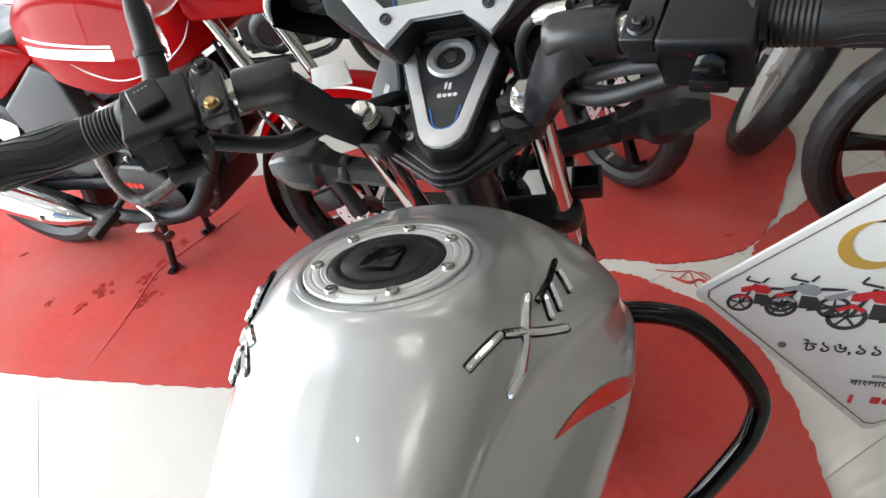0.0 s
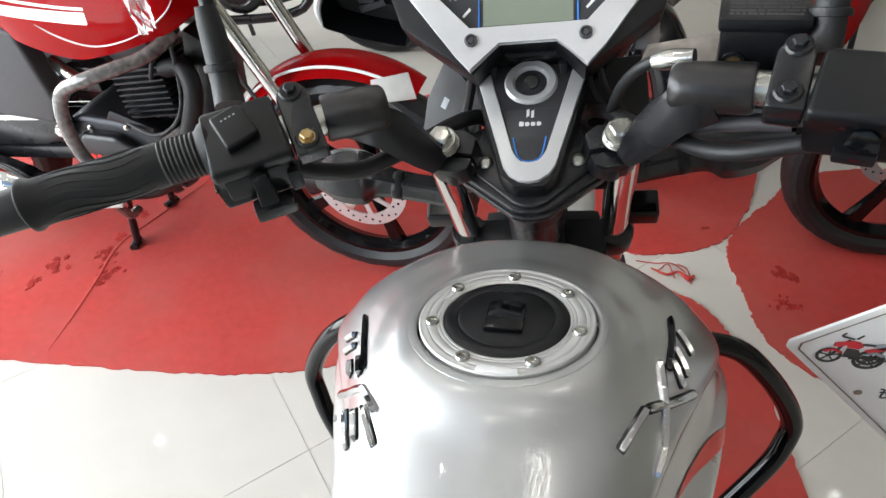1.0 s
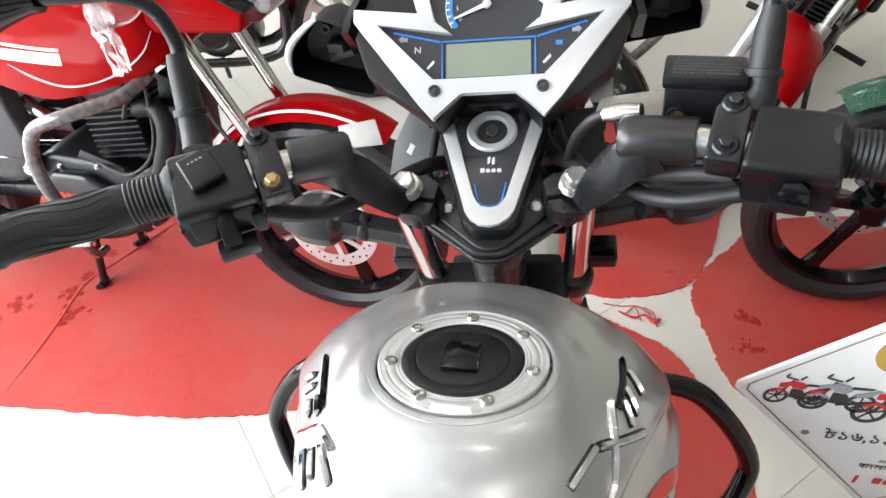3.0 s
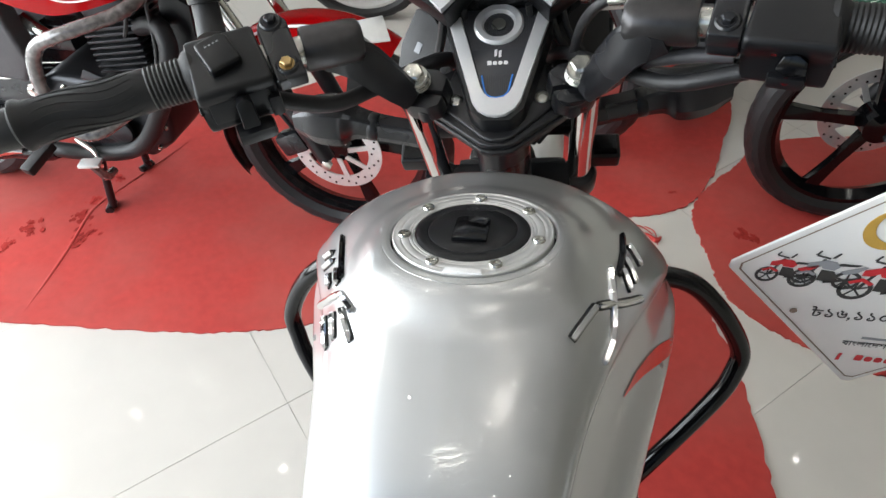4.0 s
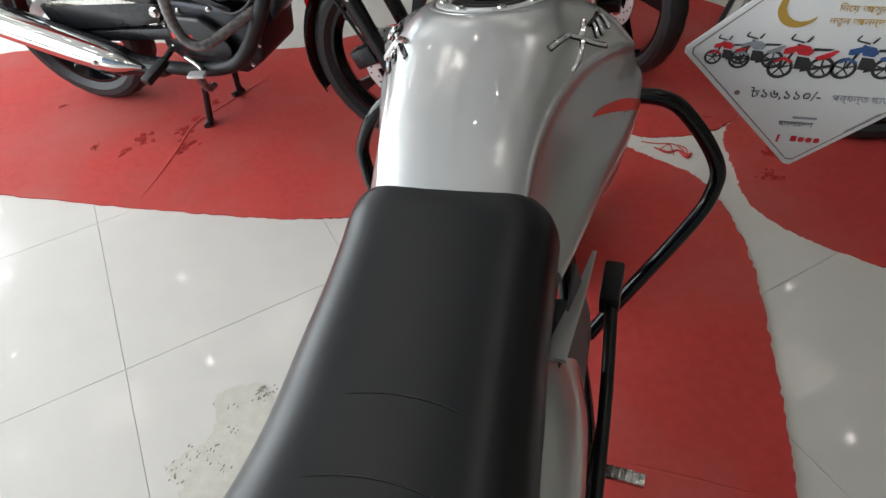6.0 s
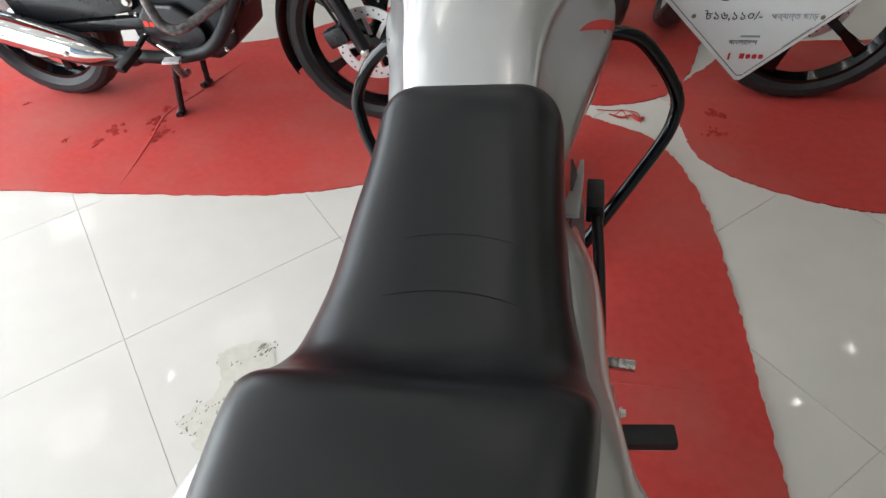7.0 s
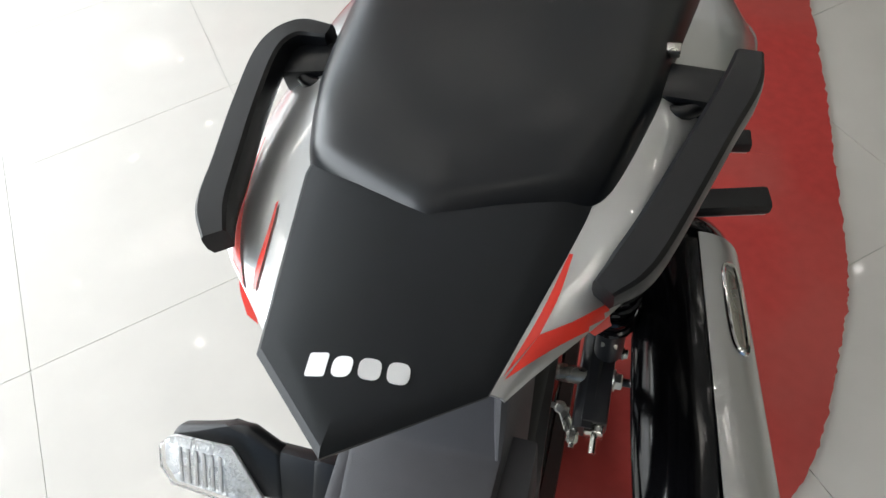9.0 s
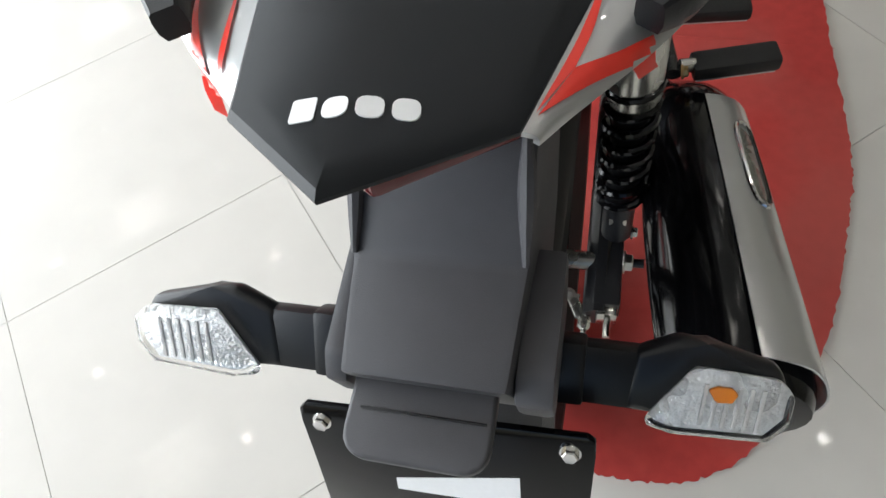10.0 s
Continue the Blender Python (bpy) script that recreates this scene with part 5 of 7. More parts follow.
    if side < 0:
        pts = [(0.244, 0.587, 1.09), (0.244, 0.594, 1.115), (0.254, 0.594, 1.142), (0.279, 0.588, 1.156), (0.309, 0.583, 1.158), (0.347, 0.580, 1.160)]
    else:
        pts = [(0.216, 0.605, 1.09), (0.216, 0.612, 1.115), (0.224, 0.612, 1.145), (0.250, 0.606, 1.168), (0.285, 0.60, 1.183), (0.345, 0.598, 1.20)]
    part("mirror_stem", tube([q(p) for p in pts], 0.0062, 12, 6), BLACK_METAL, boot)
    e = q(pts[-1])
    part("mirror_neck", tube([q(pts[-2]) * 0.35 + e * 0.65, e, q((0.385, pts[-1][1], pts[-1][2]))], [0.011, 0.013, 0.026], 14, 3), GLOSS_BLACK, boot)
    part("mirror_head", lathe([(0.01, -0.018), (0.045, -0.012), (0.058, 0.0), (0.06, 0.008), (0.055, 0.010)], along(q((0.485, pts[-1][1], pts[-1][2] + 0.004)), (0, -0.96, -0.2)), 28), PLASTIC, boot, "black round mirror housing")
    part("mirror_glass", lathe([(0.054, 0.0095), (0.054, 0.0105)], along(q((0.485, pts[-1][1], pts[-1][2] + 0.004)), (0, -0.96, -0.2)), 28), CHROME, boot)
# brake fluid reservoir and hose
RES = STEER @ pose(0.173, 0.604, 1.043, 0, 0, -12) @ Matrix.Scale(0.92, 4)
res = part("fluid_reservoir", block((0.060, 0.040, 0.048), RES @ pose(0.002, 0, -0.013), 0.005), PLASTIC, bike, "black brake fluid reservoir")
part("reservoir_lid", block((0.066, 0.046, 0.012), RES @ pose(0.002, 0, 0.016), 0.004), PLASTIC, res)
rows = bmesh.new()
rnd = random.Random(11)
for k in range(6):
    x = -0.026
    while x < 0.026:
        w = rnd.uniform(0.0012, 0.0034)
        block((w, 0.0026, 0.0006), RES @ pose(0.002 + x + w / 2, 0.0155 - 0.0060 * k, 0.0222), 0, rows)
        x += w + rnd.choice((0.0007, 0.0008, 0.0022))
tagged(part("lid_legend", rows, GREY_PLASTIC, res), kind="stuff")
sight = along(RES @ Vector((-0.016, -0.0200, -0.016)), RES.to_3x3() @ Vector((0, -1, 0)))
part("sight_ring", ring_body([(0.0060, 0), (0.0090, 0), (0.0086, 0.002), (0.0062, 0.0022)], sight, 24), BLACK_METAL, res)
part("sight_glass", lathe([(0.0060, 0), (0.0060, 0.0008), (0.0035, 0.0014), (0.001, 0.0015)], sight, 18), BRASS, res, "amber oil sight glass")
part("banjo", tube([STEER @ Vector(q) for q in ((0.128, 0.590, 1.034), (0.112, 0.597, 1.030), (0.100, 0.602, 1.026))], [0.0065, 0.008, 0.006], 12, 3), STEEL, res)
part("brake_hose", tube([STEER @ Vector(q) for q in ((0.101, 0.602, 1.027), (0.088, 0.610, 1.014), (0.078, 0.630, 0.985), (0.074, 0.68, 0.92), (0.08, 0.75, 0.80), (0.08, 0.80, 0.6))], 0.0048, 10), RUBBER, bike)
for pts, r in (([(0.20, 0.53, 0.995), (0.15, 0.55, 0.975), (0.11, 0.60, 0.96), (0.05, 0.70, 0.92), (0.02, 0.72, 0.80)], 0.007),
               ([(-0.20, 0.53, 0.990), (-0.15, 0.56, 0.962), (-0.11, 0.60, 0.955), (-0.05, 0.70, 0.92), (-0.03, 0.72, 0.80)], 0.008),
               ([(0.20, 0.55, 0.99), (0.16, 0.60, 0.955), (0.10, 0.66, 0.93), (0.04, 0.72, 0.86)], 0.0045)):
    part("control_cable", tube([STEER @ Vector(p) for p in pts], r, 10), RUBBER, bike)
for side in (-1, 1):
    dy, dz = (0.0, 0.0) if side > 0 else (-0.026, -0.003)
    line = [(0.095, 0.695, 0.850, 0.013), (0.140, 0.700, 0.857, 0.013), (0.172, 0.703, 0.864, 0.016), (0.190, 0.704, 0.867, 0.025), (0.222, 0.704, 0.871, 0.023), (0.246, 0.702, 0.873, 0.011)]
    bm = forged([STEER @ Vector((side * x, y + dy, z + dz)) for x, y, z, r in line], [q[3] for q in line], [q[3] * 0.95 for q in line], 4)
    ind = part("front_indicator", bm, BLACK_METAL, bike, "satin black front indicator with a faceted body", 20)
    part("stalk_ring", lathe([(0.0150, 0), (0.0165, 0.002), (0.0165, 0.010), (0.0150, 0.012)], along(STEER @ Vector((side * 0.146, 0.7005 + dy, 0.858 + dz)), STEER.to_3x3() @ Vector((side, 0.05, 0.16))), 20), PLASTIC, ind)

loom = part("wire_loom", tube([STEER @ Vector(p) for p in ((0.108, 0.596, 0.962), (0.135, 0.582, 0.978), (0.165, 0.566, 0.990), (0.195, 0.553, 0.996))], 0.0062, 10, 5), GREY_PLASTIC, bike, "grey sleeved wires under the bar")
part("wire", tube([STEER @ Vector(p) for p in ((0.112, 0.600, 0.972), (0.140, 0.590, 0.984), (0.168, 0.575, 0.996), (0.198, 0.560, 1.000))], 0.0042, 8, 5), GREY_PLASTIC, loom)
part("wire", tube([STEER @ Vector(p) for p in ((0.148, 0.586, 0.984), (0.150, 0.580, 0.990), (0.151, 0.576, 0.998))], 0.0016, 6, 3), GREEN_WIRE, loom, "short green wire")

# black stays and wiring behind the console
for side in (-1, 1):
    stay = part("lamp_stay", prism([(-0.038, -0.028), (0.030, -0.022), (0.036, 0.052), (-0.020, 0.060), (-0.036, 0.020)], -0.004, 0.004, STEER @ pose(side * 0.088, 0.722, 0.905, 62, 0, side * 22), 0.003), RUBBER, bike, "black lamp stay")
    if side < 0:
        part("stay_label", prism([(-0.006, -0.0035), (0.006, -0.0035), (0.006, 0.0035), (-0.006, 0.0035)], 0.0042, 0.0048, STEER @ pose(side * 0.088, 0.722, 0.905, 62, 0, side * 22) @ pose(-0.012, 0.018, 0, 0, 0, 70)), GREY_INK, stay)
for x0, x1, r in ((-0.055, -0.075, 0.005), (-0.035, -0.060, 0.0035), (0.050, 0.078, 0.0045), (0.062, 0.095, 0.0032), (0.030, 0.050, 0.004)):
    part("wiring", tube([STEER @ Vector(p) for p in ((x0, 0.69, 0.985), (x0 * 1.15, 0.695, 0.95), (x1, 0.70, 0.905), (x1 * 0.8, 0.72, 0.85), (x0 * 0.6, 0.725, 0.79))], r, 9, 5), RUBBER, bike)

# instrument cluster
CL = STEER @ pose(0, 0.6705, 1.0165, 45, 0, 0)
housing = part("cluster_housing", prism([(-0.050, -0.028), (-0.024, 0.004), (0.024, 0.004), (0.050, -0.028), (0.118, 0.022), (0.132, 0.062), (0.118, 0.105), (0.08, 0.140), (0.03, 0.158), (-0.03, 0.158), (-0.08, 0.140), (-0.118, 0.105), (-0.132, 0.062), (-0.118, 0.022)],
                                        -0.040, -0.001, CL, 0.004), PLASTIC, bike, "black instrument cluster with silver bezel")
hood = []
for k in range(25):
    a = radians(6 + 168 * k / 24)
    hood.append((0.138 * math.cos(a), 0.055 + 0.106 * math.sin(a)))
hood_bm = bmesh.new()
rings = []
for x, y in hood:
    c = Vector((x, y, 0))
    o = Vector((x * 1.06, 0.055 + (y - 0.055) * 1.06, 0))
    rings.append([CL @ (c + Vector((0, 0, -0.05))), CL @ (c + Vector((0, 0, 0.004))), CL @ (o + Vector((0, 0, 0.0))), CL @ (o * 1.02 + Vector((0, 0, -0.055)))])
bridge(hood_bm, rings)
part("cluster_hood", hood_bm, GLOSS_BLACK, housing, "gloss black cluster visor", 50)
bez = bmesh.new()


prism([(-0.066, 0.074), (-0.080, 0.123), (0, 0.153), (0.080, 0.123), (0.066, 0.074), (0.049, 0.070), (0.062, 0.112), (0, 0.136), (-0.062, 0.112), (-0.049, 0.070)][::-1], 0, 0.0070, CL, 0.0018, bez)
half = [(0.034, 0.057), (0.062, 0.079), (0.131, 0.088), (0.131, 0.075), (0.066, -0.010), (0.052, -0.026), (0.026, 0.0)]
hole = [(-0.042, 0.0590), (-0.111, 0.0725), (-0.0525, 0.0120), (0.0525, 0.0120), (0.111, 0.0725), (0.042, 0.0590)]
prism((half + [(-x, y) for x, y in half[::-1]] + hole)[::-1], 0, 0.0072, CL, 0.0014, bez)
bezel = part("cluster_bezel", bez, SILVER_TRIM, housing, "silver zigzag cluster bezel", 25)
for side in (-1, 1):
    part("bezel_screw", lathe([(0.0058, 0.006), (0.0058, 0.0095), (0.0042, 0.0102), (0.0035, 0.0086), (0.0028, 0.0086), (0.0024, 0.0098)], CL @ pose(side * 0.0505, 0.002, 0), 16), GREY_PLASTIC, bezel)
face = part("dial_face", prism([(-0.004, 0.142), (-0.066, 0.118), (-0.050, 0.072), (-0.118, 0.0735), (-0.051, 0.008), (0.051, 0.008), (0.118, 0.0735), (0.050, 0.072), (0.060, 0.116)], -0.001, 0.0006, CL), DIAL, housing)
part("lcd", prism([(-0.040, 0.016), (0.040, 0.016), (0.040, 0.049), (-0.040, 0.049)], 0.0006, 0.0016, CL), LCD, face, "grey-green blank display")
frame_bm = bmesh.new()
for pts in ([(-0.044, 0.012), (-0.044, 0.052), (0.044, 0.052), (0.044, 0.012)], [(-0.046, 0.052), (-0.092, 0.064)], [(0.046, 0.052), (0.092, 0.064)], [(-0.058, 0.104), (-0.018, 0.124)], [(0.016, 0.124), (0.052, 0.106)]):
    tube([CL @ Vector((x, y, 0.001)) for x, y in pts], 0.0010, 6, 1, frame_bm, smooth=False)
tagged(part("blue_line", frame_bm, BLUE_INK, face), kind="stuff")
TACH = CL @ pose(-0.001, 0.086, 0.0007)


def arc_band(r0, r1, a0, a1, m, n=30, h=0.0005):
    bm = bmesh.new()
    rows = []
    for k in range(n + 1):
        a = radians(a0 + (a1 - a0) * k / n)
        rows.append([bm.verts.new(m @ Vector((r * math.cos(a), r * math.sin(a), h))) for r in (r0, r1)])
    for a, b in zip(rows, rows[1:]):
        bm.faces.new((a[0], a[1], b[1], b[0]))
    return bm


part("blue_arc", arc_band(0.0335, 0.0385, 215, 10, TACH), BLUE_INK, face)
ticks = arc_band(0.0392, 0.0400, 212, 14, TACH)
for k in range(19):
    a = 205 - 190 * k / 18
    merge(ticks, arc_band(0.0360, 0.0392, a + 1.2, a - 1.2, TACH, 2, 0.0007))
part("tick_ring", ticks, WHITE_INK, face)
bands = bmesh.new()
for k in range(4):
    merge(bands, arc_band(0.024 + 0.0065 * k, 0.027 + 0.0065 * k, 105, 28, TACH @ pose(0.036, -0.020, 0), 12, 0.0009))
part("white_sweep", bands, WHITE_INK, face)
nums = bmesh.new()
for k in range(10):
    a = radians(205 - 21.5 * k)
    merge(nums, text_mesh(str(k), 0.0065, TACH @ pose(0.0285 * math.cos(a), 0.0285 * math.sin(a), 0.0006), 0.0001))
merge(nums, text_mesh("x1000rpm", 0.0046, TACH @ pose(0, 0.010, 0.0006), 0.0001))
merge(nums, text_mesh("N", 0.009, CL @ pose(-0.068, 0.045, 0.0012), 0.0001))
part("dial_numbers", nums, WHITE_INK, face)
part("needle", prism([(0.004, -0.0022), (0.004, 0.0022), (-0.034, 0.0007), (-0.034, -0.0007)], 0.0015, 0.0028, TACH @ pose(0, 0, 0, 0, 0, 22)), WHITE_INK, face)
part("needle_hub", lathe([(0.0042, 0.0005), (0.0042, 0.003), (0.003, 0.0036)], TACH, 16), SILVER_TRIM, face)
for side in (-1, 1):
    bm = prism([(0, -0.002), (0.005, -0.002), (0.005, -0.004), (0.009, 0), (0.005, 0.004), (0.005, 0.002), (0, 0.002)], 0.0007, 0.0011, CL @ pose(side * 0.078, 0.056, 0, 0, 0, 10 if side > 0 else 170))
    part("turn_arrow", bm, GREY_INK, face)
    bm = prism([(-0.005, -0.001), (0.004, -0.001), (0.005, 0.0015), (-0.005, 0.001)], 0.0007, 0.0011, CL @ pose(side * 0.055, 0.030, 0, 0, 0, 45))
    part("warning_mark", bm, WHITE_INK, face)
part("beam_mark", block((0.006, 0.004, 0.0006), CL @ pose(0.066, 0.045, 0.001), 0), BLUE_INK, face)
# headlamp cowl with its two open side wings
cowl = part("headlamp_cowl", tube([STEER @ Vector(q) for q in ((0, 0.70, 0.99), (0, 0.79, 0.99), (0, 0.88, 0.94), (0, 0.95, 0.88))], [0.075, 0.115, 0.11, 0.07], 24, 6, flat=0.75), GLOSS_BLACK, bike, "black headlamp cowl")
for side, y0, outline in ((-1, 0.765, [(-0.150, 1.040), (-0.175, 1.050), (-0.198, 1.0576), (-0.213, 1.048), (-0.232, 1.031), (-0.240, 1.015), (-0.2395, 0.998), (-0.228, 0.990), (-0.171, 0.974), (-0.140, 0.975)]),
                          (1, 0.825, [(0.118, 1.040), (0.143, 1.058), (0.173, 1.073), (0.188, 1.062), (0.200, 1.050), (0.2067, 1.037), (0.2056, 1.0166), (0.196, 1.012), (0.1376, 1.001), (0.112, 1.000)])):
    mid = Vector((sum(q[0] for q in outline), sum(q[1] for q in outline))) / len(outline)
    line = [Vector(q) for q in smooth_line(outline, 3, True)]
    rings = []
    for d, k in ((0.075, 0.75), (0.045, 0.95), (0.0, 1.0), (-0.003, 0.985), (0.0, 0.955), (0.025, 0.90), (0.040, 0.80), (0.044, 0.3)):
        rings.append([Vector((q.x, y0 + d, q.y)) for q in (mid + (p - mid) * k for p in line)])
    wing = part("cowl_wing", bridge(bmesh.new(), rings), PLASTIC, cowl, "open black cowl wing", 30)
    edge = [(outline[k][0], y0 - 0.002, outline[k][1]) for k in (2, 3, 4, 5, 6)]
    part("wing_rim", tube(edge, [0.0022, 0.0036, 0.0044, 0.004, 0.0015], 8, 5), SILVER_TRIM, wing)
    part("wing_boss", lathe([(0.006, 0), (0.006, 0.010), (0.0028, 0.010), (0.0028, 0.003)], along((mid.x + side * 0.004, y0 + 0.040, mid.y + 0.016), (0, -1, 0)), 14), GREY_PLASTIC, wing)
    part("wing_clip", block((0.020, 0.010, 0.012), pose(mid.x - side * 0.004, y0 + 0.034, mid.y - 0.006, 10, 0, side * 8), 0.002), GREY_PLASTIC, wing)
    part("wing_stay", block((0.040, 0.004, 0.008), pose(mid.x - side * 0.012, y0 + 0.036, mid.y - 0.016, 0, side * 14, 0), 0.0015), GREY_PLASTIC, wing)
part("cowl_bracket", prism([(-0.022, -0.014), (0.024, -0.014), (0.018, 0.014), (-0.022, 0.011)], 0, 0.002, STEER @ pose(-0.143, 0.700, 0.962, 48, 0, 8), 0.0006), ALLOY, bike, "bare metal cowl bracket")
part("cowl_bracket", prism([(-0.030, -0.014), (0.046, -0.016), (0.050, 0.010), (-0.022, 0.006)], 0, 0.003, STEER @ pose(0.128, 0.70, 0.985, 55, 0, 4), 0.0008), WRAPPED_PLATE, bike, "film-wrapped metal cowl bracket")
part("bracket_tab", prism([(-0.012, -0.010), (0.010, -0.012), (0.008, 0.014), (-0.012, 0.012)], 0, 0.002, STEER @ pose(0.110, 0.715, 0.990, 60, 0, -12), 0.0006), WRAPPED_PLATE, bike)


# ---- the other display motorcycles ----
def mudguard_arc(centre, radius, width, a0, a1, steer=0.0):
    """A curved mudguard shell over a wheel; angles from the front, upwards."""
    m = Matrix.Translation(centre) @ pose(0, 0, 0, 0, 0, steer)

    def at(u, v):
        a, b = radians(a0 + (a1 - a0) * u), (v - 0.5) * 2
        taper = 1 - 0.25 * (2 * u - 1) ** 2
        r = radius - 0.028 * b * b
        return m @ Vector((b * width / 2 * taper, r * math.cos(a), r * math.sin(a)))
    return thicken(grid_surface(at, 26, 10), 0.003)


def parked_bike(name_pose, label, paint, fork_low, rim_mat, disc=0, steer=0.0, round_lamp=True, guard_mat=None, lamp_up=0.0, lamp_back=0.0, lock=0.0, guard_span=(20, 150), guard_width=0.125):
    """A plain commuter motorcycle: wheels, fork, tank, seat, engine, lamp and exhaust. It faces its own y."""
    b = thing("motorcycle", name_pose, label, "motorcycle", "parked display motorcycles")
    ax_f, ax_r = Vector((0, 0.63, 0.295)), Vector((0, -0.63, 0.295))
    front = wheel(b, ax_f, 0.295, 0.085, 5, rim_mat, disc, 0.4, steer)
    wheel(b, ax_r, 0.295, 0.10, 5, rim_mat, 0, 0.1)
    part("front_mudguard", mudguard_arc(ax_f, 0.335, guard_width, guard_span[0], guard_span[1], steer), guard_mat or paint, b, "painted front mudguard", 50)
    part("rear_mudguard", mudguard_arc(ax_r, 0.34, 0.14, 30, 170), PLASTIC, b)
    for s in (-1, 1):
        top = Vector((s * 0.085, 0.36, 0.86))
        mid = top.lerp(Vector((s * 0.085, 0.63, 0.295)), 0.5)
        leg = part("fork_leg", tube([top, mid], 0.0155, 14), CHROME, b, "chromed fork leg")
        part("fork_slider", tube([mid.lerp(top, 0.04), mid, Vector((s * 0.085, 0.63, 0.295))], [0.022, 0.024, 0.021], 14, 2), fork_low, leg)
        part("fork_cover", tube([top + Vector((0, 0.01, -0.05)), top + Vector((0, -0.03, 0.06))], 0.024, 14), PLASTIC, leg)
        part("shock_absorber", tube([(s * 0.12, -0.40, 0.66), (s * 0.12, -0.58, 0.33)], [0.026, 0.024], 12), BLACK_METAL, b)
        part("handlebar", tube([(0, 0.33, 0.94), (s * 0.10, 0.33, 0.95), (s * 0.20, 0.30, 1.03), (s * 0.36, 0.20, 1.03)], 0.011, 10), BLACK_METAL, b)
        part("grip", tube([(s * 0.25, 0.265, 1.031), (s * 0.37, 0.195, 1.03)], 0.017, 12), GRIP, b)
        part("side_cover", prism([(-0.30, 0.50), (-0.06, 0.48), (-0.03, 0.68), (-0.32, 0.70)], 0.0, 0.03, Matrix(((0, 0, s, s * 0.10), (1, 0, 0, 0), (0, 1, 0, 0), (0, 0, 0, 1))), 0.012), paint, b)
        part("foot_peg", tube([(s * 0.12, -0.08, 0.33), (s * 0.24, -0.08, 0.325)], 0.013, 8), GRIP, b)
        part("swing_arm", tube([(s * 0.09, -0.10, 0.36), (s * 0.10, -0.63, 0.295)], 0.018, 8), BLACK_METAL, b)
    st = [(-0.26, 0.80, 0.075, 0.76, 0.70), (-0.16, 0.87, 0.11, 0.79, 0.69), (0.0, 0.935, 0.135, 0.83, 0.70), (0.14, 0.945, 0.135, 0.83, 0.72), (0.23, 0.91, 0.10, 0.82, 0.74), (0.27, 0.86, 0.05, 0.80, 0.76)]
    part("fuel_tank", bridge(bmesh.new(), lofted(st, tank_half, 5, 3)), paint, b, "glossy painted fuel tank", 60)
    ss = [(-0.18, 0.09, 0.80, 0, 1), (-0.30, 0.12, 0.785, 0, 1), (-0.50, 0.13, 0.80, 0, 1), (-0.78, 0.11, 0.82, 0, 0.8), (-0.84, 0.07, 0.80, 0, 0.6)]
    part("seat", bridge(bmesh.new(), lofted(ss, seat_half, 5, 3)), VINYL, b, "black vinyl seat", 60)
    part("lower_yoke", block((0.215, 0.060, 0.034), pose(0, 0.425, 0.735, 25, 0, 0), 0.008), BLACK_METAL, b, "black lower fork yoke")
    part("frame", tube([(0, 0.33, 0.90), (0, 0.38, 0.66), (0, 0.30, 0.30), (0, -0.10, 0.24)], 0.02, 10), BLACK_METAL, b)
    part("backbone", tube([(0, 0.34, 0.80), (0, 0.0, 0.68), (0, -0.75, 0.70)], 0.022, 10), BLACK_METAL, b)
    eng = part("engine", block((0.19, 0.32, 0.20), pose(0, 0.06, 0.36), 0.045), BLACK_METAL, b, "dark air-cooled engine")
    for s in (-1, 1):
        part("crankcase_cover", lathe([(0.100, 0.0), (0.098, 0.018), (0.085, 0.030), (0.060, 0.033), (0.055, 0.028)], along((s * 0.088, 0.06, 0.35), (s, 0, 0)), 28), BLACK_METAL, eng)
    part("cylinder_head", block((0.15, 0.14, 0.07), pose(0, 0.19, 0.655, 12, 0, 0), 0.016), BLACK_METAL, eng)
    for k in range(9):
        part("fin", block((0.14, 0.13, 0.006), pose(0, 0.17, 0.48 + 0.016 * k, 12, 0, 0), 0.002), DARK_ALLOY, eng)
    part("exhaust_pipe", tube([(0.05, 0.25, 0.52), (0.07, 0.34, 0.44), (0.10, 0.30, 0.26), (0.13, 0.0, 0.24), (0.15, -0.30, 0.29)], 0.019, 12), BLACK_METAL, b)
    part("silencer", tube([(0.15, -0.25, 0.28), (0.165, -0.40, 0.31), (0.17, -0.80, 0.39), (0.17, -0.82, 0.395)], [0.03, 0.045, 0.045, 0.03], 16, 4), CHROME, b)
    part("side_stand", tube([(-0.10, -0.02, 0.26), (-0.20, -0.04, 0.004)], 0.011, 8), BLACK_METAL, b)
    if round_lamp:
        lamp_m = along((0, 0.47 - lamp_back, 0.88 + lamp_up), (0, 1, -0.12))
        lamp = part("headlamp", lathe([(0.03, -0.10), (0.075, -0.07), (0.092, -0.01), (0.094, 0.012), (0.086, 0.016)], lamp_m, 28), paint, b, "round headlamp in painted shell")
        part("lens", lathe([(0.085, 0.010), (0.08, 0.018), (0.05, 0.028), (0.01, 0.032)], lamp_m, 28), BOWL, lamp, "clear headlamp lens over a bright bowl")
        for s in (-1, 1):
            part("indicator", tube([(s * 0.09, 0.44, 0.84), (s * 0.15, 0.45, 0.84), (s * 0.19, 0.45, 0.84)], [0.008, 0.018, 0.012], 10, 3), PLASTIC, b)
    if lock:
        pivot = Vector((0, 0.34, 0.80))
        turn = Matrix.Translation(pivot) @ Matrix.Rotation(radians(lock), 4, Vector((0, -0.27, 0.565))) @ Matrix.Translation(-pivot)
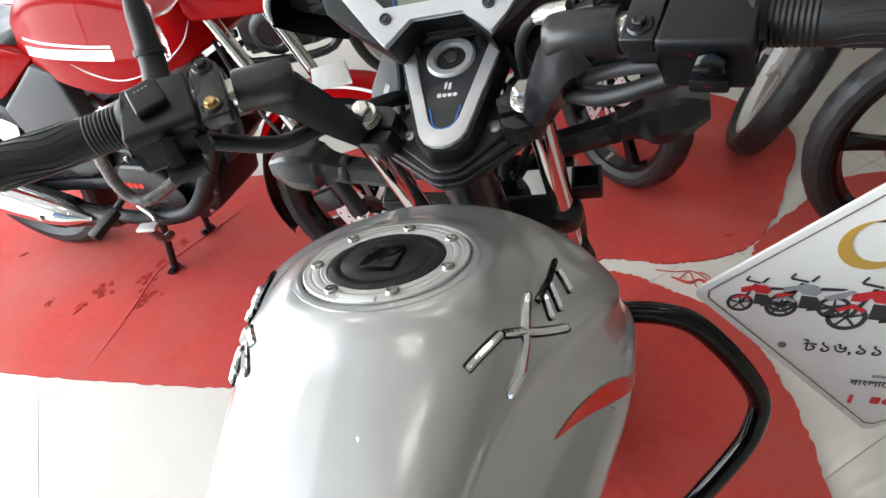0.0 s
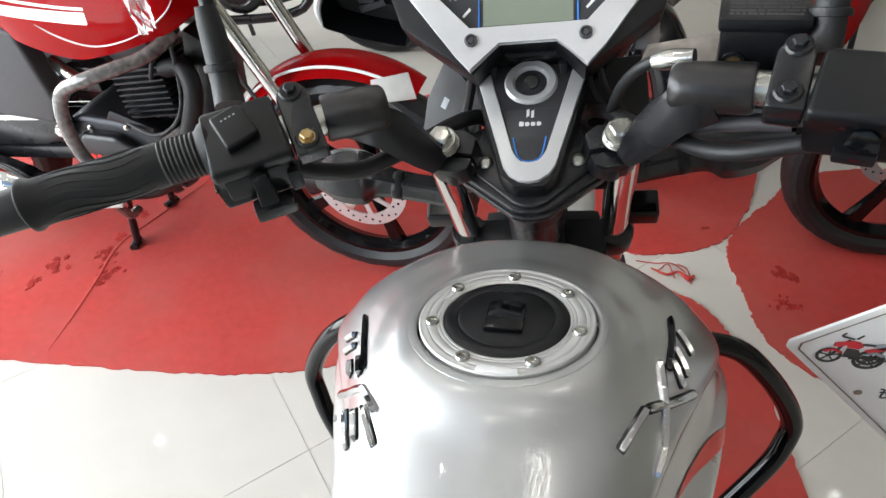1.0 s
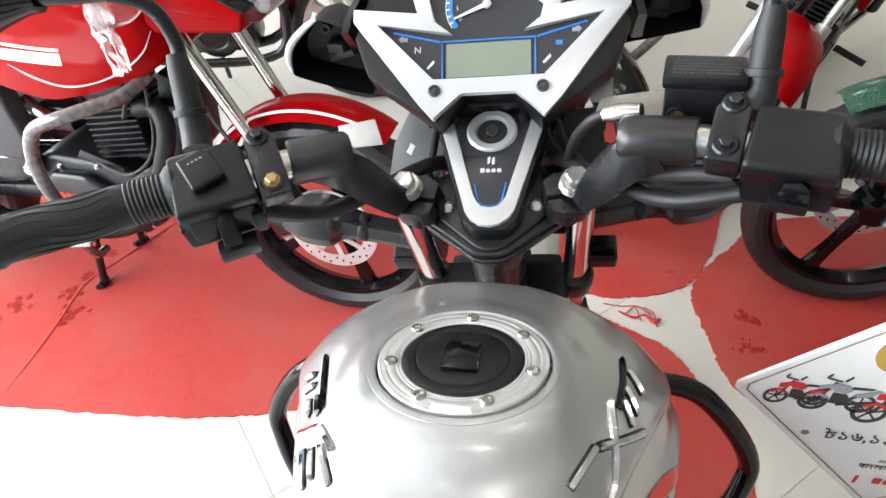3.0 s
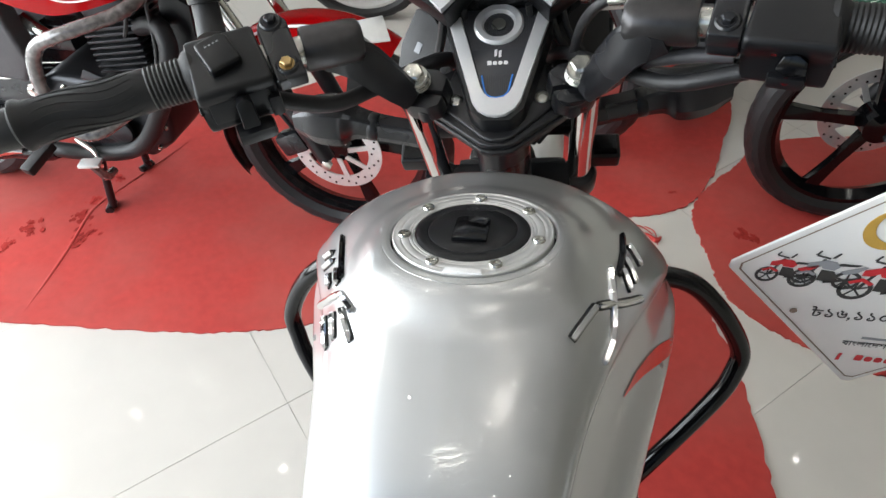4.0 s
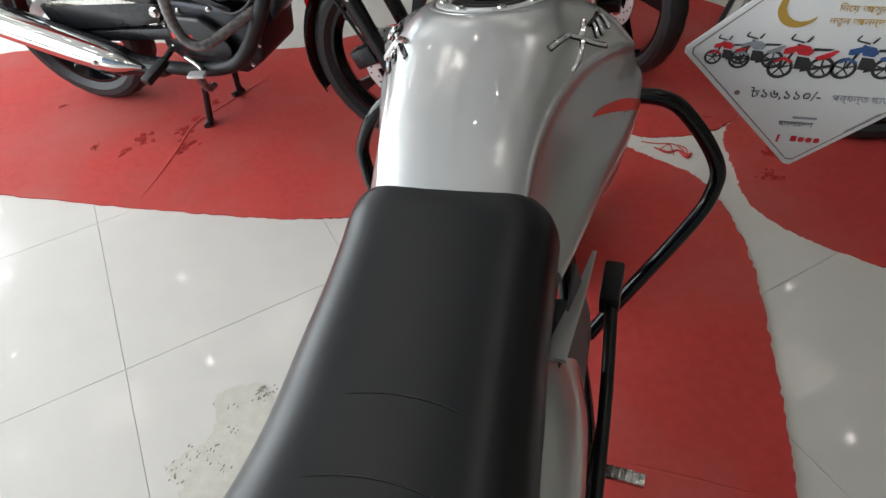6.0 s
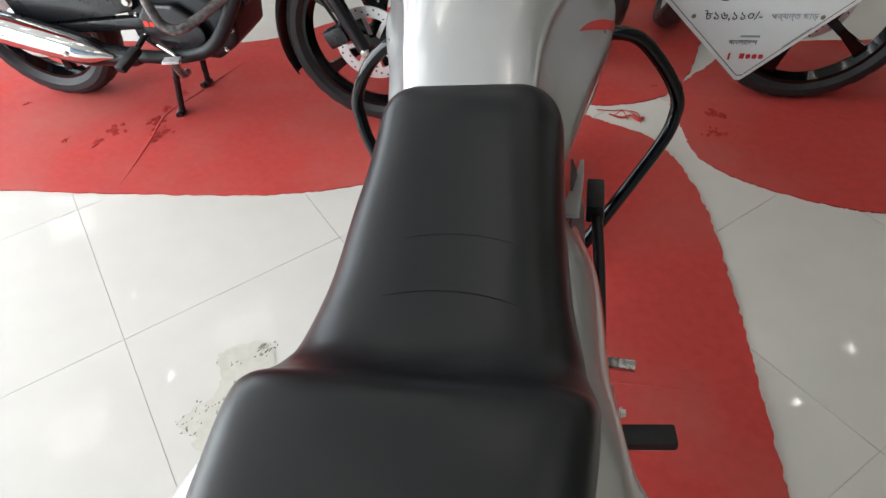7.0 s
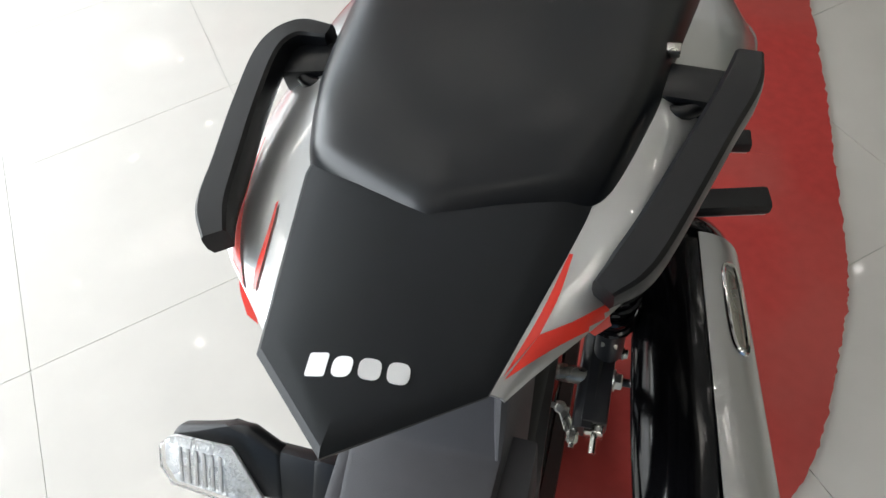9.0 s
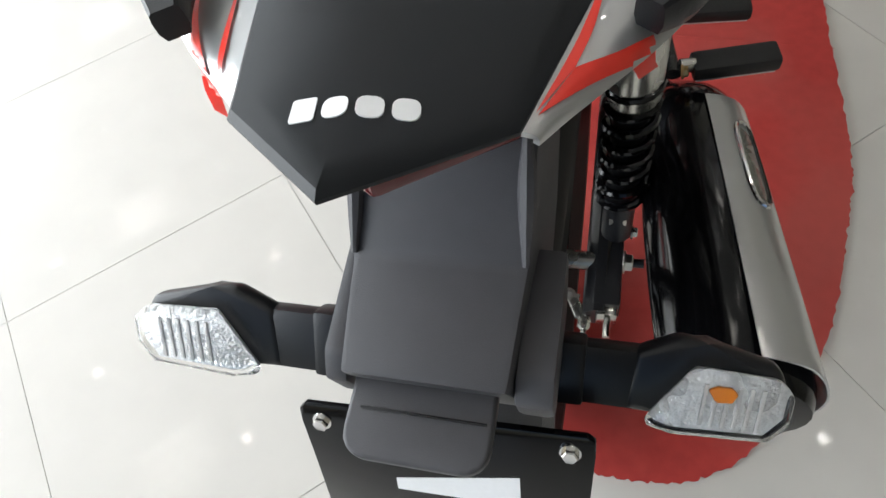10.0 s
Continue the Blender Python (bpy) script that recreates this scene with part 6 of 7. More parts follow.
        for ob in b.children:
            if ob.name.split(".")[0] in ("front_mudguard", "lower_yoke", "fork_leg", "handlebar", "grip", "headlamp", "indicator") or ob == front:
                ob.matrix_local = turn
    return b


# the red sports commuter that stands across, with its right side to the silver one
A_POSE = pose(-1.10, 1.40, 0, 0, 0, -94.6)
a = thing("motorcycle", A_POSE, "glossy red motorcycle with half fairing, wrapped in clear film", "motorcycle", "parked display motorcycles")
SIDE = Matrix(((0, 0, 1, 0), (1, 0, 0, 0), (0, 1, 0, 0), (0, 0, 0, 1)))  # outline in (y, z), thickness along x
AF, AR = Vector((0, 0.64, 0.297)), Vector((0, -0.63, 0.30))
wheel(a, AF, 0.297, 0.09, 5, GLOSS_BLACK, 1, 0.3)
wheel(a, AR, 0.30, 0.11, 5, GLOSS_BLACK, 0, 0.1)
fm = part("front_mudguard", mudguard_arc(AF, 0.345, 0.13, 58, 150), RED, a, "red front mudguard with white line", 50)
line_bm = bmesh.new()
tube([Vector((0.055, AF.y + 0.338 * math.cos(radians(t)), AF.z + 0.338 * math.sin(radians(t)))) for t in range(66, 146, 8)], 0.0035, 6, 2, line_bm)
part("white_line", line_bm, WHITE_INK, fm)
part("mud_flap", mudguard_arc(AF, 0.332, 0.12, 148, 205), PLASTIC, fm, "black mudguard flap", 50)
for s in (-1, 1):
    leg = part("fork_leg", tube([(s * 0.088, 0.385, 0.83), (s * 0.088, 0.529, 0.53)], 0.0165, 16), CHROME, a, "chromed fork leg")
    part("fork_slider", tube([(s * 0.088, 0.520, 0.548), (s * 0.088, 0.529, 0.53), (s * 0.088, 0.630, 0.30)], [0.026, 0.025, 0.021], 16, 2), BLACK_METAL, leg)
    bolt((s * 0.108, 0.54, 0.52), (s, 0, 0), 0.007, leg)
    part("axle_nut", lathe([(0.014, 0), (0.014, 0.012), (0.008, 0.014)], along((s * 0.10, 0.637, 0.297), (s, 0, 0)), 6), STEEL, leg)
part("brake_caliper", block((0.045, 0.075, 0.06), pose(0.075, 0.545, 0.335, 25, 0, 0), 0.012), BLACK_METAL, a, "black brake caliper")
part("brake_hose", tube([(0.085, 0.555, 0.38), (0.10, 0.50, 0.50), (0.08, 0.41, 0.62), (0.05, 0.34, 0.78)], 0.005, 8), RUBBER, a)
A_TANK = [(-0.26, 0.80, 0.07, 0.77, 0.74), (-0.20, 0.86, 0.11, 0.79, 0.72), (-0.08, 0.945, 0.145, 0.82, 0.68), (0.06, 0.99, 0.160, 0.82, 0.66), (0.15, 0.985, 0.162, 0.81, 0.675), (0.24, 0.95, 0.155, 0.80, 0.70), (0.32, 0.91, 0.13, 0.80, 0.725), (0.372, 0.85, 0.07, 0.79, 0.76)]
at_bm = bridge(bmesh.new(), lofted(A_TANK, tank_half, 7, 4))
finish(at_bm)
at_tree = BVHTree.FromBMesh(at_bm)
a_tank = part("fuel_tank", at_bm, RED, a, "glossy red fuel tank with silver stripes", 60)


def on_a(y, z, lift=0.001):
    return on_tree(at_tree, (0.4, y, z), (-1, 0, 0), lift)


word = bmesh.new()
for k in range(4):
    p, n = on_a(0.052 + 0.028 * k, 0.928 - 0.012 * k, 0.001)
    m = along(p, n)
    block((0.020, 0.024, 0.006), Matrix.Translation(p) @ n.to_track_quat("Z", "Y").to_matrix().to_4x4(), 0.002, word)
part("tank_letters", word, SILVER_TRIM, a_tank, "raised silver brand blocks")
for z0, z1, w, mat in ((0.757, 0.757, 0.012, SILVER_TRIM), (0.785, 0.776, 0.003, WHITE_INK)):
    rows = []
    for k in range(15):
        y = -0.16 + 0.022 * k
        z = z0 + (z1 - z0) * math.sin(k / 14 * math.pi / 2)
        q, r = on_a(y, z + w, 0.0012), on_a(y, z - w, 0.0012)
        rows.append((q[0], r[0]))
    bm = bmesh.new()
    vs = [(bm.verts.new(q), bm.verts.new(r)) for q, r in rows]
    for (p, q), (r, t) in zip(vs, vs[1:]):
        bm.faces.new((p, q, t, r))
    part("tank_stripe", bm, mat, a_tank)
edge_line = [on_a(y, z, 0.001)[0] for y, z in ((0.0, 0.735), (0.06, 0.712), (0.13, 0.698), (0.20, 0.708), (0.27, 0.733), (0.325, 0.770), (0.345, 0.81))]
part("tank_edge_line", tube(edge_line, [0.001] + [0.004] * 5 + [0.001], 6, 4, flat=0.4), WHITE_INK, a_tank)
part("filler_cap", lathe([(0.05, -0.02), (0.05, 0.008), (0.04, 0.012)], pose(0, 0.02, 0.985), 28), CHROME, a)
ss = [(-0.20, 0.085, 0.81, 0, 1), (-0.30, 0.12, 0.79, 0, 1), (-0.48, 0.13, 0.80, 0, 1), (-0.60, 0.12, 0.85, 0, 1), (-0.80, 0.10, 0.87, 0, 0.8), (-0.85, 0.06, 0.85, 0, 0.6)]
part("seat", bridge(bmesh.new(), lofted(ss, seat_half, 5, 3)), VINYL, a, "black vinyl seat", 60)
# half fairing and lamp
for s in (-1, 1):
    M = Matrix(((0, 0, s, 0), (1, 0, 0, 0), (0, 1, 0, 0), (0, 0, 0, 1)))
    fair = part("fairing", prism([(0.245, 1.09), (0.262, 1.02), (0.257, 0.953), (0.268, 0.938), (0.375, 0.880), (0.354, 0.838), (0.372, 0.814), (0.566, 0.828), (0.580, 0.872), (0.52, 0.900), (0.43, 0.948), (0.392, 0.995), (0.44, 1.035), (0.38, 1.09)], 0.03, 0.122, M, 0.016, seg=3), RED, a, "red half fairing")
    part("lamp_surround", prism([(0.382, 1.010), (0.392, 0.978), (0.43, 0.944), (0.52, 0.896), (0.580, 0.866), (0.588, 0.876), (0.525, 0.908), (0.44, 0.956), (0.41, 0.99), (0.46, 1.005), (0.45, 1.03)], 0.02, 0.127, M, 0.004), GLOSS_BLACK, fair)
    far = 1.0 if s > 0 else 0.35
    part("lamp_bowl", prism([(0.425, 0.966), (0.52, 0.915), (0.578, 0.885), (0.585, 0.856), (0.600, 0.862), (0.612, 0.893), (0.608, 0.945), (0.575, 0.966), (0.50, 0.974)], 0.0, 0.076 * far, M, 0.014, seg=2), BOWL, fair)
    part("lens", prism([(0.409, 0.980), (0.455, 0.945), (0.520, 0.900), (0.568, 0.872), (0.568, 0.838), (0.606, 0.846), (0.630, 0.888), (0.628, 0.940), (0.606, 0.972), (0.555, 0.988), (0.48, 0.990)], 0.0, 0.110 * far, M, 0.020, seg=3), CLEAR, fair, "clear headlamp glass under film")
    part("reflector", prism([(0.485, 0.932), (0.53, 0.912), (0.55, 0.945), (0.50, 0.950)], 0.078 * far, 0.094 * far, M, 0.004), LAMP, fair)
    part("reflector", prism([(0.548, 0.905), (0.588, 0.880), (0.597, 0.920), (0.568, 0.938)], 0.078 * far, 0.092 * far, M, 0.004), LAMP, fair)
    part("bulb", prism([(0.556, 0.907), (0.584, 0.897), (0.586, 0.916), (0.561, 0.922)], 0.092 * far, 0.099 * far, M, 0.003), AMBER, fair)
    part("bulb", prism([(0.432, 0.962), (0.450, 0.953), (0.452, 0.963), (0.438, 0.967)], 0.090 * far, 0.097 * far, M, 0.002), AMBER, fair)
    part("fairing_crease", tube([M @ Vector(q) for q in ((0.40, 0.868, 0.119), (0.48, 0.858, 0.121), (0.56, 0.848, 0.118))], [0.001, 0.004, 0.001], 6, 3), RED, fair)
    part("visor", prism([(0.38, 1.085), (0.45, 1.032), (0.50, 1.012), (0.56, 1.0), (0.55, 1.03), (0.47, 1.09)], 0.0, 0.10, M, 0.010), GLOSS_BLACK, fair)
    part("handlebar", tube([(0, 0.28, 0.96), (s * 0.08, 0.28, 0.97), (s * 0.18, 0.24, 1.04), (s * 0.34, 0.14, 1.04)], 0.011, 10), BLACK_METAL, a)
    part("grip", tube([(s * 0.24, 0.205, 1.04), (s * 0.36, 0.13, 1.04)], 0.017, 12), GRIP, a)
    part("side_cover", prism([(-0.33, 0.47), (-0.12, 0.46), (-0.085, 0.52), (-0.10, 0.70), (-0.17, 0.725), (-0.36, 0.60)], 0.08, 0.135, M, 0.012, seg=3), GREY_PLASTIC, a, "grey plastic side cover")
    part("tail_panel", prism([(-0.15, 0.74), (-0.36, 0.62), (-0.50, 0.66), (-0.88, 0.80), (-0.86, 0.85), (-0.50, 0.78), (-0.30, 0.78)], 0.05, 0.125, M, 0.012), RED, a, "red tail panel")
    part("frame_rail", prism([(-0.58, 0.33), (-0.20, 0.385), (-0.12, 0.40), (-0.10, 0.46), (-0.20, 0.47), (-0.60, 0.42)], 0.09, 0.125, M, 0.008), BLACK_METAL, a)
    part("rail_strip", prism([(-0.56, 0.435), (-0.20, 0.475), (-0.16, 0.465), (-0.19, 0.46), (-0.56, 0.42)], 0.124, 0.129, M, 0.001), STEEL, a)
    part("swing_arm", tube([(s * 0.10, -0.10, 0.36), (s * 0.105, -0.63, 0.30)], 0.018, 8, flat=1.4), BLACK_METAL, a)
    bolt((s * 0.132, -0.115, 0.44), (s, 0, 0), 0.014, a)
    leg = part("stand_leg", tube([(s * 0.080, -0.075, 0.22), (s * 0.090, -0.098, 0.10), (s * 0.098, -0.113, 0.012)], 0.0115, 10, 3), BLACK_METAL, a, "black centre stand leg")
    part("stand_foot", tube([(s * 0.076, -0.128, 0.012), (s * 0.120, -0.113, 0.012)], 0.012, 10), BLACK_METAL, leg)
# engine, seen from its right side
eng = part("engine", prism([(-0.17, 0.30), (-0.10, 0.245), (0.12, 0.235), (0.20, 0.29), (0.22, 0.40), (0.12, 0.455), (-0.08, 0.47), (-0.17, 0.42)], -0.11, 0.10, SIDE, 0.02, seg=3), DARK_ALLOY, a, "dark grey engine with red lettering")
part("clutch_cover", prism([(-0.10, 0.30), (-0.05, 0.262), (0.06, 0.262), (0.095, 0.30), (0.09, 0.39), (0.03, 0.43), (-0.07, 0.43), (-0.11, 0.38)], 0.095, 0.128, SIDE, 0.014, seg=3), BLACK_METAL, eng)
part("oil_window", lathe([(0.035, 0), (0.034, 0.008), (0.026, 0.010)], along((0.125, 0.085, 0.34), (1, 0, 0)), 24), DARK_ALLOY, eng)
part("engine_mark", brand_bars(0.080, Matrix.Translation((0.1285, -0.052, 0.364)) @ SIDE @ pose(0, 0, 0)), RED_DECAL, eng, "red brand blocks")
for k in range(9):
    aa = k * math.tau / 9
    bolt((0.102, 0.03 + 0.17 * math.cos(aa), 0.345 + 0.105 * math.sin(aa)), (1, 0, 0), 0.006, eng)
for k in range(10):
    part("fin", block((0.16, 0.15, 0.0055), Matrix.Translation((0, 0.135, 0.475 + 0.0155 * k)) @ pose(0, 0, 0, 10, 0, 0), 0.0015), DARK_ALLOY, eng)
part("cylinder_core", block((0.12, 0.11, 0.18), pose(0, 0.135, 0.54, 10, 0, 0), 0.01), BLACK_METAL, eng)
part("head_cover", block((0.13, 0.13, 0.05), pose(0, 0.125, 0.645, 10, 0, 0), 0.014), DARK_ALLOY, eng)
part("carburettor", block((0.06, 0.09, 0.07), pose(0.05, -0.03, 0.56), 0.014), BLACK_METAL, a)
part("intake_hose", tube([(0.07, -0.10, 0.60), (0.09, -0.05, 0.585), (0.095, -0.02, 0.57)], 0.016, 12), STEEL, a)
part("spark_lead", tube([(0.07, 0.17, 0.58), (0.12, 0.22, 0.62), (0.08, 0.25, 0.72)], 0.005, 8), RUBBER, a)
part("clutch_cable", tube([(0.10, 0.05, 0.47), (0.13, 0.18, 0.46), (0.12, 0.27, 0.55), (0.08, 0.28, 0.75)], 0.0045, 8), RUBBER, a)
part("cylinder_link", prism([(0.02, 0.475), (0.14, 0.445), (0.15, 0.46), (0.04, 0.50)], 0.10, 0.11, SIDE, 0.002), DARK_ALLOY, eng)
part("engine_cowl", prism([(0.24, 0.40), (0.34, 0.50), (0.36, 0.66), (0.29, 0.70), (0.25, 0.55)], -0.05, 0.06, SIDE, 0.01), PLASTIC, a)
part("exhaust_pipe", tube([(0.06, 0.21, 0.60), (0.09, 0.285, 0.625), (0.115, 0.312, 0.585), (0.125, 0.285, 0.51), (0.13, 0.24, 0.43), (0.13, 0.158, 0.325), (0.133, 0.085, 0.278), (0.135, -0.04, 0.255), (0.14, -0.22, 0.255)], 0.0215, 16, 6), MATT_BLACK, a, "matt black exhaust pipe")
part("silencer", tube([(0.14, -0.16, 0.252), (0.142, -0.17, 0.252), (0.155, -0.27, 0.262), (0.165, -0.36, 0.285), (0.17, -0.85, 0.40), (0.17, -0.87, 0.405)], [0.022, 0.032, 0.036, 0.05, 0.054, 0.04], 20, 4), BLACK_METAL, a, "black silencer with chrome shield")
part("heat_shield", tube([(0.185, -0.21, 0.272), (0.195, -0.36, 0.305), (0.20, -0.82, 0.415)], [0.006, 0.044, 0.046], 18, 6), CHROME, a, "chrome heat shield")
bolt((0.235, -0.34, 0.305), (1, 0, 0.2), 0.009, a)
part("rear_disc", ring_body([(0.07, -0.002), (0.115, -0.002), (0.115, 0.002), (0.07, 0.002)], along((0.075, -0.63, 0.30), (1, 0, 0)), 40), ALLOY, a)
peg = part("foot_peg", tube([(0.13, -0.105, 0.325), (0.17, -0.115, 0.305)], 0.010, 10), BLACK_METAL, a)
part("rubber", block((0.10, 0.036, 0.026), Matrix.Translation((0.215, -0.130, 0.285)) @ pose(0, 0, 0, 0, 15, -10), 0.008), GRIP, peg)
ped = part("brake_pedal", tube([(0.14, -0.06, 0.30), (0.16, 0.0, 0.28), (0.20, 0.04, 0.272)], 0.008, 10), STEEL, a)
part("pedal_pad", block((0.034, 0.055, 0.010), pose(0.215, 0.03, 0.292, 0, 0, 15), 0.004), ALLOY, ped, "ribbed alloy pedal pad")
part("pedal_link", tube([(0.215, 0.03, 0.29), (0.19, 0.03, 0.23), (0.15, 0.02, 0.215)], 0.012, 8), WRAPPED, ped)
part("engine_guard", tube([(0.10, 0.30, 0.71), (0.17, 0.27, 0.69), (0.235, 0.18, 0.672), (0.250, 0.10, 0.64), (0.255, 0.065, 0.57), (0.255, 0.06, 0.49), (0.255, 0.085, 0.43), (0.24, 0.14, 0.42), (0.16, 0.22, 0.46), (0.10, 0.26, 0.48)], 0.0155, 14, 6), WRAPPED, a, "engine guard wrapped in clear film")
wrap = bmesh.new()
rnd = random.Random(4)
for k in range(4):
    rows = []
    for i in range(7):
        rows.append([Vector((0.165 + 0.014 * k + rnd.uniform(-0.006, 0.006), 0.285 + 0.02 * math.cos(j * 0.9) + 0.012 * j + 0.003 * i + rnd.uniform(-0.006, 0.006), 0.885 - 0.021 * i + rnd.uniform(-0.005, 0.005))) for j in range(5)])
    bridge(wrap, rows, closed=False, cap=False)
part("hanging_film", wrap, FILM, a, "crumpled clear film hanging at the fork", 20)
part("indicator", tube([(0.11, 0.36, 0.885), (0.16, 0.345, 0.882), (0.215, 0.330, 0.88)], [0.018, 0.034, 0.026], 14, 4), FILM, a, "indicator wrapped in clear film")

# bikes behind
parked_bike(pose(-1.35, 2.496, 0, 0, 3, -80), "glossy red motorcycle with silver wheels and fork", RED, ALLOY, ALLOY, guard_span=(50, 178))
b_bike = parked_bike(pose(0.06, 2.50, 0, 0, 0, 186), "black motorcycle with chrome fork and black cast wheels", GLOSS_BLACK, BLACK_METAL, GLOSS_BLACK, 1, 34, lamp_up=0.07)
part("engine_guard", tube([(-0.05, 0.44, 0.66), (-0.097, 0.43, 0.715), (-0.187, 0.422, 0.761), (-0.26, 0.41, 0.771), (-0.315, 0.4, 0.719), (-0.322, 0.39, 0.647), (-0.29, 0.39, 0.52), (-0.11, 0.41, 0.34)], 0.016, 14, 5), WRAPPED, b_bike, "engine guard wrapped in clear film")
parked_bike(pose(0.872, 2.640, 0.004, 0, -15, 148), "red motorcycle with silver fork and wide front tyre", RED, ALLOY, ALLOY, 0, 0, lamp_up=-0.03, lamp_back=0.05, lock=20.5, guard_span=(46, 150), guard_width=0.165)
stand = thing("display_frame", pose(-1.16, 4.44, 0, 0, 0, 23), "red painted steel tube frame standing behind the motorcycles", "frame")
for x in (-0.27, 0.27):
    for y in (-0.25, 0.25):
        part("post", block((0.035, 0.035, 1.0), pose(x, y, 0.5), 0.003), RED, stand)
    for z in (0.12, 0.60, 0.98):
        part("bar", block((0.030, 0.465, 0.030), pose(x, 0, z), 0.003), RED, stand)
for y in (-0.25, 0.25):
    for z in (0.12, 0.98):
        part("bar", block((0.505, 0.030, 0.030), pose(0, y, z), 0.003), RED, stand)
GREEN = material("dark_green_paint", (0.012, 0.06, 0.035), 0.2, 0.3, 0.3, 160, coat=0.8)
parked_bike(pose(1.54, 1.57, 0, 0, 0, 91) @ Matrix.Scale(1.05, 4), "dark green motorcycle with black cast wheels", GREEN, BLACK_METAL, GLOSS_BLACK, 1, 0, guard_span=(58, 165))

# ---- the diamond price board, hung from the right handlebar ----
BOARD = pose(0.387, 0.499, 0.838, 90, 0, 0)
S = 0.165
PAPER = material("board_print", (0.80, 0.79, 0.77), 0.35, 0.0, 0.02, 40, coat=0.2)
GOLD = material("gold_print", (0.55, 0.33, 0.06), 0.4, 0.0, 0.1, 90)
BROWN = material("brown_print", (0.22, 0.16, 0.12), 0.45, 0.0, 0.05, 90)
PRINT_BLACK = material("black_print", (0.03, 0.03, 0.03), 0.45, 0.0, 0.05, 90)
PRINT_RED = material("red_print", (0.60, 0.02, 0.03), 0.45, 0.0, 0.05, 90)
PRINT_BLUE = material("dark_blue_print", (0.04, 0.10, 0.26), 0.45, 0.0, 0.05, 90)
board = thing("price_board", BOARD, "white diamond-shaped price board with printed motorcycles, hung from the handlebar", "sign")


def diamond(r, cut=0.004):
    return [(r - cut, -cut), (r - cut, cut), (cut, r - cut), (-cut, r - cut), (-r + cut, cut), (-r + cut, -cut), (-cut, -r + cut), (cut, -r + cut)]


part("sheet", prism(diamond(S), -0.003, 0.0, Matrix(), 0.001), PAPER, board)
for r0, r1, mat in ((S - 0.0085, S - 0.0105, BROWN),):
    bm = bmesh.new()
    o, i = [bm.verts.new((*p, 0.0006)) for p in diamond(r0, 0.004)], [bm.verts.new((*p, 0.0006)) for p in diamond(r1, 0.0038)]
    for k in range(8):
        j = (k + 1) % 8
        bm.faces.new((o[k], o[j], i[j], i[k]))
    part("border", bm, mat, board)
part("hanging_cord", tube([(0, S - 0.02, 0.002), (0.0, S + 0.01, 0.004), (0.004, S + 0.03, 0.006)], 0.0012, 6), BROWN, board)
moon = bmesh.new()
o = [(0.026 * math.cos(radians(t)), 0.026 * math.sin(radians(t))) for t in range(70, 331, 10)]
i = [(0.006 + 0.0225 * math.cos(radians(t)), 0.005 + 0.0225 * math.sin(radians(t))) for t in range(330, 69, -10)]
prism([(x, y) for x, y in o + i[1:-1]], 0.0004, 0.0010, pose(-0.048, 0.058, 0) @ Matrix.Scale(0.88, 4), 0, moon)
part("crescent", moon, GOLD, board, "gold crescent")
part("round_mark", lathe([(0.010, 0.0004), (0.010, 0.0009)], pose(0.0, 0.118, 0), 20), PRINT_RED, board)
part("mark_bar", prism([(-0.005, -0.005), (-0.002, -0.005), (0.005, 0.005), (0.002, 0.005)], 0.0009, 0.0013, pose(0, 0.118, 0)), PAPER, board)


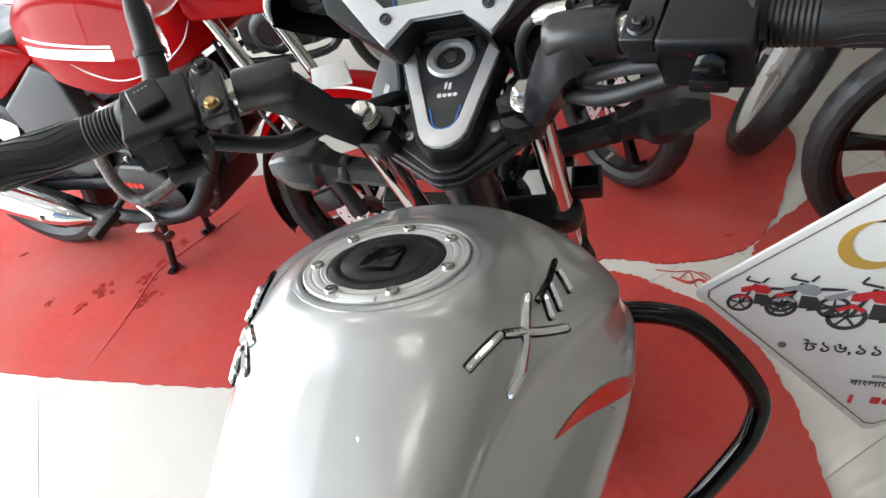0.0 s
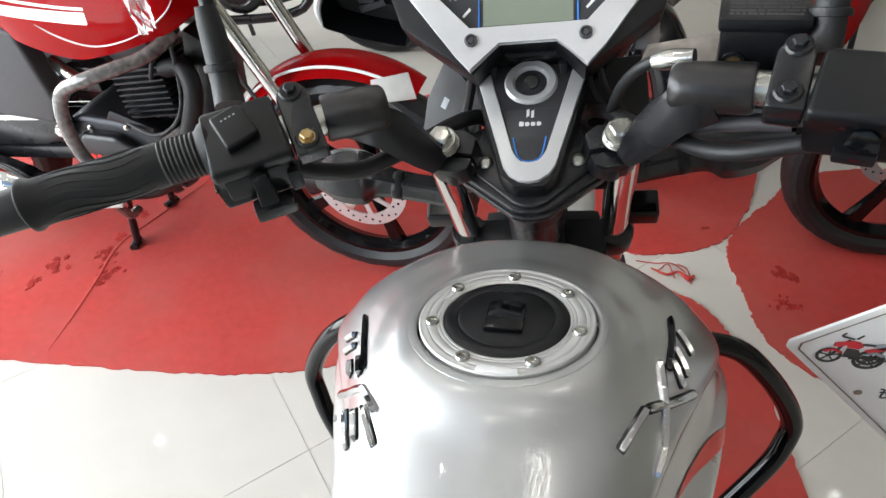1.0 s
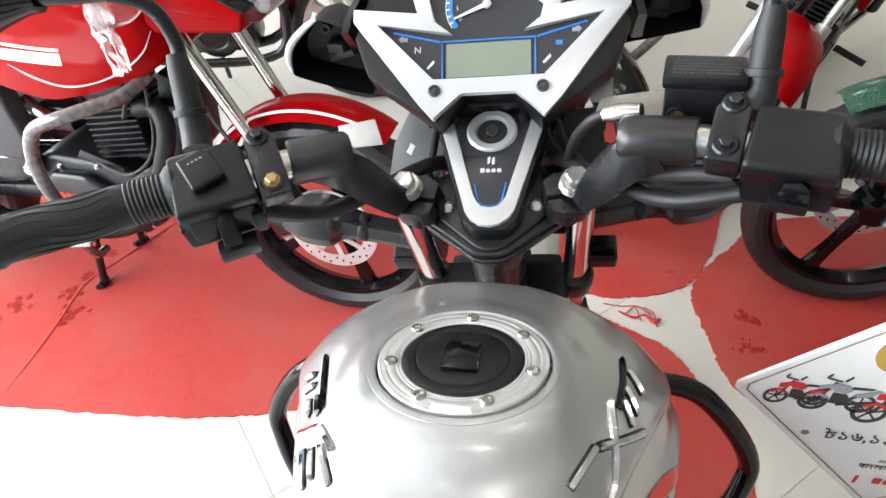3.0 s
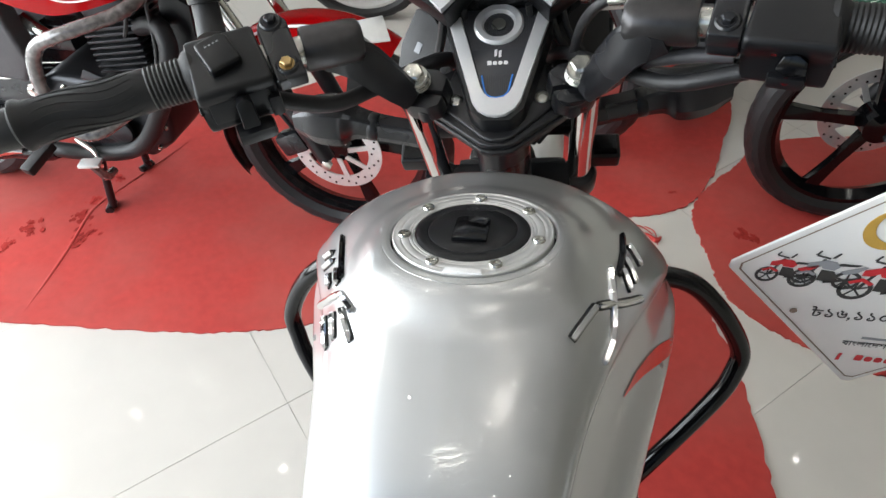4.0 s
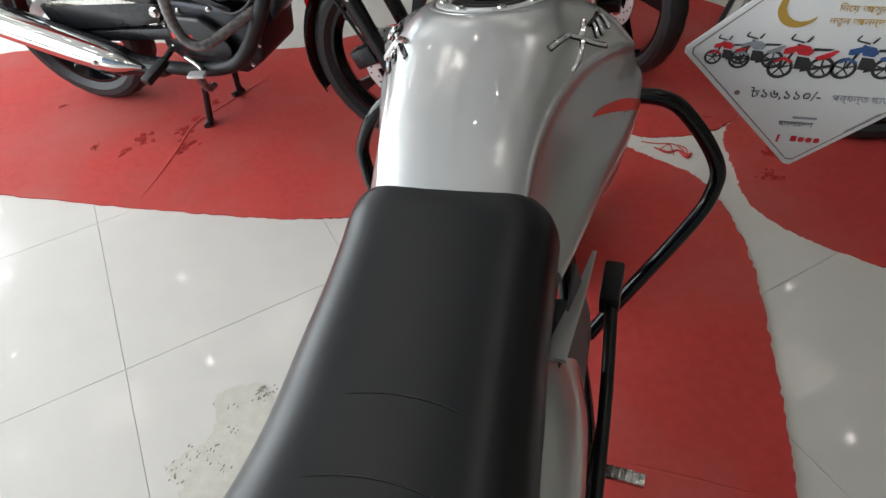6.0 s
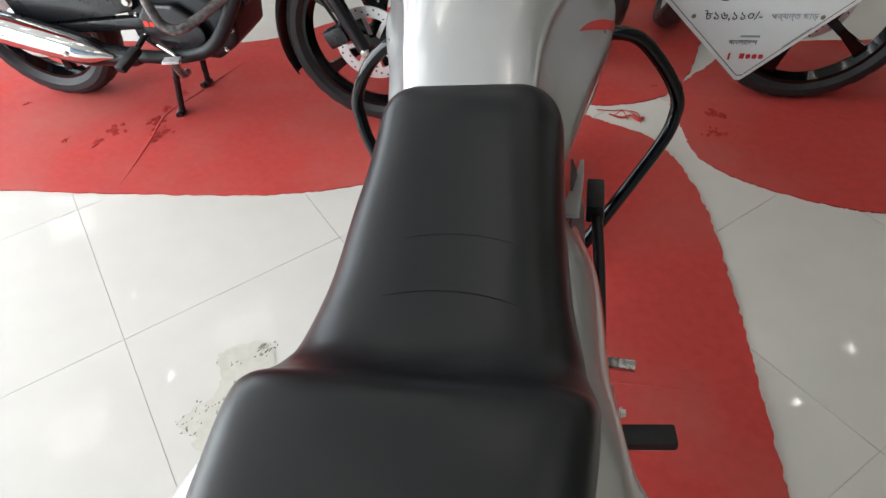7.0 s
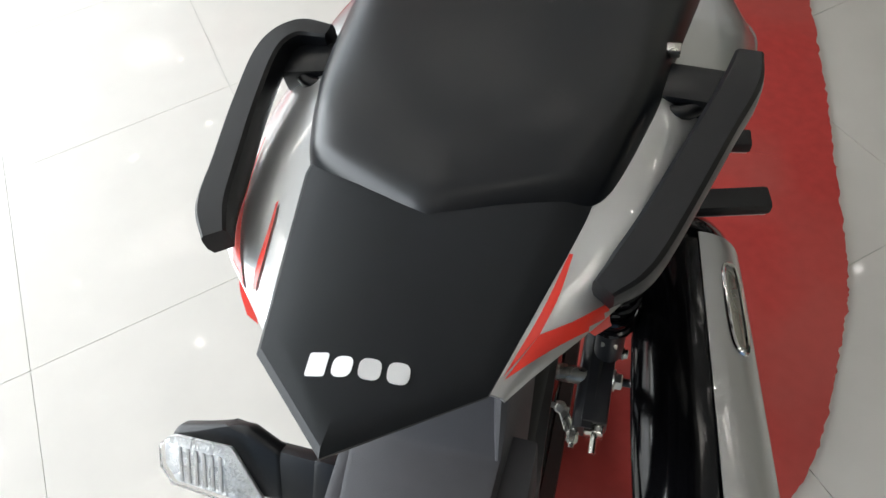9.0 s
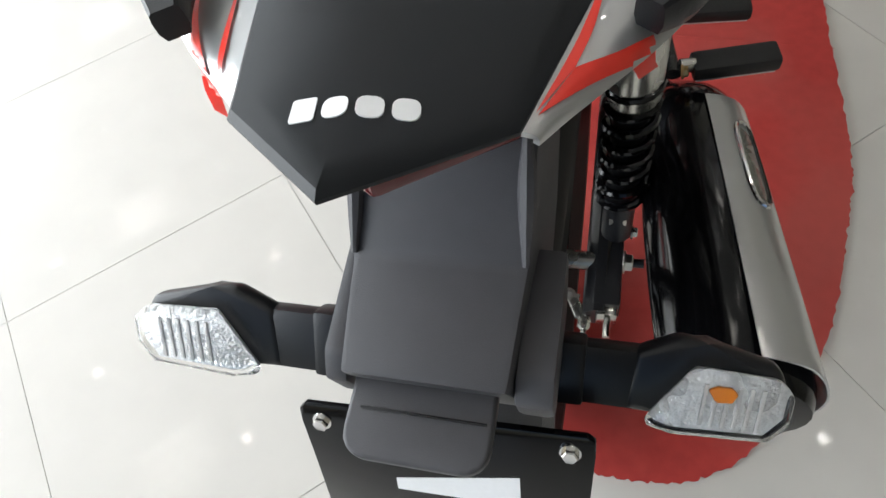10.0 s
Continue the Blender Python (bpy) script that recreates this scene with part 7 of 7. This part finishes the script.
def toy_bike(x, y, s, mat, name="printed_motorcycle"):
    """A printed motorcycle in plain shapes, nose to the left."""
    m = pose(x, y, 0.0006)
    bm = bmesh.new()
    for wx, wy in ((-0.017, -0.008), (0.016, -0.006)):
        ring_body([(0.0080 * s, 0), (0.0108 * s, 0), (0.0108 * s, 0.0004), (0.0080 * s, 0.0004)], m @ pose(wx * s, wy * s, 0), 18, bm)
        for k in range(5):
            prism([(0, -0.0007 * s), (0.0085 * s, -0.0007 * s), (0.0085 * s, 0.0007 * s), (0, 0.0007 * s)], 0, 0.0003, m @ pose(wx * s, wy * s, 0, 0, 0, 72 * k + 20), 0, bm)
    for q in ([(-0.017, -0.008), (-0.0085, 0.016), (-0.0065, 0.016), (-0.0145, -0.008)], [(-0.006, -0.008), (0.004, -0.009), (0.008, -0.003), (0.004, 0.003), (-0.006, 0.004)], [(-0.015, 0.019), (-0.004, 0.0165), (-0.004, 0.018), (-0.015, 0.0205)],
              [(0.000, -0.011), (0.024, -0.005), (0.024, -0.002), (0.000, -0.008)], [(-0.016, 0.0205), (-0.0135, 0.025), (-0.0125, 0.0245), (-0.0145, 0.020)], [(-0.003, 0.018), (0.001, 0.024), (0.002, 0.023), (-0.001, 0.0175)],
              [(0.002, 0.0095), (0.018, 0.0105), (0.021, 0.0125), (0.006, 0.0125)]):
        prism([(a * s, b * s) for a, b in q], 0, 0.0005, m, 0, bm)
    ob = part(name, bm, PRINT_BLACK, board)
    body = prism([(a * s, b * s) for a, b in [(-0.018, 0.006), (-0.013, 0.006), (-0.008, 0.009), (-0.006, 0.006), (0.003, 0.005), (0.006, 0.009), (0.002, 0.014), (-0.006, 0.0155), (-0.011, 0.0135), (-0.018, 0.011)]], 0.0005, 0.0010, m, 0)
    prism([(a * s, b * s) for a, b in [(-0.024, -0.001), (-0.016, 0.0035), (-0.008, -0.001), (-0.010, -0.003), (-0.016, 0.0005), (-0.022, -0.003)]], 0.0005, 0.0010, m, 0, body)
    prism([(a * s, b * s) for a, b in [(0.008, 0.004), (0.023, 0.0115), (0.026, 0.011), (0.020, 0.004), (0.012, 0.001)]], 0.0005, 0.0010, m, 0, body)
    part("printed_body", body, mat, ob)


for x, y, s, mat in ((-0.112, 0.000, 0.92, PRINT_RED), (-0.078, 0.000, 1.12, GREY_INK), (-0.026, -0.006, 1.35, PRINT_RED), (0.042, -0.003, 1.3, PRINT_BLUE), (0.096, 0.0, 1.05, PRINT_RED)):
    toy_bike(x, y, s, mat)
for body, size, x, y, mat in (("এই ঈেদ ঘের", 0.0108, 0.018, 0.075, GOLD), ("িনেয় আসুন", 0.0108, 0.016, 0.060, GOLD), ("নতুন আনন্দ", 0.0108, 0.014, 0.045, GOLD), ("৳১৬,১১০/-", 0.0188, -0.032, -0.054, PRINT_BLACK), ("পর্যন্ত ছাড়", 0.0125, 0.053, -0.054, GREY_INK),
                              ("বাংলােদশ", 0.0104, -0.008, -0.096, PRINT_BLACK)):
    part("print", text_mesh(body, size, pose(x, y, 0.0007), 0.0002), mat, board)
part("small_print", prism([(-0.014, -0.0015), (0.014, -0.0015), (0.014, 0.0015), (-0.014, 0.0015)], 0.0004, 0.0008, pose(0.0, -0.086, 0)), GREY_INK, board)
part("edge_print", prism([(-0.022, -0.0008), (0.022, -0.0008), (0.022, 0.0008), (-0.022, 0.0008)], 0.0004, 0.0008, pose(0.066, -0.087, 0, 0, 0, 45)), GREY_INK, board)
for x in (-0.088, 0.092):
    part("print_dot", lathe([(0.0035, 0.0004), (0.0035, 0.0008)], pose(x, -0.055, 0), 10), BROWN, board)
part("brand_print", brand_bars(0.036, pose(0.010, -0.119, 0.0004)), PRINT_RED, board)
part("brand_badge", prism([(-0.004, -0.006), (-0.001, -0.006), (-0.001, 0.006), (-0.004, 0.005)], 0.0004, 0.0009, pose(-0.020, -0.119, 0)), PRINT_RED, board)

# ---- traces on the floor ----
rnd = random.Random(11)
torn = [(-0.66, 0.324), (-0.625, 0.352), (-0.568, 0.376), (-0.523, 0.342), (-0.50, 0.29), (-0.49, 0.20), (-0.50, 0.13), (-0.55, 0.07), (-0.628, 0.086), (-0.617, 0.113), (-0.658, 0.112), (-0.68, 0.137), (-0.655, 0.177), (-0.626, 0.201), (-0.623, 0.26), (-0.65, 0.29)]
edge = []
for (x0, y0), (x1, y1) in zip(torn, torn[1:] + torn[:1]):
    for k in range(5):
        edge.append((x0 + (x1 - x0) * k / 5 + rnd.uniform(-0.004, 0.004), y0 + (y1 - y0) * k / 5 + rnd.uniform(-0.004, 0.004)))
patch_ob = part("cement_smear", prism(edge, 0.0002, 0.0012, Matrix()), CEMENT, None, "thin dried smear with dark crumbs on the floor tiles", 10)
specks = bmesh.new()
for cx, cy, r, n in ((-0.545, 0.352, 0.022, 34), (-0.655, 0.135, 0.024, 16), (-0.575, 0.245, 0.018, 8), (-0.600, 0.185, 0.025, 14), (-0.56, 0.165, 0.02, 8), (-0.64, 0.18, 0.02, 8), (-0.615, 0.30, 0.03, 6)):
    for k in range(n):
        a = rnd.uniform(0, math.tau)
        x, y, s = cx + rnd.gauss(0, 0.5) * r, cy + rnd.gauss(0, 0.5) * r, rnd.uniform(0.0012, 0.0045)
        prism([(s, 0), (0.2 * s, 0.45 * s), (-0.9 * s, 0.3 * s), (-0.6 * s, -0.4 * s), (0.3 * s, -0.3 * s)], 0.0011, 0.0017, pose(x, y, 0, 0, 0, math.degrees(a) * 0.2 + 40), 0, specks)
tagged(part("dirt_crumb", specks, CRUMB, patch_ob), kind="stuff")
tagged(patch_ob, category="stain", kind="stuff")
scrap = tagged(part("carpet_scrap", tube([(0.29, 1.405, 0.003), (0.33, 1.385, 0.004), (0.36, 1.40, 0.003), (0.385, 1.375, 0.004), (0.40, 1.39, 0.003)], [0.002, 0.004, 0.003, 0.008, 0.004], 6, 4), MAT_RED, None, "torn red carpet scrap on the tiles"), category="scrap")
for pts in ([(0.25, 1.43, 0.002), (0.30, 1.425, 0.003), (0.345, 1.43, 0.003), (0.38, 1.40, 0.002)], [(0.31, 1.40, 0.003), (0.335, 1.425, 0.004), (0.35, 1.375, 0.003)], [(0.36, 1.43, 0.002), (0.385, 1.41, 0.003), (0.39, 1.36, 0.002)]):
    part("thread", tube(pts, 0.0016, 5, 4), MAT_RED, scrap)
for pts, r in (([(0.592, 0.335, 0.004), (0.45, 0.345, 0.0045), (0.30, 0.35, 0.0045), (0.15, 0.35, 0.004)], 0.0045),
               ([(-1.253, 0.875, 0.004), (-1.258, 1.02, 0.0045), (-1.268, 1.147, 0.005), (-1.285, 1.30, 0.005), (-1.245, 1.41, 0.005), (-1.188, 1.54, 0.005), (-1.123, 1.70, 0.004)], 0.0075)):
    ridge = part("carpet_wrinkle", tube(pts, [0.001] + [r * 0.7] * (len(pts) - 2) + [0.001], 8, 5, flat=0.35), MAT_RED, None, "raised wrinkle in the red carpet")
    tagged(ridge, category="carpet wrinkle")

# trodden dirt on the carpets
for cx, cy, rx, ry, turn in ((-1.300, 1.262, 0.030, 0.042, 10), (-1.250, 1.180, 0.034, 0.045, -25), (-1.300, 1.335, 0.022, 0.030, 20), (-1.43, 1.20, 0.030, 0.035, 30), (-1.455, 1.125, 0.022, 0.028, -10),
                             (-1.28, 1.447, 0.018, 0.024, 40), (-1.585, 1.128, 0.012, 0.016, 0), (-1.88, 1.345, 0.020, 0.012, 15), (0.447, 1.586, 0.016, 0.007, 10), (0.63, 1.420, 0.040, 0.032, 5), (0.625, 1.315, 0.045, 0.028, -8)):
    blot = bmesh.new()
    for k in range(26):
        bx, by = rnd.gauss(0, 0.42) * rx, rnd.gauss(0, 0.42) * ry
        rr = rnd.uniform(0.06, 0.26) * min(rx, ry)
        prism([(bx + rr * rnd.uniform(0.6, 1.3) * math.cos(t * math.tau / 14), by + 1.6 * rr * rnd.uniform(0.6, 1.3) * math.sin(t * math.tau / 14)) for t in range(14)], 0.0046, 0.0050 + 0.00004 * k, pose(cx, cy, 0, 0, 0, turn), 0, blot)
    tagged(part("carpet_stain", blot, MAT_STAIN, None, "dark trodden dirt on the red carpet"), category="stain", kind="stuff")

# ---- floor tiles ----
tile_me = bpy.data.meshes.new("tile")
bm = bmesh.new()
prism([(0.0007, 0.0007), (TILE_SIZE - 0.0007, 0.0007), (TILE_SIZE - 0.0007, TILE_SIZE - 0.0007), (0.0007, TILE_SIZE - 0.0007)], -0.012, 0.0, Matrix(), 0.0, bm)
finish(bm).to_mesh(tile_me)
bm.free()
tile_me.materials.append(TILE)
cells = sorted(((i, j) for i in range(-20, 21) for j in range(-20, 21)), key=lambda c: (tile_axes @ Vector((TILE_SIZE * (c[0] + 0.5), TILE_SIZE * (c[1] + 0.5), 0)) - Vector((0, 1.4, 0))).length)
for i, j in cells[:300]:
    t = new("tile", tile_me)
    t.parent = floor
    t.matrix_local = floor.matrix_world.inverted() @ tile_axes @ pose(TILE_SIZE * i, TILE_SIZE * j, 0)
rest = bmesh.new()
for i, j in cells[300:]:
    c = tile_axes @ Vector((TILE_SIZE * (i + 0.5), TILE_SIZE * (j + 0.5), 0))
    q = INTO @ c
    if -3.6 < q.x < 6.2 and -6.2 < q.y < 8.7:
        prism([(0.0007, 0.0007), (TILE_SIZE - 0.0007, 0.0007), (TILE_SIZE - 0.0007, TILE_SIZE - 0.0007), (0.0007, TILE_SIZE - 0.0007)], -0.012, 0.0, tile_axes @ pose(TILE_SIZE * i, TILE_SIZE * j, 0), 0.0, rest)
tagged(part("outer_tile", rest, TILE, floor), kind="stuff")
